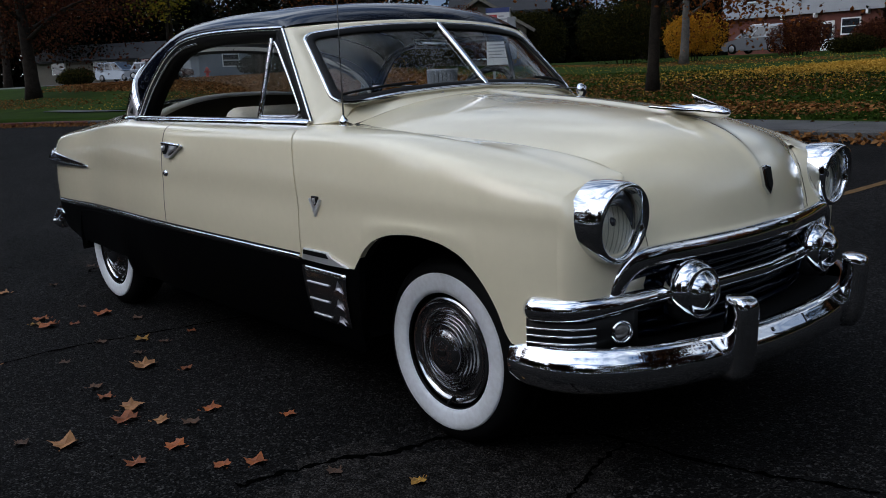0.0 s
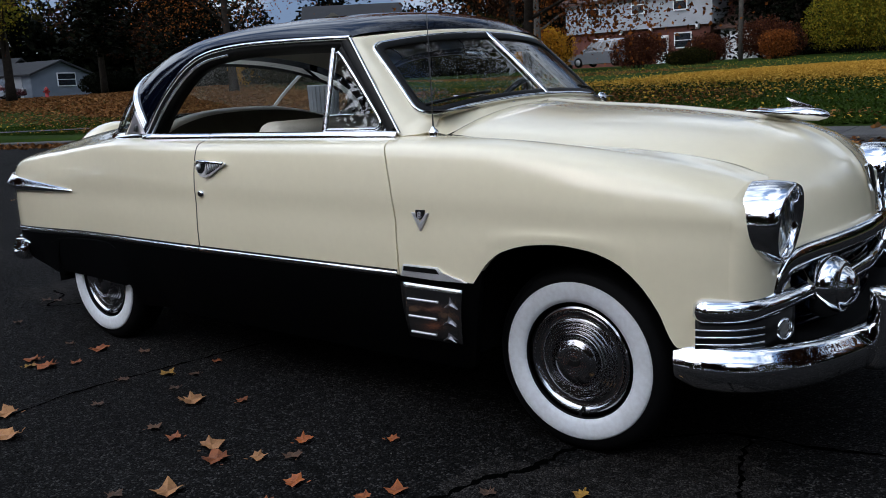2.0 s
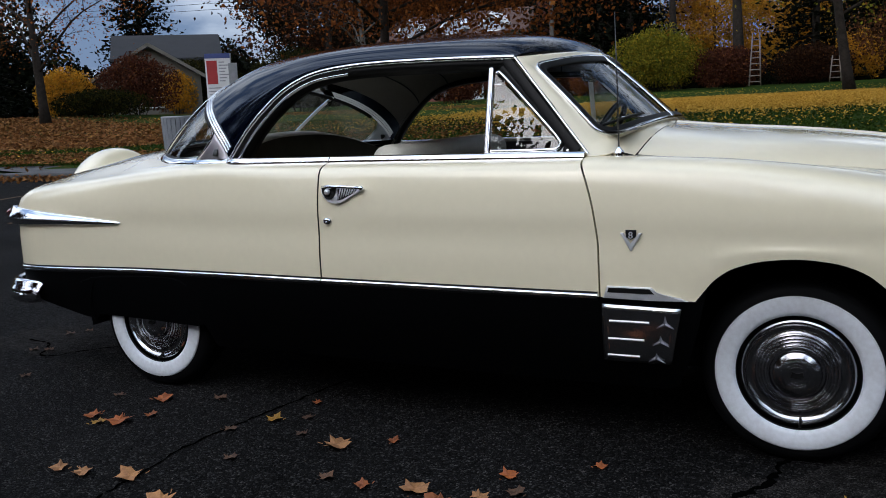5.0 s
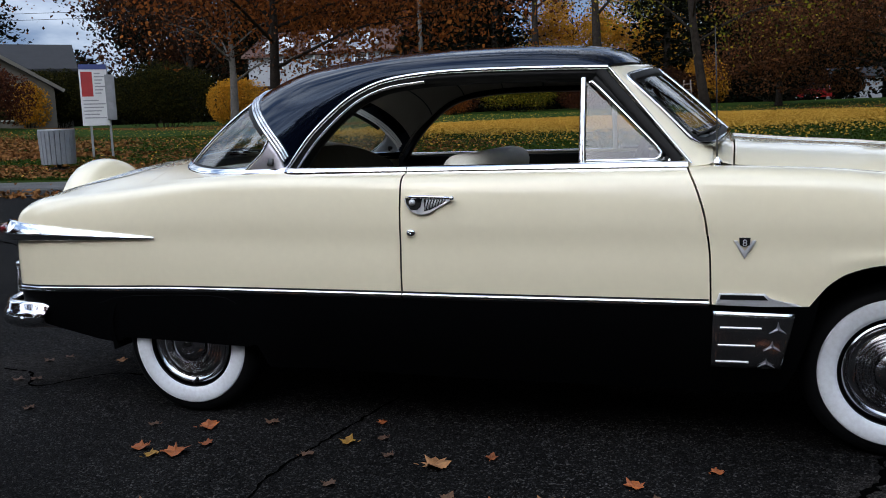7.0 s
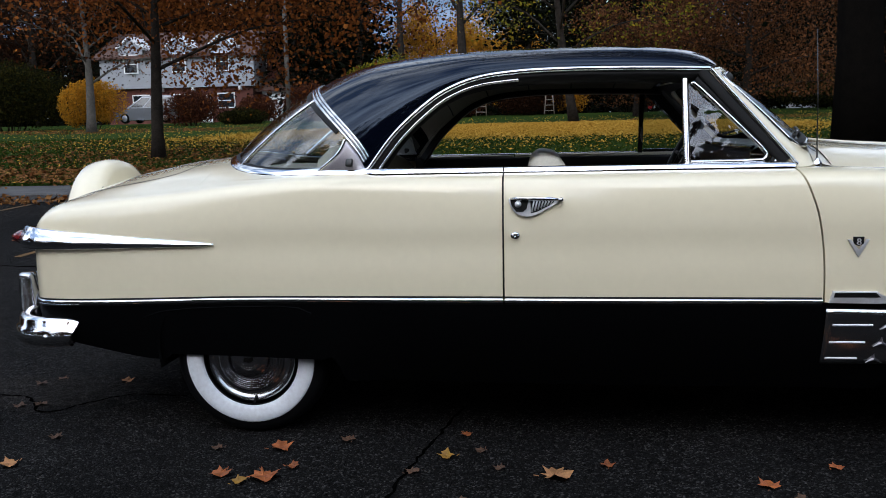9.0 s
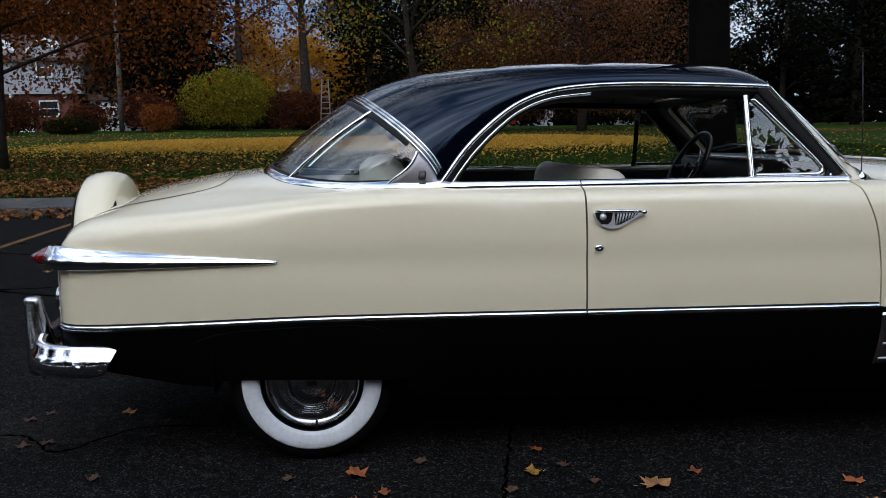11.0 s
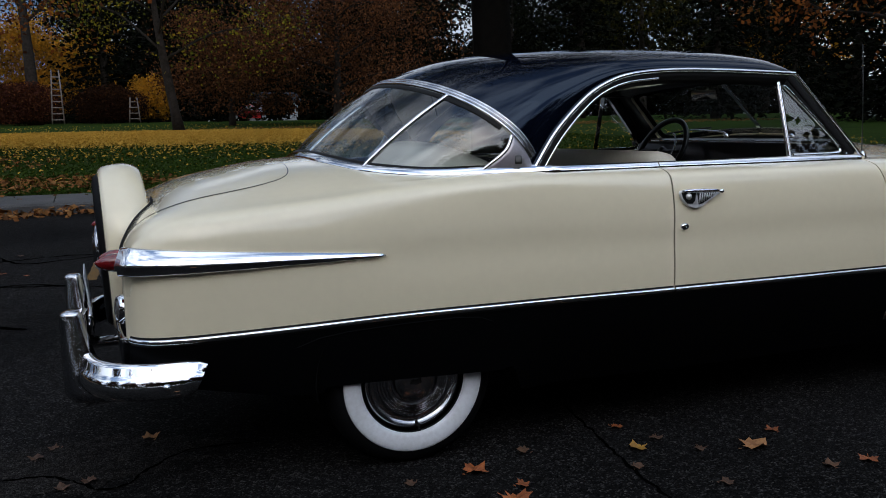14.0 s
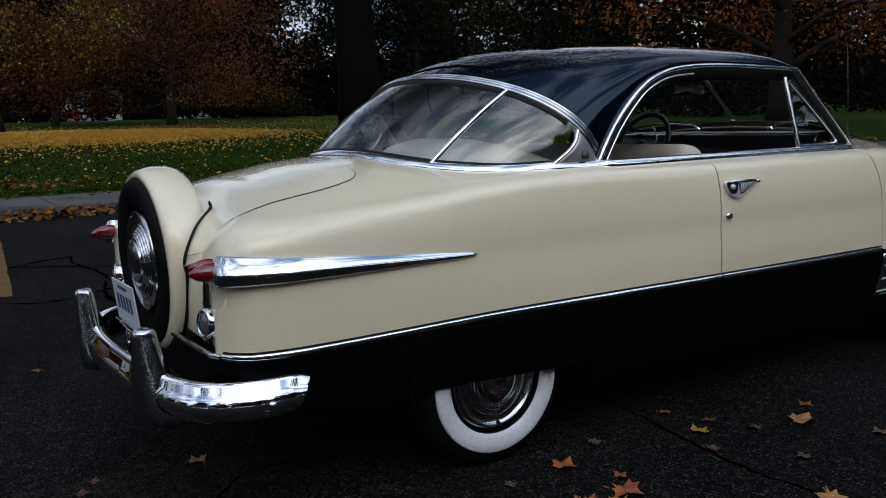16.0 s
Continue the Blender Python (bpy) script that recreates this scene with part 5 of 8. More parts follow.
SP_X, SP_Z = -0.985, 0.795
m = Matrix.Translation((SP_X, 0, SP_Z)) @ Matrix.Rotation(radians(-92), 4, "Y")
bm = bmesh.new()
lathe(bm, [(0.02, -0.118), (0.30, -0.120), (0.325, -0.108), (0.338, -0.082), (0.345, -0.05), (0.344, -0.01), (0.336, 0.030), (0.326, 0.044), (0.312, 0.048), (0.305, 0.040), (0.30, 0.02)], m, 72)
cover = part("spare_wheel_cover", bm, CREAM, car, "cream ring cover of the upright spare wheel")
bm = bmesh.new()
lathe(bm, [(0.308, 0.02), (0.306, 0.052), (0.295, 0.066), (0.27, 0.072), (0.235, 0.066), (0.20, 0.05), (0.19, 0.03)], m, 64)
part("spare_tyre", bm, RUBBER, cover, "black spare tyre")
bm = bmesh.new()
lathe(bm, hub_profile(-0.018), m, 64)
crisp(part("hubcap", bm, HUBCAP, cover, "stepped chrome hub cap"), 28)
for sgn in (-1, 1):
    bm = bmesh.new()
    ring_path = []
    for a in steps(radians(40), radians(-74), 48):
        y, z = 0.350 * math.cos(a), SP_Z + 0.350 * math.sin(a)
        lo, hi = -1.02, -0.60
        for _ in range(24):
            mdl = (lo + hi) / 2
            if deck_z(max(mdl, -0.985), y) > z and mdl > -0.985:
                hi = mdl
            else:
                lo = mdl
        x_g = min(hi, -0.855) if z > 0.84 else lerp(-0.974, min(hi, -0.855), max(0.0, (z - 0.78) / 0.06))
        ring_path.append(Vector((x_g - 0.005, sgn * y, z)))
    tube(bm, ring_path, 0.0065, 6, [0.3] + [1.0] * 47 + [0.3])
    part("spare_gasket", bm, GASKET, cover, "black rubber seal between cover and lid")
bm = bmesh.new()
block(bm, (0.006, 0.30, 0.155), pose(-1.110, 0.0, 0.645, 0, -6, 0), 0.002)
PLATE = node_mat("number_plate_paint", (0.62, 0.66, 0.72), 0.4, amount=0.1)
PLATE_INK = node_mat("plate_ink", (0.07, 0.09, 0.14), 0.5)
plate = part("number_plate", bm, PLATE, car, "pale number plate with dark bars", smooth=False)
for i in range(5):
    bm = bmesh.new()
    block(bm, (0.003, 0.024, 0.058), pose(-1.1135, -0.09 + 0.045 * i, 0.643, 0, -6, 0))
    part("plate_bar", bm, PLATE_INK, plate, smooth=False)
bm = bmesh.new()
block(bm, (0.003, 0.12, 0.012), pose(-1.120, 0.0, 0.700, 0, -6, 0))
part("plate_bar", bm, PLATE_INK, plate, smooth=False)
bm = bmesh.new()
block(bm, (0.02, 0.34, 0.02), pose(-1.105, 0.0, 0.556), 0.006)
block(bm, (0.02, 0.03, 0.10), pose(-1.105, 0.0, 0.50), 0.006)
part("plate_bracket", bm, CHROME, plate, "chrome plate bracket")

# ---- door hardware, badges, gravel shields ----
def text_mesh(word, size, depth):
    c = bpy.data.curves.new("lettering", "FONT")
    c.body, c.size, c.extrude, c.align_x, c.align_y = word, size, depth, "CENTER", "CENTER"
    tmp = new("lettering", c)
    me = bpy.data.meshes.new_from_object(tmp.evaluated_get(bpy.context.evaluated_depsgraph_get()))
    bpy.data.objects.remove(tmp)
    return me


for s in (-1, 1):
    def on_side(x, z, lift=0.0):
        """A pose on the body side: x forward, y up, z outwards."""
        y = side_y(x, z)
        lean = math.atan2(side_y(x, z - 0.04) - side_y(x, z + 0.04), 0.08)
        base = Matrix.Translation((x, s * (y + lift), z))
        if s < 0:
            return base @ Matrix.Rotation(radians(90) - lean, 4, "X")
        return base @ Matrix.Rotation(radians(180), 4, "Z") @ Matrix.Rotation(radians(90) - lean, 4, "X")
    f = 1 if s < 0 else -1
    m = on_side(1.19, 0.962, 0.002)
    bm = bmesh.new()
    rim = [(f * p.x, p.y) for p in even(spline([(a, b, 0) for a, b in ((-0.096, 0.030), (-0.067, 0.035), (-0.025, 0.033), (0.075, 0.026), (0.098, 0.020), (0.079, 0.007), (0.039, -0.014), (0.004, -0.034), (-0.028, -0.041), (-0.057, -0.036), (-0.082, -0.021), (-0.102, 0.016), (-0.096, 0.030))], 90), 49)][:-1]
    slab(bm, rim, 0.011, m, 0.004)
    plate_h = crisp(part("door_handle", bm, NICKEL, doors[s], "chrome wing-shaped door handle with ribs"), 50)
    bm = bmesh.new()
    slab(bm, [(f * a, b) for a, b in ((-0.096, 0.022), (-0.026, 0.022), (-0.034, -0.012), (-0.048, -0.024), (-0.072, -0.023), (-0.090, -0.001))], 0.003, m @ pose(0, 0, 0.0105))
    part("handle_recess", bm, GASKET, plate_h, "dark cup behind the grip", smooth=False)
    bm = bmesh.new()
    slab(bm, [(f * a, b) for a, b in ((-0.020, 0.018), (0.072, 0.018), (0.060, 0.004), (0.004, -0.024), (-0.018, -0.029))], 0.0015, m @ pose(0, 0, 0.0105))
    part("rib_ground", bm, DASH, plate_h, "dark ground between the ribs", smooth=False)
    for i in range(7):
        x0, foot = -0.012 + 0.0115 * i, -0.024 + 0.0044 * i
        bm = bmesh.new()
        tube(bm, [m @ Vector((f * (x0 + 0.006), 0.016, 0.013)), m @ Vector((f * (x0 - 0.003), foot, 0.013))], 0.0030, 6)
        part("handle_rib", bm, NICKEL, plate_h)
    bm = bmesh.new()
    tube(bm, [m @ Vector((f * a, b, c)) for a, b, c in ((-0.094, 0.026, 0.014), (-0.06, 0.026, 0.026), (0.0, 0.025, 0.030), (0.06, 0.023, 0.026), (0.092, 0.020, 0.020))], 0.0075, 10, [0.7, 1.0, 1.0, 0.9, 0.8])
    lathe(bm, [(0.001, -0.010), (0.007, -0.008), (0.010, 0.0), (0.007, 0.008), (0.001, 0.010)], m @ pose(f * 0.094, 0.020, 0.020, 0, 90, 0), 14)
    part("handle_grip", bm, CHROME, plate_h, "chrome grip bar with a knob")
    bm = bmesh.new()
    lathe(bm, [(0.0125, 0.010), (0.0125, 0.020), (0.009, 0.025), (0.001, 0.027)], m @ pose(f * -0.066, 0.005, 0), 20)
    part("push_button", bm, NICKEL, plate_h, "round chrome push button")
    m = on_side(1.112, 0.85, 0.0)
    bm = bmesh.new()
    lathe(bm, [(0.019, -0.002), (0.019, 0.006), (0.013, 0.011), (0.004, 0.012), (0.001, 0.010)], m @ Matrix.Diagonal((1, 0.78, 1, 1)), 20)
    part("door_lock", bm, CHROME, doors[s], "small oval chrome key lock")
    # V badge
    m = on_side(2.357, 0.802, 0.001)
    bm = bmesh.new()
    slab(bm, [(-0.038, 0.024), (-0.026, 0.024), (0.0, -0.018), (0.026, 0.024), (0.038, 0.024), (0.0, -0.042)], 0.009, m, 0.003)
    badge = crisp(part("fender_badge", bm, NICKEL, wings[s], "chrome V badge with a dark shield", smooth=False), 30)
    bm = bmesh.new()
    slab(bm, [(-0.019, 0.034), (0.019, 0.034), (0.017, 0.008), (0.0, 0.000), (-0.017, 0.008)], 0.007, m, 0.001)
    part("badge_shield", bm, GASKET, badge, "dark shield", smooth=False)
    me = text_mesh("8", 0.034, 0.003)
    me.transform(m @ pose(0, 0.015, 0.009))
    me.materials.append(NICKEL)
    eight = new("badge_numeral", me)
    eight.parent = badge
    # gravel shield behind the front wheel, and the ornament above it
    bm = bmesh.new()
    rows = []
    for x in steps(2.252, 2.535, 10):
        fx = (x - 2.252) / 0.283
        hi, lo = 0.570 - 0.006 * fx, 0.350
        rows.append([Vector((x - 0.022 * max(0, fx - 0.3) * (1 - (z - lo) / 0.24) * 3 if fx > 0.3 else x - 0.006 * (1 - (z - lo) / 0.24), s * (ip(x, HALF) + 0.006 - 0.10 * ((0.597 - z) / 0.36) ** 2), z)) for z in steps(hi, lo, 10)])
    grid(bm, rows)
    shield = thick(part("gravel_shield", bm, STEEL, wings[s], "stamped stainless gravel shield"), 0.004, 0)
    for i, z in enumerate((0.508, 0.440, 0.374)):
        y = s * (ip(2.32, HALF) + 0.008 - 0.10 * ((0.597 - z) / 0.36) ** 2)
        strip("shield_rib", [Vector((x, y, z)) for x in steps(2.277 - 0.007 * i, 2.418 - 0.020 * i, 5)], 0.008, 0.005, NICKEL, (0, s, -0.2), "raised rib", shield)
        bm = bmesh.new()
        star = []
        for k in range(6):
            a, r = math.pi / 2 + math.pi * k / 3, (0.036 if k % 2 == 0 else 0.007)
            star.append((r * math.cos(a), r * math.sin(a)))
        mm = Matrix.Translation((2.474 - 0.018 * i, y + s * 0.004, z)) @ (Matrix.Rotation(radians(90), 4, "X") if s < 0 else Matrix.Rotation(radians(-90), 4, "X"))
        base_v = [bm.verts.new(mm @ Vector((x, q, -0.004))) for x, q in star]
        apex = bm.verts.new(mm @ Vector((0, 0, 0.008)))
        for k in range(6):
            bm.faces.new((base_v[k], base_v[(k + 1) % 6], apex))
        part("shield_star", bm, BRUSHED, shield, "embossed three-pointed star", smooth=False)
    m = on_side(2.372, 0.612, 0.001)
    bm = bmesh.new()
    slab(bm, [(f * a, b) for a, b in ((-0.100, 0.024), (0.055, 0.024), (0.078, 0.004), (0.155, -0.010), (0.180, -0.020), (0.05, -0.022), (-0.115, -0.020))], 0.010, m, 0.004)
    orn = crisp(part("shield_ornament", bm, NICKEL, wings[s], "chrome spear ornament over the gravel shield", smooth=False), 30)
    bm = bmesh.new()
    slab(bm, [(f * a, b) for a, b in ((-0.094, 0.019), (0.050, 0.019), (0.066, 0.002), (-0.098, 0.002))], 0.003, m @ pose(0, 0, 0.009))
    part("ornament_inlay", bm, GASKET, orn, "dark inlay", smooth=False)

# ---- interior ----
def cushion(name, size, at, rot, mat, label, under=None, bev=0.05):
    bm = bmesh.new()
    block(bm, size, Matrix.Translation(at) @ Matrix.Rotation(radians(rot), 4, "Y"), bev, 5)
    return part(name, bm, mat, under or car, label)


cushion("front_seat", (0.17, 1.30, 0.56), (1.20, 0, 0.86), 10, UPHOLSTERY, "cream bench seat back", bev=0.07)
cushion("front_seat_cushion", (0.52, 1.30, 0.20), (1.46, 0, 0.60), 0, UPHOLSTERY, "cream bench seat cushion", bev=0.07)
bm = bmesh.new()
rows = []
for y in steps(-0.66, 0.66, 24):
    zt = 1.200 - 0.105 * (abs(y) / 0.66) ** 2.6
    k = 0.10 * (abs(y) / 0.66) ** 3
    rows.append([(x + k, y, z) for x, z in ((0.62, 0.60), (0.52, 0.75), (0.43, zt - 0.14), (0.40, zt - 0.05), (0.36, zt - 0.012), (0.30, zt), (0.24, zt - 0.014), (0.20, zt - 0.05), (0.19, 0.98), (0.24, 0.60))])
grid(bm, rows)
rear_seat = part("rear_seat", bm, UPHOLSTERY, car, "cream rear seat back with a curved top")
# a darker layer laid over the front of the seat back
bm = bmesh.new()
rows = []
for y in steps(-0.655, 0.655, 24):
    zt = 1.200 - 0.105 * (abs(y) / 0.66) ** 2.6
    k = 0.10 * (abs(y) / 0.66) ** 3
    rows.append([(x + k + 0.006, y, z + 0.004) for x, z in ((0.62, 0.60), (0.52, 0.75), (0.43, zt - 0.14), (0.40, zt - 0.05), (0.378, zt - 0.026))])
grid(bm, rows)
part("seat_facing", bm, SEAT_DARK, rear_seat, "dark olive front layer of the seat back")
cushion("rear_seat_cushion", (0.45, 1.25, 0.20), (0.60, 0, 0.60), 0, UPHOLSTERY, "cream rear seat cushion", bev=0.07)
bm = bmesh.new()
grid(bm, [[(x, y, 1.075 + 0.02 * (1 - (y / 0.7) ** 2)) for y in steps(-0.50 - (x + 0.12) * 0.5, 0.50 + (x + 0.12) * 0.5, 10)] for x in steps(-0.12, 0.25, 8)])
part("parcel_shelf", bm, HEADLINER, car, "grey parcel shelf under the rear window")
bm = bmesh.new()
dash_prof = [(2.30, 1.17), (2.15, 1.172), (2.06, 1.165), (2.02, 1.14), (2.02, 0.95), (2.10, 0.88)]
grid(bm, [[(x, y, z) for x, z in dash_prof] for y in steps(-0.70, 0.70, 10)])
dash = part("dashboard", bm, DASH, car, "black dashboard")
strip("dash_trim", [(2.035, y, 1.158) for y in steps(-0.68, 0.68, 12)], 0.018, 0.008, CHROME, (-0.7, 0, 0.7), "chrome strip along the dashboard", dash)
m = Matrix.Translation((1.93, 0.36, 1.105)) @ Matrix.Rotation(radians(-62), 4, "Y") @ Matrix.Diagonal((0.9, 0.9, 0.9, 1))
bm = bmesh.new()
sweep(bm, [m @ Vector((0.215 * math.cos(a), 0.215 * math.sin(a), 0)) for a in steps(0, 2 * math.pi * 47 / 48, 47)], ring(0.0155, 8), m.to_3x3() @ Vector((0, 0, 1)), closed=True)
steer = part("steering_wheel", bm, DASH, car, "thin black steering wheel")
bm = bmesh.new()
sweep(bm, [m @ Vector((0.13 * math.cos(a), 0.13 * math.sin(a), 0.004)) for a in steps(-2.7, -0.4, 24)], ring(0.005, 6), m.to_3x3() @ Vector((0, 0, 1)))
part("horn_ring", bm, CHROME, steer, "chrome horn ring")
bm = bmesh.new()
for a in (0, math.pi):
    tube(bm, [m @ Vector((0.02 * math.cos(a + math.pi / 2), 0.02 * math.sin(a + math.pi / 2), 0)), m @ Vector((0.21 * math.cos(a + math.pi / 2), 0.21 * math.sin(a + math.pi / 2), 0))], 0.009, 8)
lathe(bm, [(0.03, -0.03), (0.035, 0.0), (0.02, 0.014), (0.001, 0.016)], m, 16)
tube(bm, [m @ Vector((0, 0, 0)), m @ Vector((0, 0, -0.35))], 0.022, 10)
part("steering_column", bm, DASH, steer, "black steering column")
for s in (-1, 1):
    bm = bmesh.new()
    grid(bm, [[(x, s * 0.775, z) for x in steps(0.5, 2.15, 8)] for z in (0.35, 0.7, 1.0, 1.07, 1.085)])
    thick(part("inner_door_panel", bm, DASH, car, "dark inner trim below the windows"), 0.01, 0)
bm = bmesh.new()
block(bm, (0.02, 0.20, 0.055), pose(1.95, 0.02, 1.40, 0, -15, 0), 0.012)
tube(bm, [(1.96, 0.02, 1.42), (1.99, 0.02, 1.46)], 0.006, 6)
part("rear_view_mirror", bm, STEEL, car, "interior rear-view mirror")

# seams of the headliner over its bows
for k in (10, 19, 28, 37, 46):
    bm = bmesh.new()
    tube(bm, [roof_point(k, t * 0.97 * sg, 1, 0.039) if sg > 0 else roof_point(k, -t * 0.97 * sg, -1, 0.039) for sg in (-1, 1) for t in (ths[::-1] if sg < 0 else ths[1:])], 0.004, 4)
    part("headliner_seam", bm, DASH, car, "dark seam of the headliner")
# raised edge of the rear wheel skirt
for s in (-1, 1):
    strip("skirt_edge", [Vector((x, s * low_y(x, z), z)) for x, z in ((-0.44, 0.505), (-0.36, 0.532), (-0.25, 0.546), (-0.05, 0.556), (0.15, 0.562), (0.24, 0.556), (0.29, 0.535))], 0.006, 0.002, BLACK_LOW, (0, s, 0.1), "raised edge of the wheel skirt")


# ---- trees, shrubs, fallen leaves ----
BARK = node_mat("grey_brown_bark", (0.034, 0.027, 0.022), 0.95, spec=0.1, spot=(0.012, 0.010, 0.008), scale=6, fine=40, bump=0.8)
# darker copy for the massive tree: its silhouette's shade is in the colour
BARK_SHADED = node_mat("shaded_bark", (0.0065, 0.0055, 0.0045), 0.95, spec=0.03, spot=(0.0025, 0.002, 0.0018), scale=6, fine=40, bump=0.8)
BARK_PALE = node_mat("pale_grey_bark", (0.105, 0.092, 0.08), 0.95, spot=(0.05, 0.044, 0.037), scale=6, fine=40, bump=0.8)
RUST = island_mat("rust_leaves", [(0.05278, 0.01584, 0.005279), (0.1495, 0.04399, 0.01056), (0.2639, 0.08358, 0.01759), (0.07918, 0.02815, 0.01144), (0.3519, 0.1232, 0.02639)], translucent=0.3)
GOLD = island_mat("gold_leaves", [(0.3368, 0.1471, 0.01026), (0.5164, 0.2299, 0.0171), (0.2694, 0.1379, 0.0171), (0.5837, 0.2759, 0.02566), (0.1347, 0.09193, 0.0171)], translucent=0.3)
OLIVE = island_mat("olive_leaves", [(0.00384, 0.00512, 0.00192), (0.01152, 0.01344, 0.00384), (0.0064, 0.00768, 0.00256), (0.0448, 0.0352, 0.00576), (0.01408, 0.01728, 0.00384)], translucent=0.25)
LIME = island_mat("yellow_green_leaves", [(0.04805, 0.05766, 0.008237), (0.1098, 0.1167, 0.01235), (0.2333, 0.1854, 0.01647), (0.06865, 0.07551, 0.00961), (0.3568, 0.2333, 0.0206)], translucent=0.3)
BROWN = island_mat("brown_leaves", [(0.00738, 0.00369, 0.00246), (0.02214, 0.009225, 0.00492), (0.03567, 0.01414, 0.006765), (0.0123, 0.005535, 0.003075), (0.05842, 0.02152, 0.00738)], translucent=0.2)
TAWNY = island_mat("tawny_leaves", [(0.01956, 0.008474, 0.004563), (0.08474, 0.03521, 0.015), (0.1434, 0.05997, 0.02412), (0.03912, 0.0163, 0.007824), (0.1956, 0.07499, 0.02478)], translucent=0.2)
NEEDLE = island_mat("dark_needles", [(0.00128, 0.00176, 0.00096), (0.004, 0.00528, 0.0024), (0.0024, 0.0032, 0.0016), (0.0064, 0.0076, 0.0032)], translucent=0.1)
WINE = island_mat("wine_red_leaves", [(0.03468, 0.01156, 0.008092), (0.08092, 0.02543, 0.01387), (0.0289, 0.0104, 0.006936), (0.1272, 0.04624, 0.01618)], translucent=0.2)
LITTER = island_mat("fallen_brown_leaves", [(0.119, 0.04675, 0.0153), (0.187, 0.085, 0.0255), (0.0765, 0.034, 0.0153), (0.238, 0.119, 0.0425), (0.153, 0.051, 0.017)])
CARPET = island_mat("fallen_yellow_leaves", [(0.4675, 0.2711, 0.04675), (0.5423, 0.3179, 0.0561), (0.3927, 0.2244, 0.03273), (0.5049, 0.2899, 0.04675), (0.3179, 0.1777, 0.02805)])
BLADES = island_mat("grass_blades", [(0.01673, 0.035, 0.005326), (0.02739, 0.05021, 0.006847), (0.0213, 0.04109, 0.006086), (0.03805, 0.05629, 0.009126)], translucent=0.2)


def leaf_mesh(name, centres, size, rng, flat=0.0, droop=0.0):
    """A cloud of small bent leaves (two triangles each) round the centres."""
    n = len(centres)
    c = np.asarray(centres)
    a = rng.normal(size=(n, 3))
    a[:, 2] *= 1 - flat
    a /= np.linalg.norm(a, axis=1)[:, None] + 1e-9
    b = rng.normal(size=(n, 3))
    b[:, 2] *= 1 - flat
    b -= a * (a * b).sum(1)[:, None]
    b /= np.linalg.norm(b, axis=1)[:, None] + 1e-9
    nrm = np.cross(a, b)
    s = size * rng.uniform(0.6, 1.35, n)[:, None]
    w = s * rng.uniform(0.5, 0.8, n)[:, None]
    v = np.empty((n, 4, 3))
    v[:, 0], v[:, 2] = c - a * s, c + a * s
    v[:, 1] = c + b * w + nrm * s * 0.25
    v[:, 3] = c - b * w + nrm * s * 0.25
    me = bpy.data.meshes.new(name)
    me.vertices.add(n * 4)
    me.vertices.foreach_set("co", v.reshape(-1))
    idx = (np.arange(n)[:, None] * 4 + np.array([0, 1, 2, 0, 2, 3])).reshape(-1)
    me.loops.add(n * 6)
    me.loops.foreach_set("vertex_index", idx.astype(np.int32))
    me.polygons.add(n * 2)
    me.polygons.foreach_set("loop_start", (np.arange(n * 2) * 3).astype(np.int32))
    me.update()
    me.validate()
    return me


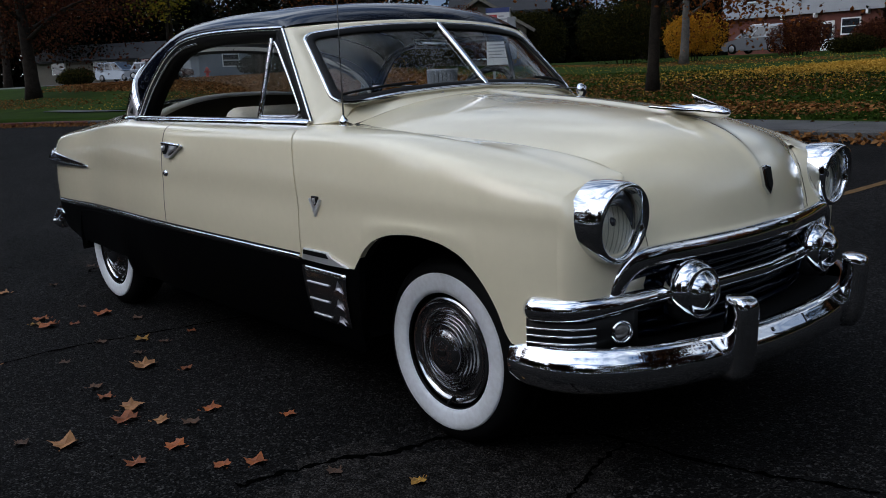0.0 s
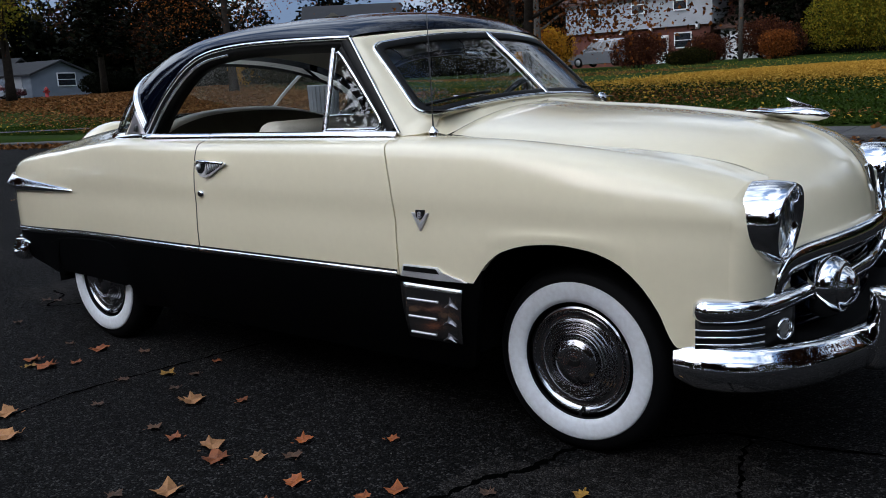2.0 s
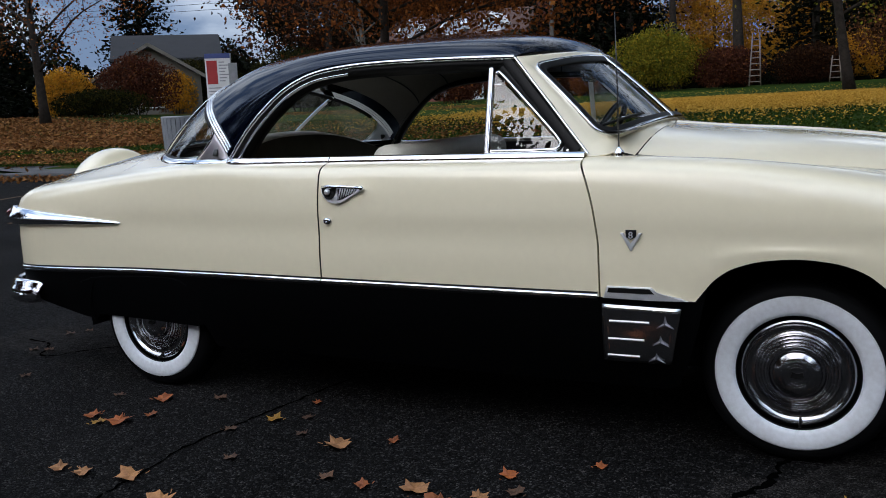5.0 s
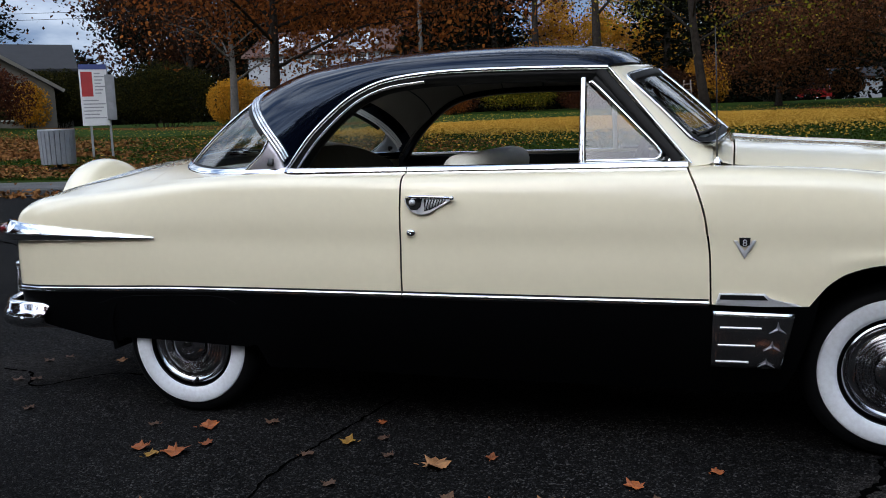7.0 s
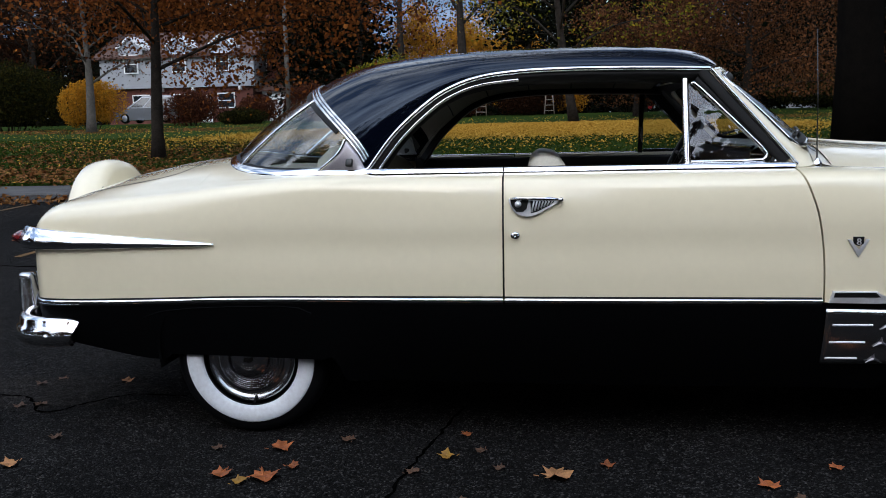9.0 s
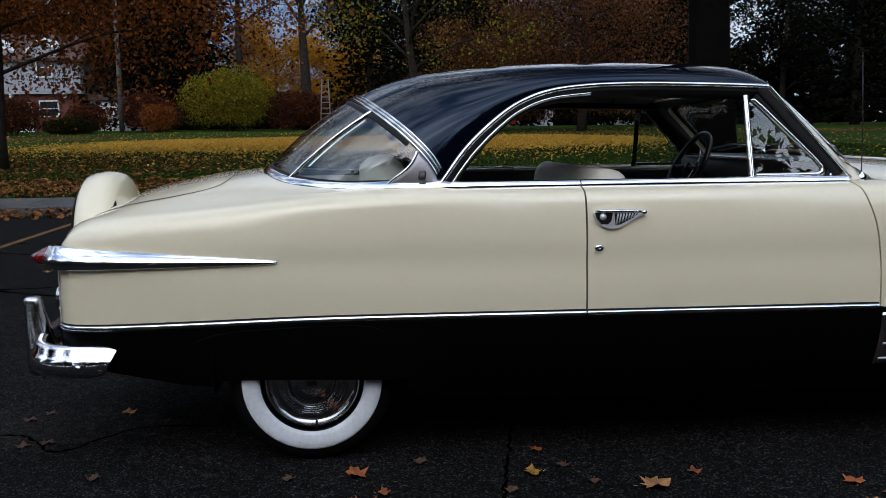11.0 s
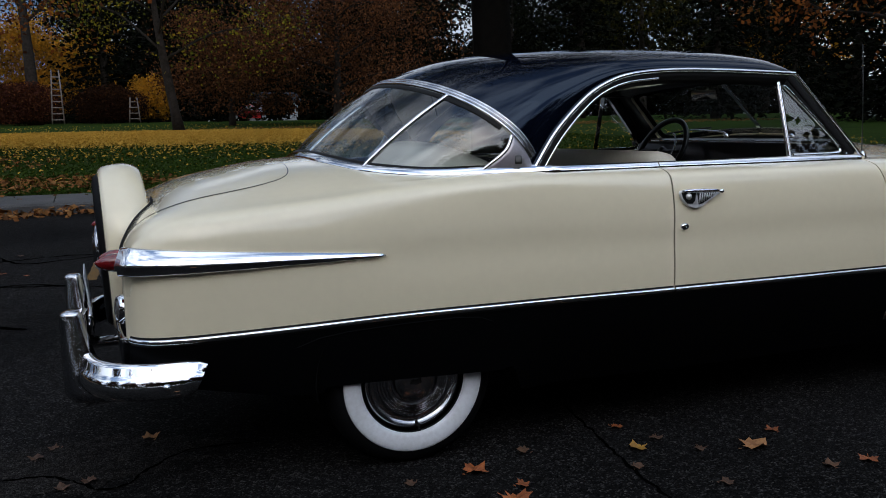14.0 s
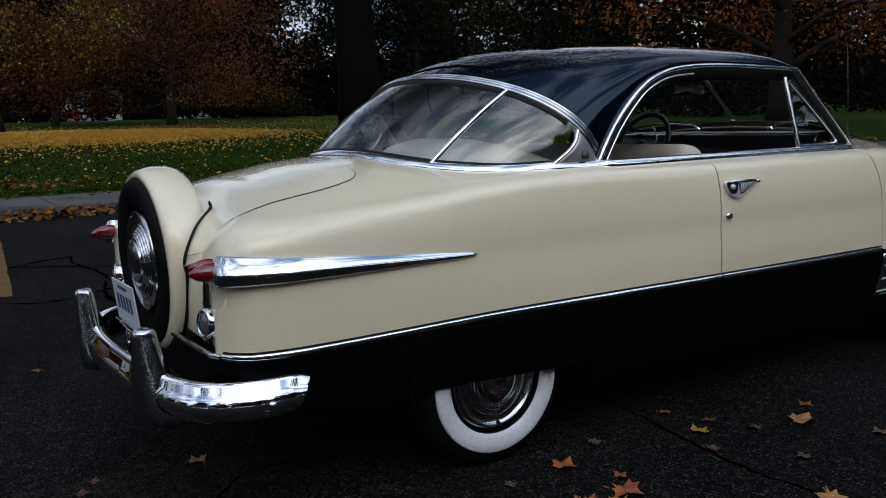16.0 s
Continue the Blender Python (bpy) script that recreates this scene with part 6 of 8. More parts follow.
def tree(at, height, spread, girth, leaves, count, leaf, seed, label, fork=0.3, bark=BARK, lean=0.0, limbs=9, thin=0.0, low=0.0):
    """A tapered trunk, forking limbs and twigs, and a crown of leaf clumps on them; thin: share of bare twigs."""
    rng = np.random.default_rng(seed)
    root = thing("tree", label, "tree", at=at)
    bm = bmesh.new()
    top = height * 0.80
    pts = [Vector((lean * f * height + 0.06 * height * 0.12 * math.sin(f * 5 + seed), 0.05 * height * 0.12 * math.cos(f * 4 + seed), f * top)) for f in steps(0, 1, 10)]
    tube(bm, pts, girth / 2, 10, [1.35, 1.0] + [lerp(0.95, 0.16, f) for f in steps(0, 1, 8)])
    tips = []
    for k in range(limbs):
        f = lerp(fork, 0.95, (k + 0.5 * rng.random()) / limbs)
        base = pts[min(int(f * 10), 9)].lerp(pts[min(int(f * 10) + 1, 10)], f * 10 % 1)
        an = k * 2.4 + rng.uniform(-0.4, 0.4)
        reach = spread * lerp(1.0, 0.45, (f - fork) / (1 - fork)) * rng.uniform(0.75, 1.1)
        rise = height * lerp(0.24, 0.16, f) * rng.uniform(0.6, 1.2) - low * reach * 0.4
        end = base + Vector((math.cos(an) * reach, math.sin(an) * reach, rise))
        mid_p = base.lerp(end, 0.5) + Vector((0, 0, rise * 0.18 + 0.1))
        r0 = girth * lerp(0.20, 0.09, f)
        limb = spline([base, mid_p, end], 7)
        tube(bm, limb, r0, 6, [lerp(1, 0.18, i / 6) for i in range(7)])
        for j in range(6):
            g = lerp(0.3, 1.0, j / 5)
            p = limb[min(int(g * 6), 6)]
            d = Vector((math.cos(an + rng.uniform(-1.3, 1.3)), math.sin(an + rng.uniform(-1.3, 1.3)), rng.uniform(-0.15 - low, 0.8))).normalized()
            q = p + d * spread * rng.uniform(0.22, 0.45)
            tube(bm, [p, p.lerp(q, 0.5) + Vector((0, 0, 0.06)), q], r0 * 0.28, 4, [1, 0.6, 0.2])
            tips.append((p.lerp(q, 0.45), spread * 0.15))
            tips.append((q, spread * 0.17))
            for _ in range(2):
                e = q + Vector(rng.normal(size=3)) * spread * 0.15
                tube(bm, [p.lerp(q, 0.6), e], r0 * 0.12, 3, [1, 0.3])
                tips.append((e, spread * 0.12))
    part("trunk", bm, bark, root)
    leafy = [t for t in tips if rng.random() >= thin]
    pick = rng.integers(0, len(leafy), count)
    cen = np.array([leafy[i][0] for i in pick]) + rng.normal(size=(count, 3)) * np.array([leafy[i][1] for i in pick])[:, None] * np.array([1, 1, 0.75])
    cen = cen[cen[:, 2] > height * 0.10]
    me = leaf_mesh("crown", cen, leaf, rng)
    me.materials.append(leaves)
    cr = new("crown", me)
    cr.parent = root
    return root


def conifer(at, height, spread, seed, label="tall dark green conifer with drooping boughs", clear=0.06):
    rng = np.random.default_rng(seed)
    root = thing("conifer", label, "tree", at=at)
    bm = bmesh.new()
    tube(bm, [(0, 0, f * height) for f in steps(0, 1, 8)], height * 0.016, 8, [1.2] + [lerp(1, 0.1, f) for f in steps(0, 1, 7)])
    cen = []
    z, k = height * clear, 0
    while z < height * 0.98:
        r = spread * (1 - z / height) ** 0.8
        for j in range(7):
            an = k * 0.9 + j * 2 * math.pi / 7 + rng.uniform(-0.25, 0.25)
            ln = r * rng.uniform(0.7, 1.15)
            tip = Vector((math.cos(an) * ln, math.sin(an) * ln, z - 0.22 * ln))
            tube(bm, [(0, 0, z), Vector((0, 0, z)).lerp(tip, 0.5) + Vector((0, 0, 0.05 * ln)), tip], 0.035, 3, [1, 0.7, 0.2])
            for _ in range(40):
                g = rng.random() ** 0.7
                cen.append([tip.x * g + rng.normal() * 0.16 * r, tip.y * g + rng.normal() * 0.16 * r, lerp(z, tip.z, g) + rng.normal() * 0.14])
        z += height * 0.042
        k += 1
    part("trunk", bm, BARK, root)
    me = leaf_mesh("crown", cen, 0.19, rng, flat=0.5)
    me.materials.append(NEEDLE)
    cr = new("crown", me)
    cr.parent = root
    return root


def bush(at, size, leaves, count, leaf, seed, label, lumps=9):
    """A rounded shrub: stems, and an uneven crown of leaves."""
    rng = np.random.default_rng(seed)
    root = thing("bush", label, "bush", at=at)
    w, d, h = size
    bm = bmesh.new()
    cen = []
    per = count // lumps
    for k in range(lumps):
        an, rr = k * 2.4, math.sqrt((k + 0.5) / lumps) * 0.62
        c = np.array([math.cos(an) * w / 2 * rr, math.sin(an) * d / 2 * rr, h * lerp(0.62, 0.36, rr) * rng.uniform(0.85, 1.15)])
        tube(bm, [(c[0] * 0.3, c[1] * 0.3, -0.1), (c[0] * 0.7, c[1] * 0.7, c[2] * 0.6), tuple(c)], 0.03, 4, [1, 0.8, 0.4])
        v = rng.normal(size=(per, 3))
        v /= np.linalg.norm(v, axis=1)[:, None]
        v *= rng.uniform(0.45, 1.08, per)[:, None] ** 0.5
        cen.append(c + v * np.array([w * 0.27, d * 0.27, h * 0.40]))
    cen = np.concatenate(cen)
    cen = cen[cen[:, 2] > 0.02]
    tagged(part("stem", bm, BARK, root), kind="stuff")
    me = leaf_mesh("foliage", cen, leaf, rng)
    me.materials.append(leaves)
    fo = new("foliage", me)
    fo.parent = root
    return root


def on_lawn(x, y, dz=0.0):
    return (x, y, lawn_z(x, y) + dz)


tree(on_lawn(-7.9, 16.2, -0.05), 8.6, 4.9, 0.29, RUST, 46000, 0.055, 11, "young maple with thin rust-brown leaves on the lawn", fork=0.31, limbs=15, thin=0.08)
tree(on_lawn(-21.9, 39.4, -0.05), 9.5, 4.2, 0.46, BROWN, 5000, 0.07, 12, "slender pale-barked tree with few brown leaves", fork=0.32, bark=BARK_PALE, thin=0.45)
tree(on_lawn(-43.8, 12.6, -0.05), 11.5, 6.5, 0.7, WINE, 26000, 0.085, 13, "dark wine-red tree with a broad crown on the lawn", fork=0.30, limbs=12)
tree(on_lawn(-31.0, 25.4, -0.05), 12.0, 5.6, 0.42, RUST, 9000, 0.055, 14, "large half-bare tree with brown leaves", fork=0.22, limbs=13, thin=0.55)
tree(on_lawn(2.8, 37.2, -0.05), 12.5, 5.4, 0.42, LIME, 6500, 0.075, 15, "leaning lawn tree with thin yellow-green leaves", fork=0.30, limbs=12, lean=-0.09, thin=0.68)
tree(on_lawn(7.85, 14.85, -0.05), 24.0, 10.5, 0.92, OLIVE, 52000, 0.105, 16, "massive old tree with a dark trunk on the lawn", fork=0.34, limbs=22, bark=BARK_SHADED)
tree(on_lawn(32.3, 21.2, -0.05), 12.0, 6.5, 1.1, RUST, 7000, 0.12, 17, "broad forked tree with sparse rust leaves", fork=0.20, limbs=11, thin=0.35)
tree(on_lawn(12.5, 45.5, -0.05), 9.5, 6.2, 0.5, TAWNY, 26000, 0.08, 18, "broad brown-leaved tree with drooping twigs", fork=0.14, limbs=13, low=0.35)
tree(on_lawn(6.8, 47.5, -0.05), 6.6, 3.8, 0.35, TAWNY, 12000, 0.08, 19, "low rounded brown-leaved tree", fork=0.10, limbs=10, low=0.3)
tree(on_lawn(-4.0, 57.0, -0.05), 17.0, 6.0, 0.75, OLIVE, 6000, 0.09, 20, "tall old tree with a dark bare trunk", fork=0.45, limbs=10, thin=0.5)
tree(on_lawn(-8.9, 62.0, -0.05), 18.0, 5.0, 0.65, RUST, 5000, 0.08, 21, "tall reddish-barked tree behind the shrubs", fork=0.5, limbs=9, thin=0.3, bark=BARK)
tree(on_lawn(-12.2, 63.0, -0.05), 19.0, 5.0, 0.7, RUST, 6000, 0.08, 22, "tall rust-leaved tree behind the shrubs", fork=0.42, limbs=10, thin=0.2)
tree(on_lawn(-7.4, 71.0, -0.05), 9.5, 4.0, 0.4, GOLD, 16000, 0.10, 23, "golden yellow autumn tree behind the shrubs", fork=0.16, limbs=10)
tree(on_lawn(-3.0, 76.0, -0.05), 8.0, 4.0, 0.4, GOLD, 14000, 0.10, 24, "golden yellow autumn tree behind the shrubs", fork=0.16, limbs=10)
bush(on_lawn(-9.0, 55.5, -0.05), (6.6, 4.5, 4.3), LIME, 18900, 0.068, 31, "large yellow-green shrub at the edge of the lawn", 12)
bush(on_lawn(-14.0, 54.5, -0.05), (4.2, 3.2, 2.7), WINE, 10500, 0.0612, 32, "rounded russet shrub beside the pole")
bush(on_lawn(-13.0, 52.8, -0.05), (2.2, 2.0, 1.9), RUST, 5460, 0.0544, 33, "small russet shrub on the lawn")
bush(on_lawn(-4.6, 56.0, -0.05), (4.6, 3.0, 3.0), WINE, 10500, 0.068, 34, "dark reddish shrub behind the ladder")
bush(on_lawn(-30.2, 45.5, -0.05), (8.2, 4.5, 4.3), OLIVE, 27300, 0.0612, 35, "dense dark green shrub by the lawn", 12)
bush(on_lawn(-35.5, 42.0, -0.05), (5.4, 3.4, 3.8), OLIVE, 18900, 0.0612, 36, "dense dark green shrub by the lawn")
bush(on_lawn(-24.6, 44.6, -0.05), (3.9, 3.0, 3.0), GOLD, 12600, 0.0578, 37, "bright golden yellow shrub on the lawn", 10)
bush(on_lawn(-35.6, 39.6, -0.05), (2.6, 2.2, 2.9), GOLD, 7350, 0.0578, 38, "golden yellow shrub before the tan house")
bush(on_lawn(-20.9, 50.4, -0.05), (4.4, 2.6, 2.3), WINE, 12600, 0.0578, 39, "spreading wine-red shrub before the house", 11)
bush(on_lawn(-16.9, 51.6, -0.05), (2.8, 2.2, 1.9), WINE, 7560, 0.0578, 40, "wine-red shrub before the house")
bush(on_lawn(-17.6, 50.2, -0.05), (3.2, 1.8, 1.1), OLIVE, 6300, 0.0544, 41, "low dark green shrub before the house")
bush(on_lawn(0.4, 58.0, -0.05), (5.0, 3.0, 2.6), BROWN, 10500, 0.068, 42, "dull brown shrub behind the lawn")
bush(on_lawn(3.2, 60.0, -0.05), (3.0, 2.4, 3.4), GOLD, 7560, 0.068, 43, "golden yellow shrub behind the lawn")
bush(on_lawn(7.4, 58.0, -0.05), (3.0, 2.4, 3.0), NEEDLE, 7000, 0.08, 50, "rounded blackish green shrub under the brown trees")
bush(on_lawn(12.4, 62.0, -0.05), (2.4, 2.0, 2.2), NEEDLE, 5000, 0.08, 51, "rounded blackish green shrub under the brown trees")
bush(on_lawn(17.6, 60.0, -0.05), (2.2, 2.0, 1.9), NEEDLE, 5000, 0.08, 52, "rounded blackish green shrub under the brown trees")
bush(on_lawn(20.0, 55.0, -0.05), (9.0, 4.0, 2.6), OLIVE, 12600, 0.0816, 44, "dark shrub row at the far edge")
bush(on_lawn(-49.6, 30.2, -0.05), (6.0, 2.6, 1.5), NEEDLE, 9000, 0.068, 45, "low dark green hedge under the conifer")
bush(on_lawn(-62.0, 21.5, -0.05), (5.0, 2.0, 1.3), OLIVE, 7000, 0.068, 49, "clipped dark green street hedge")
tree(on_lawn(-40.4, 18.85, -0.05), 12.5, 3.9, 0.44, LIME, 7000, 0.075, 25, "upright tree with thin yellow-green leaves by the street", fork=0.24, limbs=13, thin=0.55)
bush(on_lawn(-33.0, 33.4, -0.05), (5.2, 3.2, 3.4), WINE, 10500, 0.068, 46, "rounded dark russet shrub before the tan house")
bush(on_lawn(-35.5, 30.8, -0.05), (3.4, 2.6, 2.6), GOLD, 7000, 0.06, 47, "golden yellow shrub beside the tan house")
bush(on_lawn(-32.6, 30.2, -0.05), (6.5, 2.4, 1.5), OLIVE, 9000, 0.06, 48, "low dark green hedge before the tan house")

# tall trees that close the view behind the houses and lawn
rng_b = random.Random(5)
KINDS = ((BROWN, "distant rust-brown autumn tree"), (NEEDLE, "distant blackish green tree"), (BROWN, "distant dull brown tree"), (OLIVE, "distant dark green tree"), (GOLD, "distant golden autumn tree"))
for k in range(26):
    az = radians(lerp(38, 166, (k + 0.5) / 26) + rng_b.uniform(-1.5, 1.5))
    dist = rng_b.uniform(82, 108)
    if any(a < math.degrees(az) < b for a, b in ((126, 140), (148.5, 154.5), (91.5, 99.5), (60.5, 62.5), (40, 44.5))):
        continue
    x, y = 1.0 + dist * math.cos(az), -4 + dist * math.sin(az)
    mat_k, lab = KINDS[(k * 7 + 2) % 5 if k % 6 else 1]
    if mat_k is BROWN and 58 < math.degrees(az) < 92:
        mat_k, lab = KINDS[1]
    if mat_k is GOLD and math.degrees(az) > 104:
        mat_k, lab = KINDS[2]
    tree(on_lawn(x, y, -0.1), rng_b.uniform(16, 24), rng_b.uniform(5.5, 8.0), 0.7, mat_k, 16000, 0.17, 200 + k, lab, fork=0.16, limbs=11)
for k, (x, y, h, sp) in enumerate(((0.5, 63, 18, 4.6), (4.8, 66, 16, 4.2), (9.5, 68, 19, 4.6), (17, 62, 20, 4.5), (24, 60, 17, 4.2), (32.5, 52, 19, 3.6), (-15.5, 72, 19, 4.6), (-34, 64, 16, 4.0), (-48, 50, 17, 4.2), (-52, 38, 15, 4.0), (38, 44, 18, 4.5), (48, 30, 17, 4.2), (44, 38, 17, 4.4), (40, 31, 15, 4.0), (52, 38, 18, 4.6), (-12.5, 66, 19, 4.6), (-14.2, 61.5, 17, 4.4), (-17.5, 63, 18, 4.6), (-47.0, 28.2, 13, 3.4), (60, 30, 17, 4.6), (60, 60, 18, 4.6), (68, 36, 18, 5.0), (64, 21, 16, 4.6), (52, 24, 14, 4.0))):
    conifer(on_lawn(x, y, -0.1), h, sp, 300 + k, clear=0.24 if -48 < x < -46 else 0.06)
# trees at the camera's back, seen mirrored in glass and chrome
for k, (x, y, h, sp) in enumerate(((6.5, -19, 13, 4.2), (-4, -30, 15, 5.5), (-14, -27, 18, 6.0), (19, -25, 13, 5.0), (-24, -18, 17, 6.0), (4, -38, 16, 6.5), (23, 2, 17, 6.0), (-10, -40, 18, 7.0), (15, -38, 15, 6.5), (27, -13, 18, 6.5), (-32, -32, 18, 7.0), (33, -4, 19, 6.5), (-30, -5, 16, 6.0), (-20, -42, 18, 7.0), (30, -30, 17, 7.0), (-42, -22, 17, 7.0), (36, 6, 18, 6.5))):
    tree((x, y, lot_z(y) - 0.05), h, sp, 0.6, OLIVE if k % 2 else BROWN, 15000, 0.19, 400 + k, "parking lot tree with dark leaves", fork=0.16, limbs=14, thin=0.1, low=0.2)


# far woods that close the horizon
rng_w = np.random.default_rng(55)
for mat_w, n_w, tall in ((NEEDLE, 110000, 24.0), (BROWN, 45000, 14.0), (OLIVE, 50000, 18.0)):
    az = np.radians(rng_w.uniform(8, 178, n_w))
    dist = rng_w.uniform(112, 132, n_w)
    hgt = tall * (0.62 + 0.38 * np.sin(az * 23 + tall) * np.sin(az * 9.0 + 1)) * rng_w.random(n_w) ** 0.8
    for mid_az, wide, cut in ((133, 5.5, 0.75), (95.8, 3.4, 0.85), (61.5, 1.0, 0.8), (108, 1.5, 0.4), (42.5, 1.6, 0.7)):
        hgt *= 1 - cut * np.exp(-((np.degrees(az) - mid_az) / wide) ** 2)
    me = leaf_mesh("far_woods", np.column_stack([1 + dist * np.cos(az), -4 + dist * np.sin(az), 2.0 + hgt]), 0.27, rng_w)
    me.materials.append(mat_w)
    tagged(new("far_woods", me), "dark autumn woods on the horizon", "woods", kind="stuff")

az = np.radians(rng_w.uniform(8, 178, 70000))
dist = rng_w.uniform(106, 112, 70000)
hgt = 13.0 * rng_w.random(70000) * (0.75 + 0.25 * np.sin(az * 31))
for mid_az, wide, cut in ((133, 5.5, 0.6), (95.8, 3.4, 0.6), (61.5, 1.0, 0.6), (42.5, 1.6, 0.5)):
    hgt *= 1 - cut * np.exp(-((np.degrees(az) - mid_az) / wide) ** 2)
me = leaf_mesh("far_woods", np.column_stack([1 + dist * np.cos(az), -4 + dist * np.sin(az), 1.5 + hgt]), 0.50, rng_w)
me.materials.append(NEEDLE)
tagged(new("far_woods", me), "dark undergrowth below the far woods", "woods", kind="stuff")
# unseen woods behind the camera, added to block the low sky from reflections
az = np.radians(rng_w.uniform(178, 368, 26000))
dist = rng_w.uniform(62, 84, 26000)
hgt = 15.0 * (0.7 + 0.3 * np.sin(az * 19) * np.sin(az * 7.0 + 2)) * rng_w.random(26000) ** 0.8
me = leaf_mesh("far_woods", np.column_stack([1 + dist * np.cos(az), -4 + dist * np.sin(az), hgt]), 0.62, rng_w)
me.materials.append(OLIVE)
tagged(new("far_woods", me), "dark autumn woods on the horizon", "woods", kind="stuff")

# fallen leaves and grass on the lawn
rng_l = np.random.default_rng(77)


def scatter(name, xy, size, mat, label, lift=0.02, flat=0.75, ground=lawn_z):
    cen = np.array([[x, y, ground(x, y) + lift * (0.4 + rng_l.random())] for x, y in xy])
    me = leaf_mesh(name, cen, size, rng_l, flat=flat)
    me.materials.append(mat)
    return tagged(new(name, me), label, "leaves", kind="stuff")


def blob(n, cx, cy, rx, ry, edge=1.0):
    a, r = rng_l.uniform(0, 2 * math.pi, n), np.sqrt(rng_l.random(n)) * (1 + 0.12 * rng_l.normal(size=n) * edge)
    return [(cx + rx * q * math.cos(p), cy + ry * q * math.sin(p)) for p, q in zip(a, r)]


scatter("yellow_leaf_carpet", blob(140000, 0.5, 31.0, 10.0, 5.8) + blob(22000, 0.0, 27.5, 11, 5.0) + blob(6000, -1, 25, 13, 8.0), 0.036, CARPET, "dense carpet of fallen yellow leaves on grass", 0.06, 0.5)
xy = [(x, y) for x, y in zip(rng_l.uniform(-30, 22, 9000), WALK_Y + 42 * rng_l.random(9000) ** 1.3) if y > WALK_Y + 0.1]
scatter("scattered_leaves", xy, 0.036, CARPET, "yellow leaves scattered over the grass", 0.03)
xy = blob(14000, -10, 11.0, 10.0, 2.0) + blob(3500, -8, 16.5, 6, 4) + blob(1800, -14, 24, 12, 4) + blob(5500, -26, 15.5, 10, 3.4) + blob(3600, -24, 40, 13, 3.4) + blob(4500, -32, 26, 12, 5) + blob(1200, -40, 11, 10, 1.5) + blob(3000, 22, 40, 20, 3)
scatter("brown_leaf_litter", [(x, y) for x, y in xy if y > WALK_Y + 0.05], 0.048, LITTER, "rust-brown leaf litter under the trees", 0.03)
xy = [(x, y) for x, y in blob(30000, -37, 21.5, 19, 6.5) + blob(9000, -22, 17, 8, 2.6) if y > 14.6]
scatter("brown_leaf_litter", xy, 0.075, LITTER, "thick rust-brown leaf litter on the far lawn", 0.04, 0.6)
xy = [(x, WALK_Y + 0.03 + 20 * u ** 1.9) for x, u in zip(rng_l.uniform(-26, 16, 90000), rng_l.random(90000))]
cen = np.array([[x, y, lawn_z(x, y) + 0.02] for x, y in xy])
me = leaf_mesh("grass", cen, 0.034, rng_l, flat=0.0)
me.materials.append(BLADES)
tagged(new("grass", me), "short green lawn grass", "grass", kind="stuff")
# leaves blown into the gutter and onto the walk
xy = [(x, KERB_Y + kerb_bend(x) - abs(rng_l.normal()) * 0.20 - 0.02) for x in rng_l.uniform(-40, 12, 6500)]
scatter("gutter_leaves", xy, 0.045, LITTER, "brown leaves heaped along the kerb", 0.03, 0.5, lambda x, y: lot_z(y) + 0.09 * rng_l.random() * max(0.0, 1 - (KERB_Y + kerb_bend(x) - y) / 0.22))
xy = [(x, KERB_Y + 0.15 + 1.1 * rng_l.random() ** 0.4) for x in rng_l.uniform(-14, 10, 110)]
scatter("walk_leaves", xy, 0.05, LITTER, "a few brown leaves on the walk", 0.012, 0.8, lambda x, y: lot_z(KERB_Y) + 0.14 + 0.03 * (y - KERB_Y))


# ---- houses ----
SIDING = node_mat("white_siding", (0.31, 0.32, 0.34), 0.6, amount=0.15, scale=1, fine=20)
BRICK = node_mat("red_brick", (0.13, 0.042, 0.030), 0.9, amount=0.4, scale=3, fine=40, bump=0.3)
ROOF_B = node_mat("brown_shingles", (0.095, 0.050, 0.038), 0.95, amount=0.4, scale=2, fine=30, bump=0.4)
ROOF_G = node_mat("dark_grey_shingles", (0.018, 0.019, 0.022), 0.95, amount=0.4, scale=2, fine=30, bump=0.4)
TAN = node_mat("tan_siding", (0.115, 0.105, 0.085), 0.8, amount=0.2, scale=1, fine=20)
SLATE = node_mat("blue_grey_siding", (0.14, 0.165, 0.20), 0.7, amount=0.2, scale=1, fine=20)
PAINT = node_mat("white_paint", (0.72, 0.72, 0.72), 0.5, amount=0.1)
DARK_PANE = node_mat("dark_window_pane", (0.02, 0.024, 0.03), 0.06, amount=0.3, spec=0.8)


def box_part(name, lo, hi, mat, parent, label="", bevel=0.0):
    bm = bmesh.new()
    block(bm, tuple(b - a for a, b in zip(lo, hi)), Matrix.Translation([(a + b) / 2 for a, b in zip(lo, hi)]), bevel)
    return part(name, bm, mat, parent, label, smooth=False)


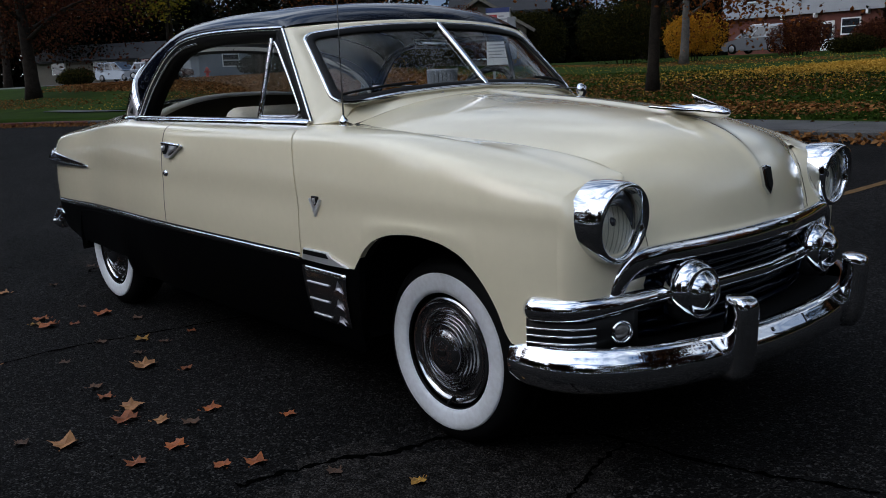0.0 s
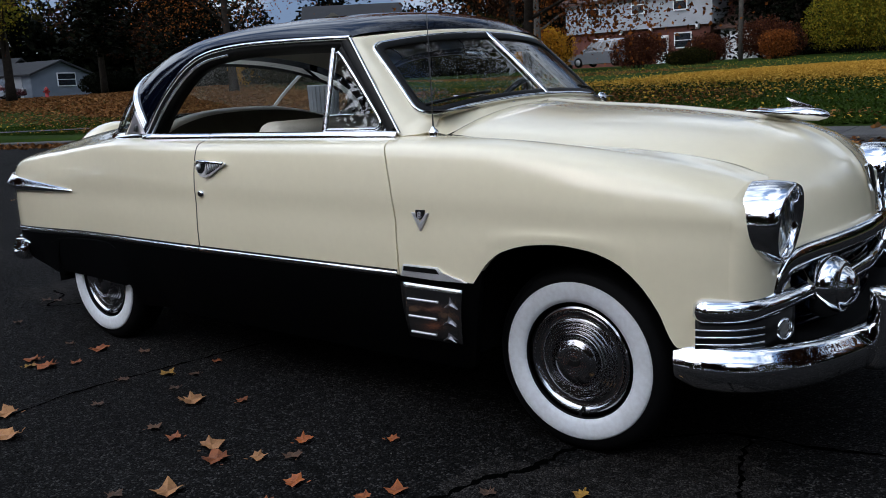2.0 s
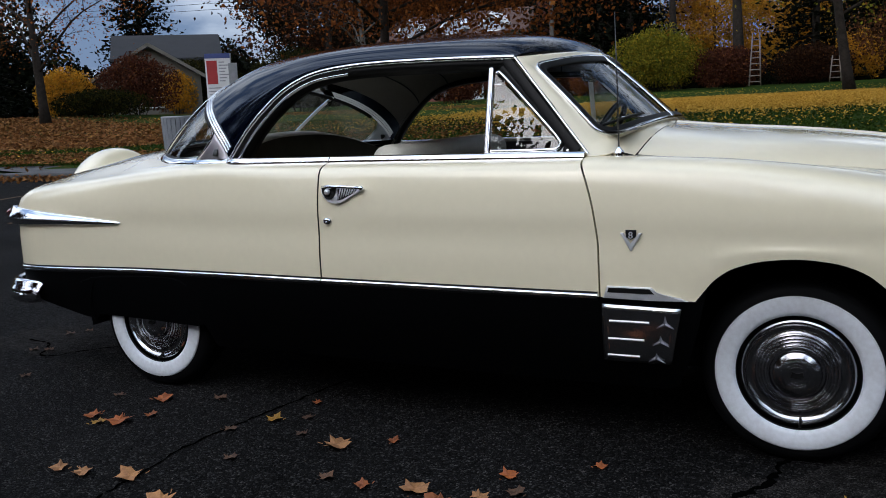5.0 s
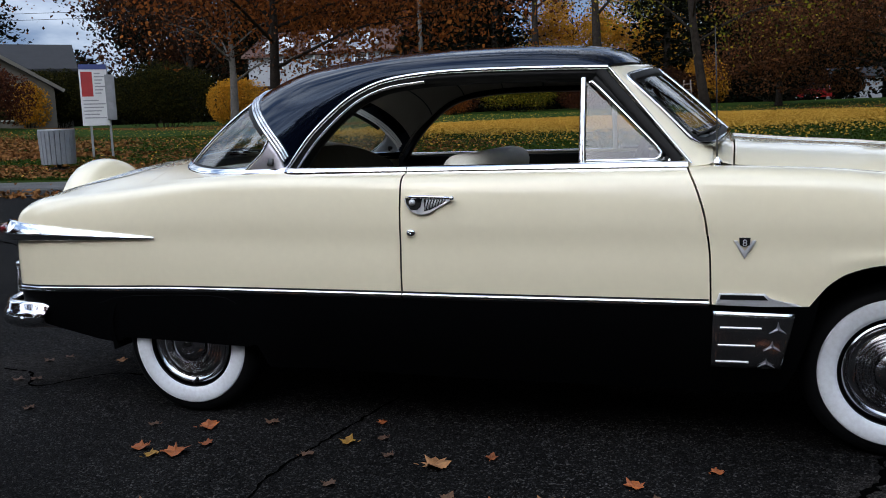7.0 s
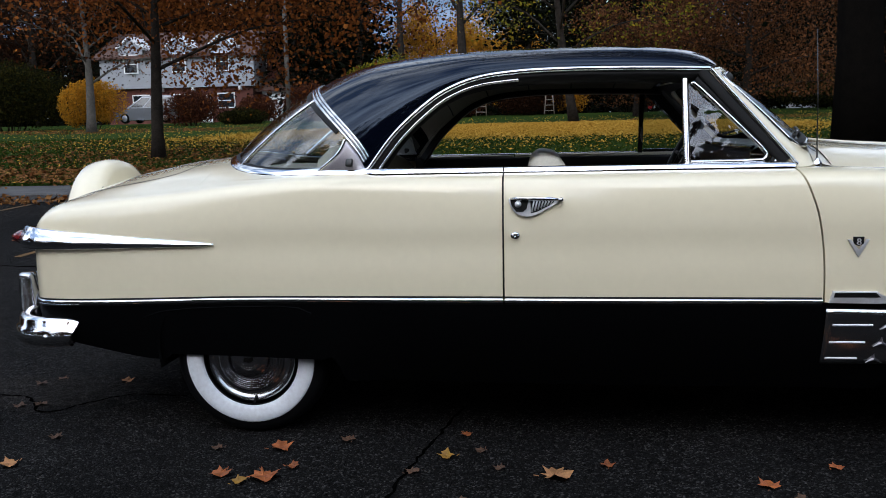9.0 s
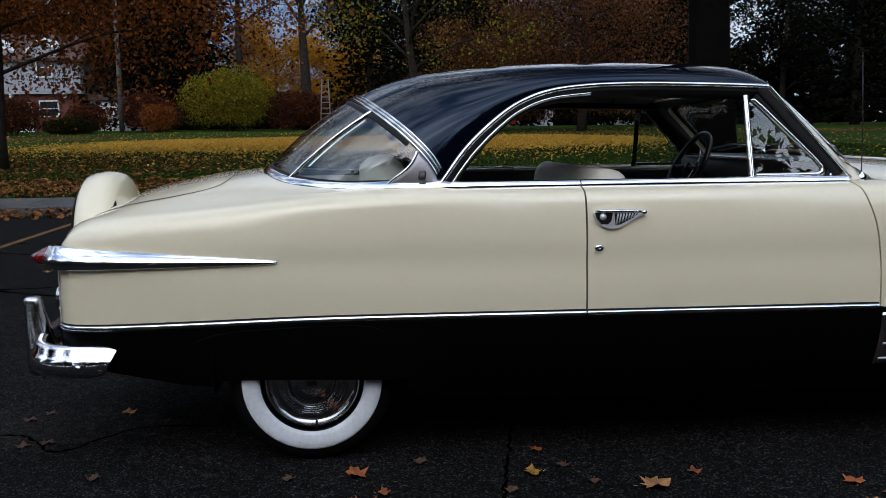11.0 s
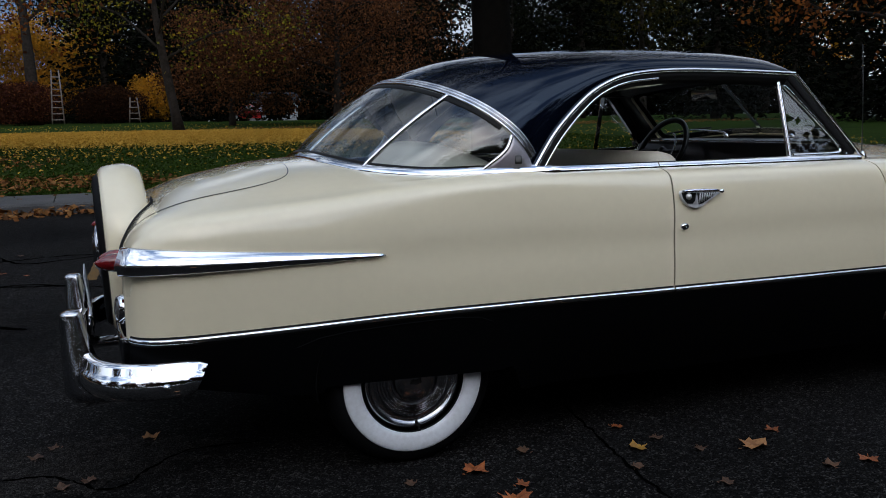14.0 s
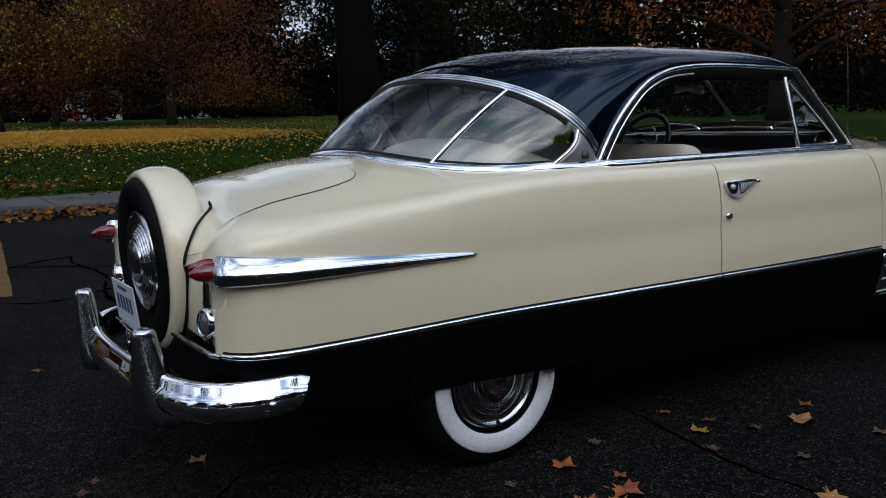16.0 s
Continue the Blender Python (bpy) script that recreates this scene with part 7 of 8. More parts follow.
def house_window(root, x, z, w, h, y, face="y"):
    """White frame with two dark panes, on a front (y) or side (x) wall."""
    def put(name, a0, a1, b0, b1, d0, d1, mat, parent):
        lo, hi = ((a0, d0, b0), (a1, d1, b1)) if face == "y" else ((d0, a0, b0), (d1, a1, b1))
        return box_part(name, lo, hi, mat, parent)
    sgn = -1 if face == "y" else 1
    d = sorted((y, y + sgn * 0.07))
    f = put("window", x - w / 2 - 0.09, x + w / 2 + 0.09, z - 0.09, z + h + 0.09, d[0], d[1], PAINT, root)
    d = sorted((y + sgn * 0.05, y + sgn * 0.085))
    for b0, b1 in ((z, z + h / 2 - 0.03), (z + h / 2 + 0.03, z + h)):
        put("pane", x - w / 2, x + w / 2, b0, b1, d[0], d[1], DARK_PANE, f)
    return f


def gable_roof(root, x0, x1, y0, y1, z0, rise, mat, over=0.4, along="x", name="roof"):
    """A pitched roof with thickness; its ridge runs along x or y."""
    bm = bmesh.new()
    if along == "x":
        ym = (y0 + y1) / 2
        prof = [(y0 - over, z0 - 0.12), (ym, z0 + rise), (y1 + over, z0 - 0.12), (y1 + over, z0 - 0.30), (ym, z0 + rise - 0.2), (y0 - over, z0 - 0.30)]
        rows = [[(x, y, z) for y, z in prof] for x in (x0 - over, x1 + over)]
    else:
        xm = (x0 + x1) / 2
        prof = [(x0 - over, z0 - 0.12), (xm, z0 + rise), (x1 + over, z0 - 0.12), (x1 + over, z0 - 0.30), (xm, z0 + rise - 0.2), (x0 - over, z0 - 0.30)]
        rows = [[(x, y, z) for x, z in prof] for y in (y0 - over, y1 + over)]
    v = grid(bm, rows, closed=True)
    bm.faces.new(v[0])
    bm.faces.new(v[1])
    return part(name, bm, mat, root, smooth=False)


def gable_wall(root, x0, x1, y0, y1, z0, z1, rise, mat, along="x", name="wall"):
    """Walls of a block with pointed gable ends."""
    bm = bmesh.new()
    if along == "x":
        ym = (y0 + y1) / 2
        prof = [(y0, z0), (y0, z1), (ym, z1 + rise), (y1, z1), (y1, z0)]
        rows = [[(x, y, z) for y, z in prof] for x in (x0, x1)]
    else:
        xm = (x0 + x1) / 2
        prof = [(x0, z0), (x0, z1), (xm, z1 + rise), (x1, z1), (x1, z0)]
        rows = [[(x, y, z) for x, z in prof] for y in (y0, y1)]
    v = grid(bm, rows, closed=True)
    bm.faces.new(v[0])
    bm.faces.new(v[1])
    return part(name, bm, mat, root, smooth=False)


h3 = thing("house", "two-storey white-sided house with brick ground floor and brown roof", "house", at=(-26.8, 61.0, 1.95))
gable_wall(h3, -5.2, 6.4, 0.4, 8.2, -0.3, 2.75, 0.0, BRICK)
up = gable_wall(h3, -5.5, 6.7, 0.0, 8.4, 2.75, 5.2, 2.0, SIDING)
for z in steps(2.9, 5.1, 11):
    box_part("siding_board", (-5.5, -0.022, z), (6.7, 0.0, z + 0.17), SIDING, up)
gable_roof(h3, -5.5, 6.7, 0.0, 8.4, 5.25, 2.1, ROOF_B)
for x in (-2.9, 0.9, 4.3):
    dm = gable_wall(h3, x - 0.95, x + 0.95, -0.12, 2.4, 4.9, 5.85, 0.75, SIDING, "y", "dormer")
    gable_roof(dm, x - 0.95, x + 0.95, -0.12, 2.6, 5.9, 0.8, PAINT, 0.2, "y", "dormer_roof")
    house_window(h3, x, 3.95, 0.95, 1.25, -0.13)
house_window(h3, 3.6, 3.6, 0.9, 1.2, 6.71, "x")
for x in (-2.5, 0.8, 4.3):
    house_window(h3, x, 1.2, 1.2, 1.0, 0.39)
for x in (-0.7, 1.8, 5.5):
    box_part("eave_bracket", (x - 0.08, -0.02, 2.45), (x + 0.08, 0.4, 2.75), PAINT, h3)
dr = box_part("door", (2.2, 0.30, -0.1), (3.15, 0.42, 2.15), PAINT, h3, "white front door")
box_part("door_pane", (2.35, 0.27, 0.9), (3.0, 0.30, 1.95), DARK_PANE, dr)
box_part("chimney", (6.92, 2.6, 0), (8.2, 4.4, 8.3), BRICK, h3, "tall red brick chimney", 0.03)
wg = gable_wall(h3, 6.95, 11.0, 1.0, 7.4, -0.3, 2.55, 1.3, SIDING, "x", "garage_wing")
gable_roof(h3, 6.95, 11.0, 1.0, 7.4, 2.6, 1.5, ROOF_B, name="garage_roof")
box_part("garage_door", (7.4, 0.93, -0.1), (9.3, 0.99, 2.1), PAINT, wg, "white garage door")
house_window(h3, 10.2, 0.8, 0.9, 1.1, 0.99)

h2 = thing("house", "tan gabled house with a dark roof", "house", at=(-37.0, 39.0, 1.5))
h2.rotation_euler.z = radians(42)
gable_wall(h2, -3.0, 3.0, -0.5, 8, -0.4, 2.6, 1.9, TAN, "y")
gable_roof(h2, -3.0, 3.0, -0.5, 8, 2.65, 1.95, ROOF_G, 0.5, "y")
gable_wall(h2, -2.0, 4.2, 4, 10, -0.4, 4.1, 1.6, TAN, "x", "rear_wall")
gable_roof(h2, -2.0, 4.2, 4, 10, 4.15, 1.7, ROOF_G, 0.5, name="rear_roof")
house_window(h2, 0.0, 0.8, 1.3, 1.1, -0.51)
for sgn in (-1, 1):
    bm = bmesh.new()
    sweep(bm, [(sgn * 3.55, -1.02, 2.45), (0, -1.02, 4.62)], [(-0.02, -0.14), (0.02, -0.14), (0.02, 0.06), (-0.02, 0.06)], (0, 0, 1))
    part("bargeboard", bm, TAN, h2, "pale bargeboard", smooth=False)

h1 = thing("house", "blue-grey single-storey gabled house", "house", at=(-76.2, 41.7, 2.1))
h1.rotation_euler.z = radians(101.5)
gable_wall(h1, -3.4, 3.4, 0, 9, -0.5, 2.15, 1.15, SLATE, "y")
gable_roof(h1, -3.4, 3.4, 0, 9, 2.2, 1.2, ROOF_G, 0.4, "y")
house_window(h1, 0.6, 1.0, 2.0, 1.1, -0.01)
box_part("garage_door", (-3.44, 1.2, -0.1), (-3.402, 4.0, 1.95), SIDING, h1, "pale garage door")
h4 = thing("house", "long low ranch house with a grey roof", "house", at=(-88.5, 34.7, 2.1))
h4.rotation_euler.z = radians(35.6)
gable_wall(h4, -9, 7, 0, 8, -0.5, 2.3, 1.6, TAN)
gable_roof(h4, -9, 7, 0, 8, 2.35, 1.7, ROOF_G, 0.7)
for x in (-6, -1, 4):
    house_window(h4, x, 0.9, 1.5, 1.1, -0.01)
box_part("front_door", (1.2, -0.05, -0.1), (2.1, -0.002, 1.95), SIDING, h4, "pale front door")
for x, y, w, lab, turn in ((52.8, 42.0, 3.6, "small white garden shed", -38), (16.4, 82, 4.2, "far pale grey outbuilding among trees", 0), (26, 84, 3.4, "far pale grey low building", 0)):
    sh = thing("shed", lab, "shed", at=(x, y, lawn_z(x, y) + 0.1))
    sh.rotation_euler.z = radians(turn)
    gable_wall(sh, -w / 2, w / 2, 0, 3.2, -0.4, 1.9, 0.7, SIDING, "x")
    gable_roof(sh, -w / 2, w / 2, 0, 3.2, 1.95, 0.75, ROOF_G, 0.25)
    box_part("door", (-0.4, -0.04, 0), (0.4, -0.002, 1.7), SIDING, sh)


# ---- parked vehicles far off ----
GALV = node_mat("galvanised_steel", (0.34, 0.35, 0.36), 0.5, metal=0.7, amount=0.2)
def far_car(at, turn, colour, length, high, label, van=False):
    """A modern car: rounded body, glasshouse, wheels, lamps."""
    paint = node_mat("far_car_paint", colour, 0.25, metal=0.3, coat=0.6, amount=0.08)
    root = thing("parked_car", label, "car", at=at)
    root.rotation_euler.z = radians(turn)
    L, W = length / 2, 0.88
    bm = bmesh.new()
    waist = high * 0.56
    prof = [(-L, 0.35), (-L + 0.02, waist * 0.8), (-L + 0.15, waist), (L * 0.45, waist), (L - 0.25, waist * 0.82), (L, waist * 0.62), (L + 0.02, 0.32), (L * 0.9, 0.22), (-L * 0.9, 0.22)]
    grid(bm, [[(x, y * W, z + (0 if abs(y) < 0.9 else -0.02)) for x, z in prof] for y in (-1, -0.96, 0.96, 1)], closed=True)
    bmesh.ops.holes_fill(bm, edges=[e for e in bm.edges if e.is_boundary])
    body = part("body", bm, paint, root, smooth=False)
    bm = bmesh.new()
    cab = [(-L + (0.06 if van else 0.55), waist), (-L + (0.28 if van else 0.95), high), (L * 0.10, high), (L * (0.58 if van else 0.42), waist)]
    wide = (W, W * 0.82, W * 0.82, W)
    lo = [bm.verts.new((x, -k, z)) for (x, z), k in zip(cab, wide)]
    hi = [bm.verts.new((x, k, z)) for (x, z), k in zip(cab, wide)]
    bm.faces.new(lo)
    bm.faces.new(hi[::-1])
    for i in (0, 1, 2):
        bm.faces.new((lo[i], hi[i], hi[i + 1], lo[i + 1]))
    part("cabin", bm, paint, root, smooth=False)
    for sgn in (-1, 1):
        for f0, f1 in ((0.06, 0.36), (0.40, 0.66), (0.70, 0.95)):
            bm = bmesh.new()
            quad = []
            for fx, fz in ((f0, 0.10), (f1, 0.10), (f1, 0.86), (f0, 0.86)):
                x = lerp(lerp(cab[0][0], cab[3][0], fx), lerp(cab[1][0], cab[2][0], fx), fz)
                quad.append(Vector((x, sgn * (lerp(W, W * 0.82, fz) + 0.006), lerp(waist, high, fz))))
            bm.faces.new([bm.verts.new(p) for p in quad])
            thick(part("side_window", bm, DARK_PANE, root, "dark window", smooth=False), 0.01, 0)
    for (xa, za), (xb, zb), sgn in ((cab[3], cab[2], 1), (cab[0], cab[1], -1)):
        bm = bmesh.new()
        quad = [Vector((lerp(xa, xb, fz) + sgn * 0.008, side * lerp(W, W * 0.82, fz) * 0.88, lerp(za, zb, fz) + 0.006)) for fz, side in ((0.10, -1), (0.10, 1), (0.88, 1), (0.88, -1))]
        bm.faces.new([bm.verts.new(p) for p in quad])
        thick(part("windscreen" if sgn > 0 else "rear_window", bm, DARK_PANE, root, "dark glass", smooth=False), 0.01, 0)
    bm = bmesh.new()
    block(bm, (cab[2][0] - cab[1][0] + 0.15, W * 1.62, 0.07), pose((cab[1][0] + cab[2][0]) / 2, 0, high), 0.03)
    part("roof", bm, paint, root)
    for sx in (-L * 0.62, L * 0.64):
        for sy in (-1, 1):
            bm = bmesh.new()
            lathe(bm, [(0.20, 0.11), (0.31, 0.10), (0.33, 0.06), (0.33, -0.06), (0.30, -0.1)], Matrix.Translation((sx, sy * (W - 0.07), 0.33)) @ Matrix.Rotation(radians(-90 * sy), 4, "X"), 20)
            w = part("wheel", bm, RUBBER, root)
            bm = bmesh.new()
            lathe(bm, [(0.21, 0.10), (0.20, 0.115), (0.05, 0.105), (0.001, 0.11)], Matrix.Translation((sx, sy * (W - 0.07), 0.33)) @ Matrix.Rotation(radians(-90 * sy), 4, "X"), 16)
            part("rim", bm, GALV, w)
    for sy in (-1, 1):
        box_part("headlight", (L - 0.12, sy * 0.62 - 0.16, waist * 0.66), (L + 0.012, sy * 0.62 + 0.16, waist * 0.78), AMBER, root)
    return root


far_car((-23.9, 51.3, 1.93), 172, (0.20, 0.21, 0.23), 4.7, 1.72, "silver minivan parked by the brick house", True)
for x, y, turn, colour, high, lab, van in ((-77.4, 31.2, 20, (0.16, 0.20, 0.26), 1.75, "silver-blue sport utility car parked on the street", True), (-75.6, 34.6, 20, (0.10, 0.13, 0.17), 1.45, "dark grey-blue sedan parked on the street", False), (-73.0, 33.8, 32, (0.06, 0.012, 0.014), 1.8, "dark maroon sport utility car parked on the street", True), (-70.8, 31.5, 40, (0.24, 0.26, 0.29), 1.45, "silver sedan parked on the street", False)):
    far_car((x, y, lawn_z(x, y) + 0.06), turn, colour, 4.6, high, lab, van)
far_car((13.2, 80.5, lawn_z(13, 80) + 0.05), 10, (0.35, 0.02, 0.02), 4.4, 1.5, "small red car beside a white outbuilding")
STREET = node_mat("street_grey", (0.085, 0.085, 0.09), 0.85, amount=0.25, scale=1, fine=20)
road = sheet("road", steps(-86, -66, 5), steps(4, 40, 9), lambda x, y: lawn_z(x, y) + 0.05, STREET, "grey street beyond the lawn", "road")


# ---- park furniture ----
GREY_SLAT = node_mat("grey_recycled_slat", (0.20, 0.215, 0.235), 0.7, amount=0.25, scale=10, fine=60, bump=0.2, per_object=0.12)
bin_at = (-10.9, 11.75, lawn_z(-10.9, 11.75))
tb = thing("trash_bin", "round grey slatted park trash bin on the lawn", "bin", at=bin_at)
bm = bmesh.new()
lathe(bm, [(0.20, 0.0), (0.20, 0.06), (0.05, 0.08), (0.05, 0.14), (0.30, 0.15), (0.31, 0.80), (0.30, 0.80), (0.28, 0.2)], Matrix(), 28)
part("liner", bm, DASH, tb, "dark inner liner")
for k in range(22):
    bm = bmesh.new()
    a = 2 * math.pi * k / 22
    block(bm, (0.03, 0.088, 0.72), Matrix.Rotation(a, 4, "Z") @ pose(0.345, 0, 0.50, 0, 2, 0), 0.008, 1)
    part("slat", bm, GREY_SLAT, tb, smooth=False)
bm = bmesh.new()
lathe(bm, [(0.36, 0.84), (0.375, 0.86), (0.36, 0.885), (0.30, 0.88), (0.29, 0.85)], Matrix(), 32)
part("rim", bm, GALV, tb, "grey metal rim")

sg_at = (-12.9, 15.9, lawn_z(-12.9, 15.9))
sg = thing("notice_sign", "white park notice board with red panel on two steel posts", "sign", at=sg_at)
sg.rotation_euler.z = radians(38)
for x in (-0.22, 0.26):
    box_part("post", (x - 0.03, 0.0, -0.1), (x + 0.03, 0.06, 2.45), GALV, sg, "grey steel post", 0.006)
bd = box_part("board", (-0.42, -0.03, 0.86), (0.26, 0.0, 2.45), PAINT, sg, "white notice board", 0.004)
RED_INK, BLUE_INK, GREY_INK = node_mat("red_ink", (0.42, 0.03, 0.03), 0.5, amount=0.2), node_mat("blue_ink", (0.05, 0.07, 0.22), 0.5, amount=0.2), node_mat("grey_ink", (0.34, 0.34, 0.36), 0.6, amount=0.2)
box_part("header_panel", (-0.42, -0.036, 2.32), (0.26, -0.031, 2.45), BLUE_INK, bd, "blue header panel")
box_part("red_panel", (-0.38, -0.036, 1.62), (-0.10, -0.031, 2.26), RED_INK, bd, "red panel")
for i in range(7):
    z = 2.20 - 0.085 * i
    box_part("text_bar", (-0.05, -0.036, z), (0.10 + 0.1 * ((i * 5) % 3) / 2, -0.031, z + 0.03), GREY_INK, bd)
for i in range(6):
    z = 1.50 - 0.09 * i
    box_part("text_bar", (-0.36, -0.036, z), (0.02 + 0.16 * ((i * 7) % 4) / 3, -0.031, z + 0.03), GREY_INK, bd)
bx = box_part("dispenser_box", (0.20, -0.10, 1.00), (0.44, 0.0, 2.18), GALV, sg, "grey steel dispenser box", 0.01)
for z in (1.28, 1.72):
    box_part("dispenser_slot", (0.25, -0.108, z), (0.37, -0.099, z + 0.18), GREY_INK, bx)

ALU = node_mat("aluminium_ladder", (0.17, 0.135, 0.11), 0.5, metal=0.2, amount=0.2)


def ladder(at, tall, turn, label):
    root = thing("ladder", label, "ladder", at=at)
    root.rotation_euler = (radians(-8), 0, radians(turn))
    for sx in (-1, 1):
        bm = bmesh.new()
        sweep(bm, [(sx * 0.33, 0, -0.1), (sx * 0.20, 0, tall)], ring(0.04, 6), (0, 1, 0))
        part("rail", bm, ALU, root)
    n = int(tall / 0.36)
    for k in range(n):
        z = 0.15 + 0.36 * k
        w = lerp(0.33, 0.20, z / tall)
        bm = bmesh.new()
        block(bm, (2 * w, 0.09, 0.05), pose(0, 0, z), 0.008, 1)
        part("rung", bm, ALU, root, smooth=False)
    return root


ladder((-2.45, 52.8, 2.0), 3.1, 0, "tall pale stepladder standing at the lawn's edge")
ladder((1.95, 55.5, 2.05), 1.5, 0, "short pale stepladder at the lawn's edge")
pl = thing("utility_pole", "weathered wooden utility pole with wires", "pole", at=on_lawn(-15.3, 53.2, -0.1))
bm = bmesh.new()
tube(bm, [(0, 0, 0), (0, 0, 5), (0, 0, 10)], 0.16, 10, [1, 0.9, 0.75])
part("pole", bm, BARK_PALE, pl, "weathered pole")
for k, (zz, dy) in enumerate(((8.6, 0.0), (9.1, 0.3))):
    bm = bmesh.new()
    tube(bm, [(-45, -4 + dy, zz - 0.2), (-22, -2 + dy, zz - 0.8), (0, 0, zz), (22, 3, zz - 0.8), (45, 6, zz - 0.2)], 0.016, 4)
    part("wire", bm, RUBBER, pl, "thin dark wire")
hy = thing("fire_hydrant", "small red fire hydrant on the far lawn", "hydrant", at=(-46.7, 24.2, lawn_z(-46.7, 24.2)))
bm = bmesh.new()
lathe(bm, [(0.16, 0.0), (0.16, 0.05), (0.11, 0.06), (0.11, 0.5), (0.14, 0.52), (0.14, 0.56), (0.10, 0.62), (0.04, 0.70), (0.001, 0.71)], Matrix(), 16)
part("body", bm, RED_INK, hy)
bm = bmesh.new()
lathe(bm, [(0.06, -0.2), (0.06, 0.2)], pose(0, 0, 0.42, 90, 0, 0), 10)
part("nozzle", bm, RED_INK, hy)


# ---- small things on the asphalt ----
MAPLE = [(0.0, -0.86), (0.10, -0.58), (0.50, -0.70), (0.52, -0.42), (0.96, -0.24), (0.76, 0.04), (0.88, 0.44), (0.50, 0.40), (0.34, 0.64), (0.0, 0.98)]


def fallen_leaf(at, size, turn, curl, mat, seed):
    """One curled maple leaf with five points, lying on the ground."""
    rng = random.Random(seed)
    bm = bmesh.new()
    pts = MAPLE + [(-x, y) for x, y in MAPLE[-2:0:-1]]
    centre = bm.verts.new((0, -0.1 * size, 0.004 + 0.1 * curl * size))
    ringv = []
    for x, y in pts:
        x *= 1 + rng.uniform(-0.12, 0.12)
        y *= 1 + rng.uniform(-0.10, 0.10)
        r = math.hypot(x, y)
        ringv.append(bm.verts.new((x * size, y * size, 0.004 + size * curl * r * r * (0.55 + 0.45 * math.sin(3 * math.atan2(y, x) + seed)))))
    for i in range(len(ringv)):
        bm.faces.new((centre, ringv[i], ringv[(i + 1) % len(ringv)]))
    tube(bm, [(0, -1.0 * size, 0.004), (0.08 * size, -1.28 * size, 0.010)], 0.0018, 4)
    ob = part("fallen_leaf", bm, mat, None, smooth=False)
    ob.location = (at[0], at[1], lot_z(at[1]) + 0.002)
    ob.rotation_euler.z = radians(turn)
    return tagged(ob, {0: "curled orange-brown maple leaf on the asphalt", 1: "curled tan maple leaf on the asphalt", 2: "yellow leaf on the asphalt", 3: "dull dark brown leaf on the asphalt"}[seed % 4 if mat is None else LEAF_KIND[mat.name]], "leaf", "fallen leaves on the asphalt")


LEAF_O = node_mat("orange_leaf", (0.31, 0.085, 0.014), 0.7, spot=(0.15, 0.036, 0.009), scale=20, fine=120, per_object=0.3)
LEAF_T = node_mat("tan_leaf", (0.36, 0.17, 0.06), 0.75, spot=(0.20, 0.085, 0.03), scale=20, fine=120, per_object=0.15)
LEAF_Y = node_mat("yellow_leaf", (0.36, 0.19, 0.02), 0.7, spot=(0.18, 0.085, 0.012), scale=20, fine=120, per_object=0.25)
LEAF_D = node_mat("dark_leaf", (0.10, 0.045, 0.02), 0.8, spot=(0.05, 0.025, 0.012), scale=20, fine=120, per_object=0.3)
LEAF_KIND = {LEAF_O.name: 0, LEAF_T.name: 1, LEAF_Y.name: 2, LEAF_D.name: 3}
LYING = (
    (LEAF_T, 0.060, ((1.73, -1.45), (0.68, -1.70), (1.26, -1.19), (1.91, -1.77), (0.94, -1.82))),
    (LEAF_T, 0.042, ((1.96, -1.43), (0.36, -1.73), (0.48, -1.73), (-0.91, -0.07), (-0.85, -1.19))),
    (LEAF_O, 0.058, ((0.17, -0.96), (1.84, -1.52), (0.19, -1.26))),
    (LEAF_O, 0.042, ((1.99, -1.24), (2.22, -1.50), (2.26, -1.66), (2.55, -1.37), (0.02, -1.24))),
    (LEAF_O, 0.031, ((2.27, -1.06), (2.49, -1.46), (0.90, -0.78), (1.45, -1.08), (1.54, -1.48), (0.27, -1.15), (-1.22, 1.63))),
    (LEAF_Y, 0.036, ((3.06, -1.09), (0.11, -1.30), (0.84, -1.02))),
    (LEAF_D, 0.032, ((-0.83, -0.89), (-1.24, -0.49), (0.97, -0.96), (1.78, -1.88), (2.06, -1.36), (2.81, -1.23), (1.38, -1.46))),
    (LEAF_D, 0.030, ((-0.09, -0.98), (0.93, -1.43), (0.42, -0.86), (1.05, -1.13), (0.73, -1.18), (-1.28, -0.04), (-1.15, -0.46), (-1.34, -0.13))),
)
k = 0
for mat_l, size, places in LYING:
    for x, y in places:
        fallen_leaf((x, y), size * (0.9 + 0.05 * (k * 7 % 5)), 137 * k % 360, 0.5, mat_l, k)
        k += 1
rng_s = random.Random(9)
for _ in range(34):
    x, y = rng_s.uniform(-9, 7), rng_s.choice((rng_s.uniform(2.0, 7.4), rng_s.uniform(-2.6, -1.2)))
    fallen_leaf((x, y), rng_s.uniform(0.02, 0.045), rng_s.uniform(0, 360), 0.4, rng_s.choice((LEAF_O, LEAF_D, LEAF_D, LEAF_Y)), k)
    k += 1

# stones in the asphalt
rng_a = np.random.default_rng(21)
n_st = 60000
STONES = island_mat("asphalt_stones", [(0.003, 0.003, 0.003), (0.006, 0.006, 0.006), (0.03, 0.029, 0.028), (0.005, 0.005, 0.005), (0.010, 0.010, 0.009), (0.085, 0.080, 0.075)], rough=0.9, spec=0.03)
xs, ys = rng_a.uniform(-3.2, 5.2, n_st), -2.6 + 4.2 * rng_a.random(n_st) ** 1.4
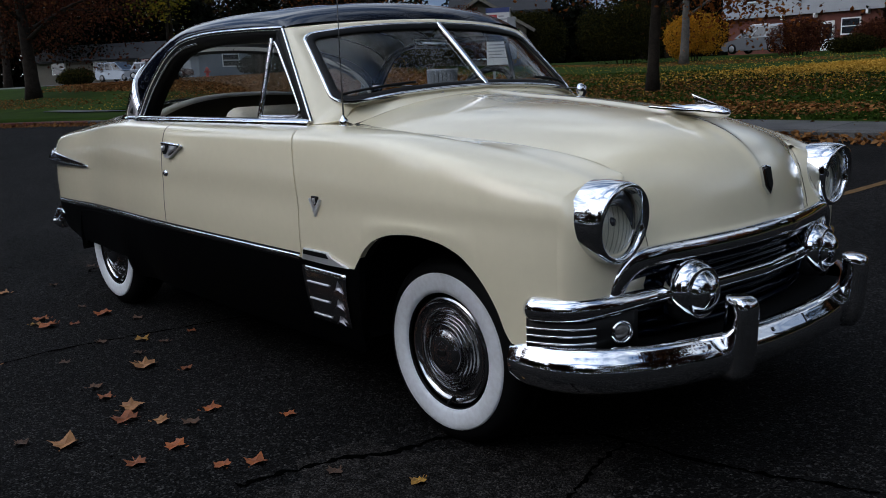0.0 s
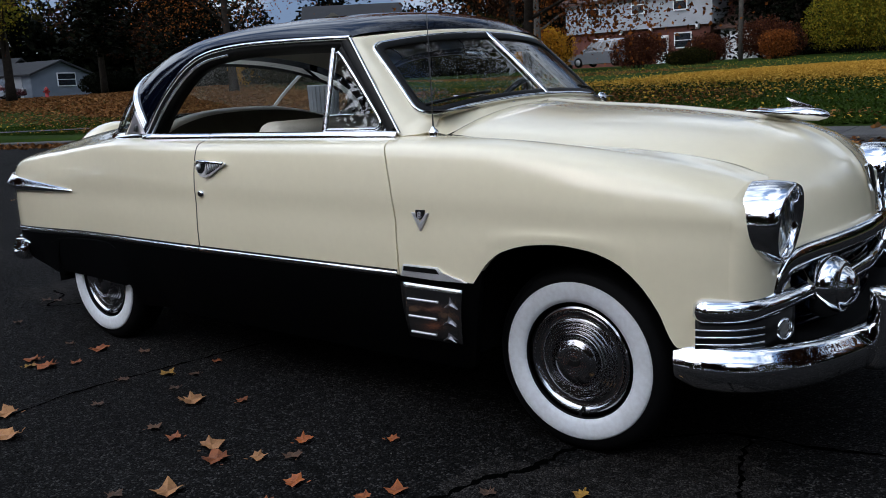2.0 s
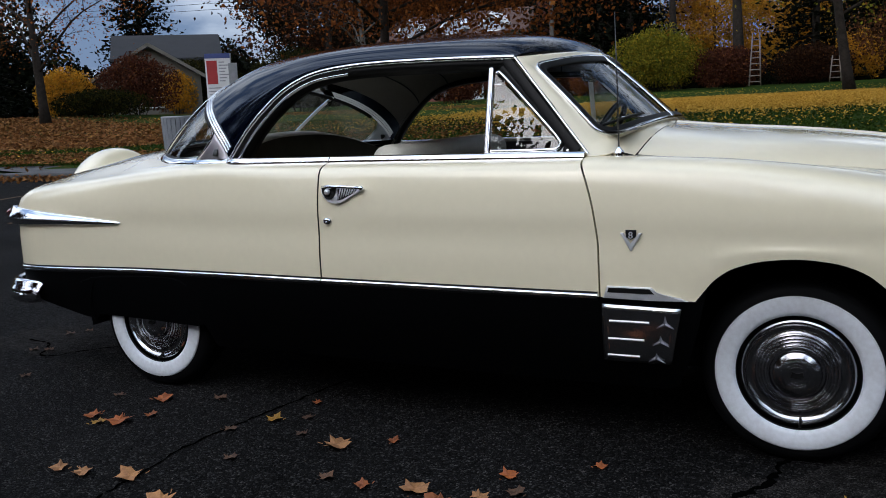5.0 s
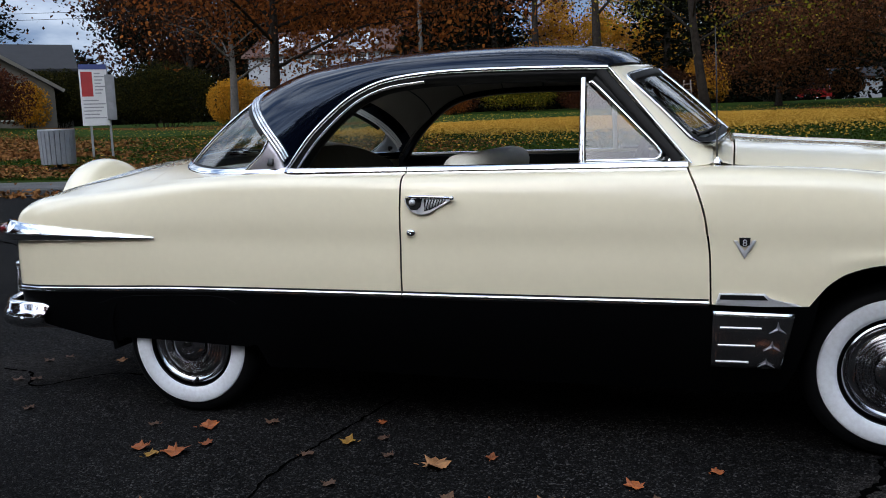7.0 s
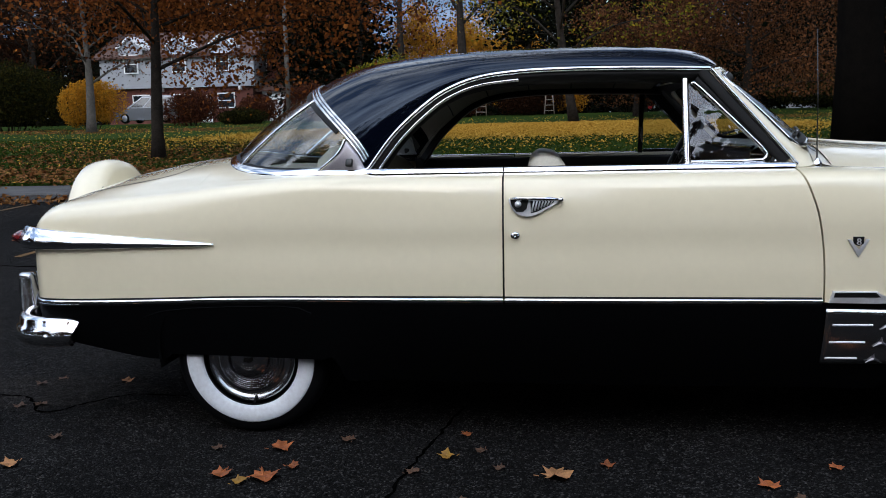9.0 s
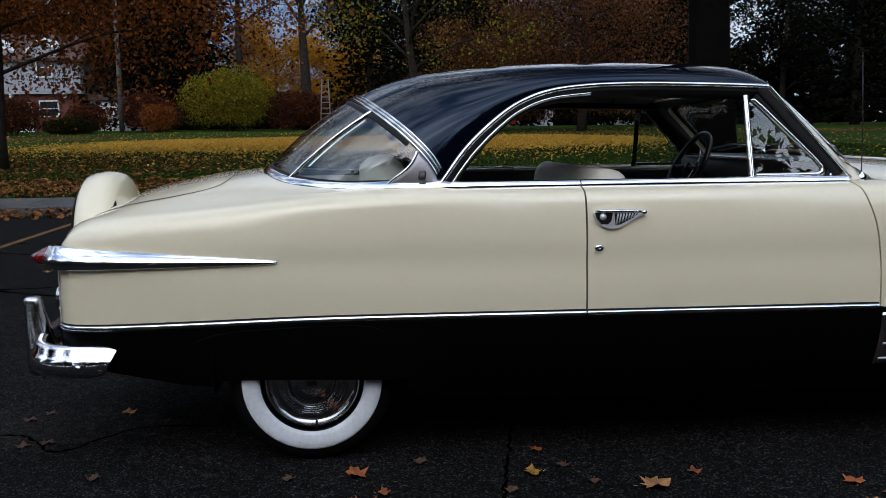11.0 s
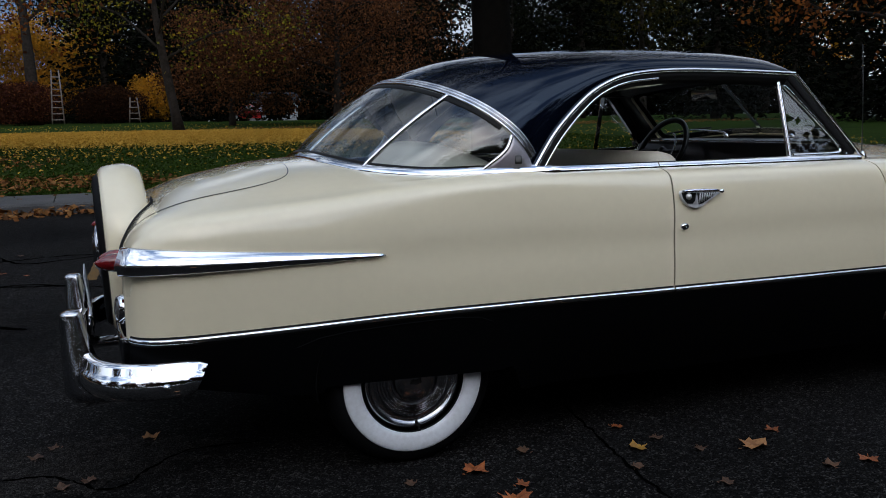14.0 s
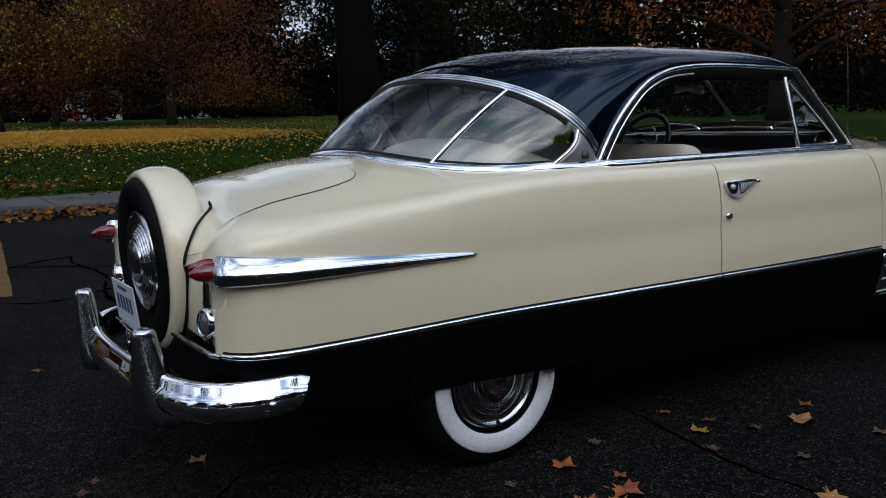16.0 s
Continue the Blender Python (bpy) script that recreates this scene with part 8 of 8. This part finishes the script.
me = leaf_mesh("asphalt_stones", np.column_stack([xs, ys, [lot_z(y) + 0.0008 for y in ys]]), 0.0046, rng_a, flat=0.85)
me.materials.append(STONES)
tagged(new("asphalt_stones", me), "small pale stones in the worn asphalt", "gravel", kind="stuff")

# cracks, a patch and stall lines
CRACK = node_mat("crack_tar", (0.0014, 0.0014, 0.0014), 0.95, spec=0.0)
PATCH = asphalt_mat("grey_asphalt_patch", (0.0098, 0.0090, 0.0086), (0.052, 0.048, 0.044), 0.03, 190.0, 0.7)
YELLOW = node_mat("worn_yellow_line", (0.13, 0.062, 0.002), 0.8, spot=(0.055, 0.028, 0.003), scale=9, fine=60)


def ground_strip(name, path, width, mat, label, seed, jitter=0.3, lift=0.003):
    rng = random.Random(seed)
    p = even(spline([(x, y, 0) for x, y in path], 40), 46)
    bm = bmesh.new()
    rows = []
    for i, q in enumerate(p):
        d = (p[min(i + 1, 45)] - p[max(i - 1, 0)]).normalized()
        sd = Vector((-d.y, d.x, 0))
        o = sd * rng.uniform(-1, 1) * width * jitter
        w = width * 0.5 * rng.uniform(1 - jitter, 1 + jitter)
        rows.append([Vector((v.x, v.y, lot_z(v.y) + lift)) for v in (q + o - sd * w, q + o + sd * w)])
    grid(bm, rows)
    return tagged(part(name, bm, mat), label, "ground mark", kind="structure")


ground_strip("ground_crack", [(0.72, -2.2), (0.69, -1.6), (0.68, -1.4), (0.72, -1.1), (0.78, -0.8), (0.86, -0.4)], 0.012, CRACK, "long thin crack across the asphalt", 1, 0.7)
ground_strip("ground_crack", [(2.66, -1.5), (2.72, -1.2), (2.82, -1.02), (2.87, -0.80), (2.98, -0.66)], 0.022, CRACK, "wide crack beside the front wheel", 2, 0.7)
ground_strip("ground_crack", [(3.0, -0.66), (3.2, -0.45), (3.35, -0.39), (3.65, -0.36), (4.1, -0.2)], 0.016, CRACK, "crack under the nose of the car", 3, 0.7)
ground_strip("ground_crack", [(3.35, -0.38), (3.38, -0.6), (3.45, -0.8), (3.6, -1.2)], 0.014, CRACK, "crack in the grey patch", 4, 0.7)
ground_strip("ground_crack", [(-1.5, 2.2), (-2.6, 3.0), (-4.4, 3.4), (-6.2, 4.4)], 0.03, CRACK, "crack in the far lane", 5, 0.6)
ground_strip("ground_crack", [(-0.2, 4.4), (-1.2, 4.9), (-2.6, 4.7), (-4.5, 5.4)], 0.03, CRACK, "crack in the far lane", 6, 0.6)
for k_c, path_c in enumerate(([(-3.6, 5.6), (-2.71, 5.4), (-2.31, 5.11), (-1.96, 5.18), (-1.64, 4.61), (-1.0, 4.8), (-0.4, 5.06), (0.3, 4.7)], [(-2.23, 4.9), (-2.06, 4.04), (-1.8, 3.68), (-1.3, 3.5)], [(-3.2, 3.1), (-2.26, 3.2), (-1.79, 3.6), (-1.54, 3.65), (-0.9, 3.3), (-0.4, 3.5)], [(-0.43, 5.08), (-0.43, 4.6), (-0.34, 3.97), (-0.5, 3.2), (-0.2, 2.4)], [(-1.5, -0.3), (-1.27, -0.36), (-1.08, -0.57), (-0.92, -0.40), (-0.77, -0.28), (-0.5, -0.3)], [(4.0, 2.2), (4.6, 2.8), (4.9, 3.9), (5.8, 4.6)], [(4.9, 3.9), (4.2, 4.6), (4.4, 5.6)])):
    ground_strip("ground_crack", path_c, 0.026 if path_c[0][1] > 1 else 0.012, CRACK, "branching crack in the worn asphalt", 20 + k_c, 0.7)
for x in (1.85, -1.03, -3.75, -6.5, 4.65, -9.3):
    ground_strip("stall_line", [(x - 0.08, 3.65), (x + 0.10, 5.6), (x + 0.30, 7.8)], 0.085, YELLOW, "worn yellow parking stall line", 7, 0.06, 0.004)
bm = bmesh.new()
rng_p = random.Random(4)
outline = []
for a in steps(0, 2 * math.pi * 35 / 36, 35):
    r = 1 + 0.24 * rng_p.uniform(-1, 1)
    outline.append(bm.verts.new((3.16 + 0.46 * r * math.cos(a), -1.02 + 0.42 * r * math.sin(a) + 0.25 * math.cos(a), 0.0025)))
bm.faces.new(outline)
bm2 = bmesh.new()
bm2.faces.new([bm2.verts.new((-1.25 + 0.55 * (1 + 0.22 * rng_p.uniform(-1, 1)) * math.cos(a), -0.25 + 0.30 * (1 + 0.22 * rng_p.uniform(-1, 1)) * math.sin(a), 0.0025)) for a in steps(0, 2 * math.pi * 35 / 36, 35)])
tagged(part("asphalt_patch", bm2, PATCH, smooth=False), "paler grey asphalt patch behind the car", "ground mark", kind="structure")
tagged(part("asphalt_patch", bm, PATCH, smooth=False), "paler grey asphalt patch beside the front wheel", "ground mark", kind="structure")
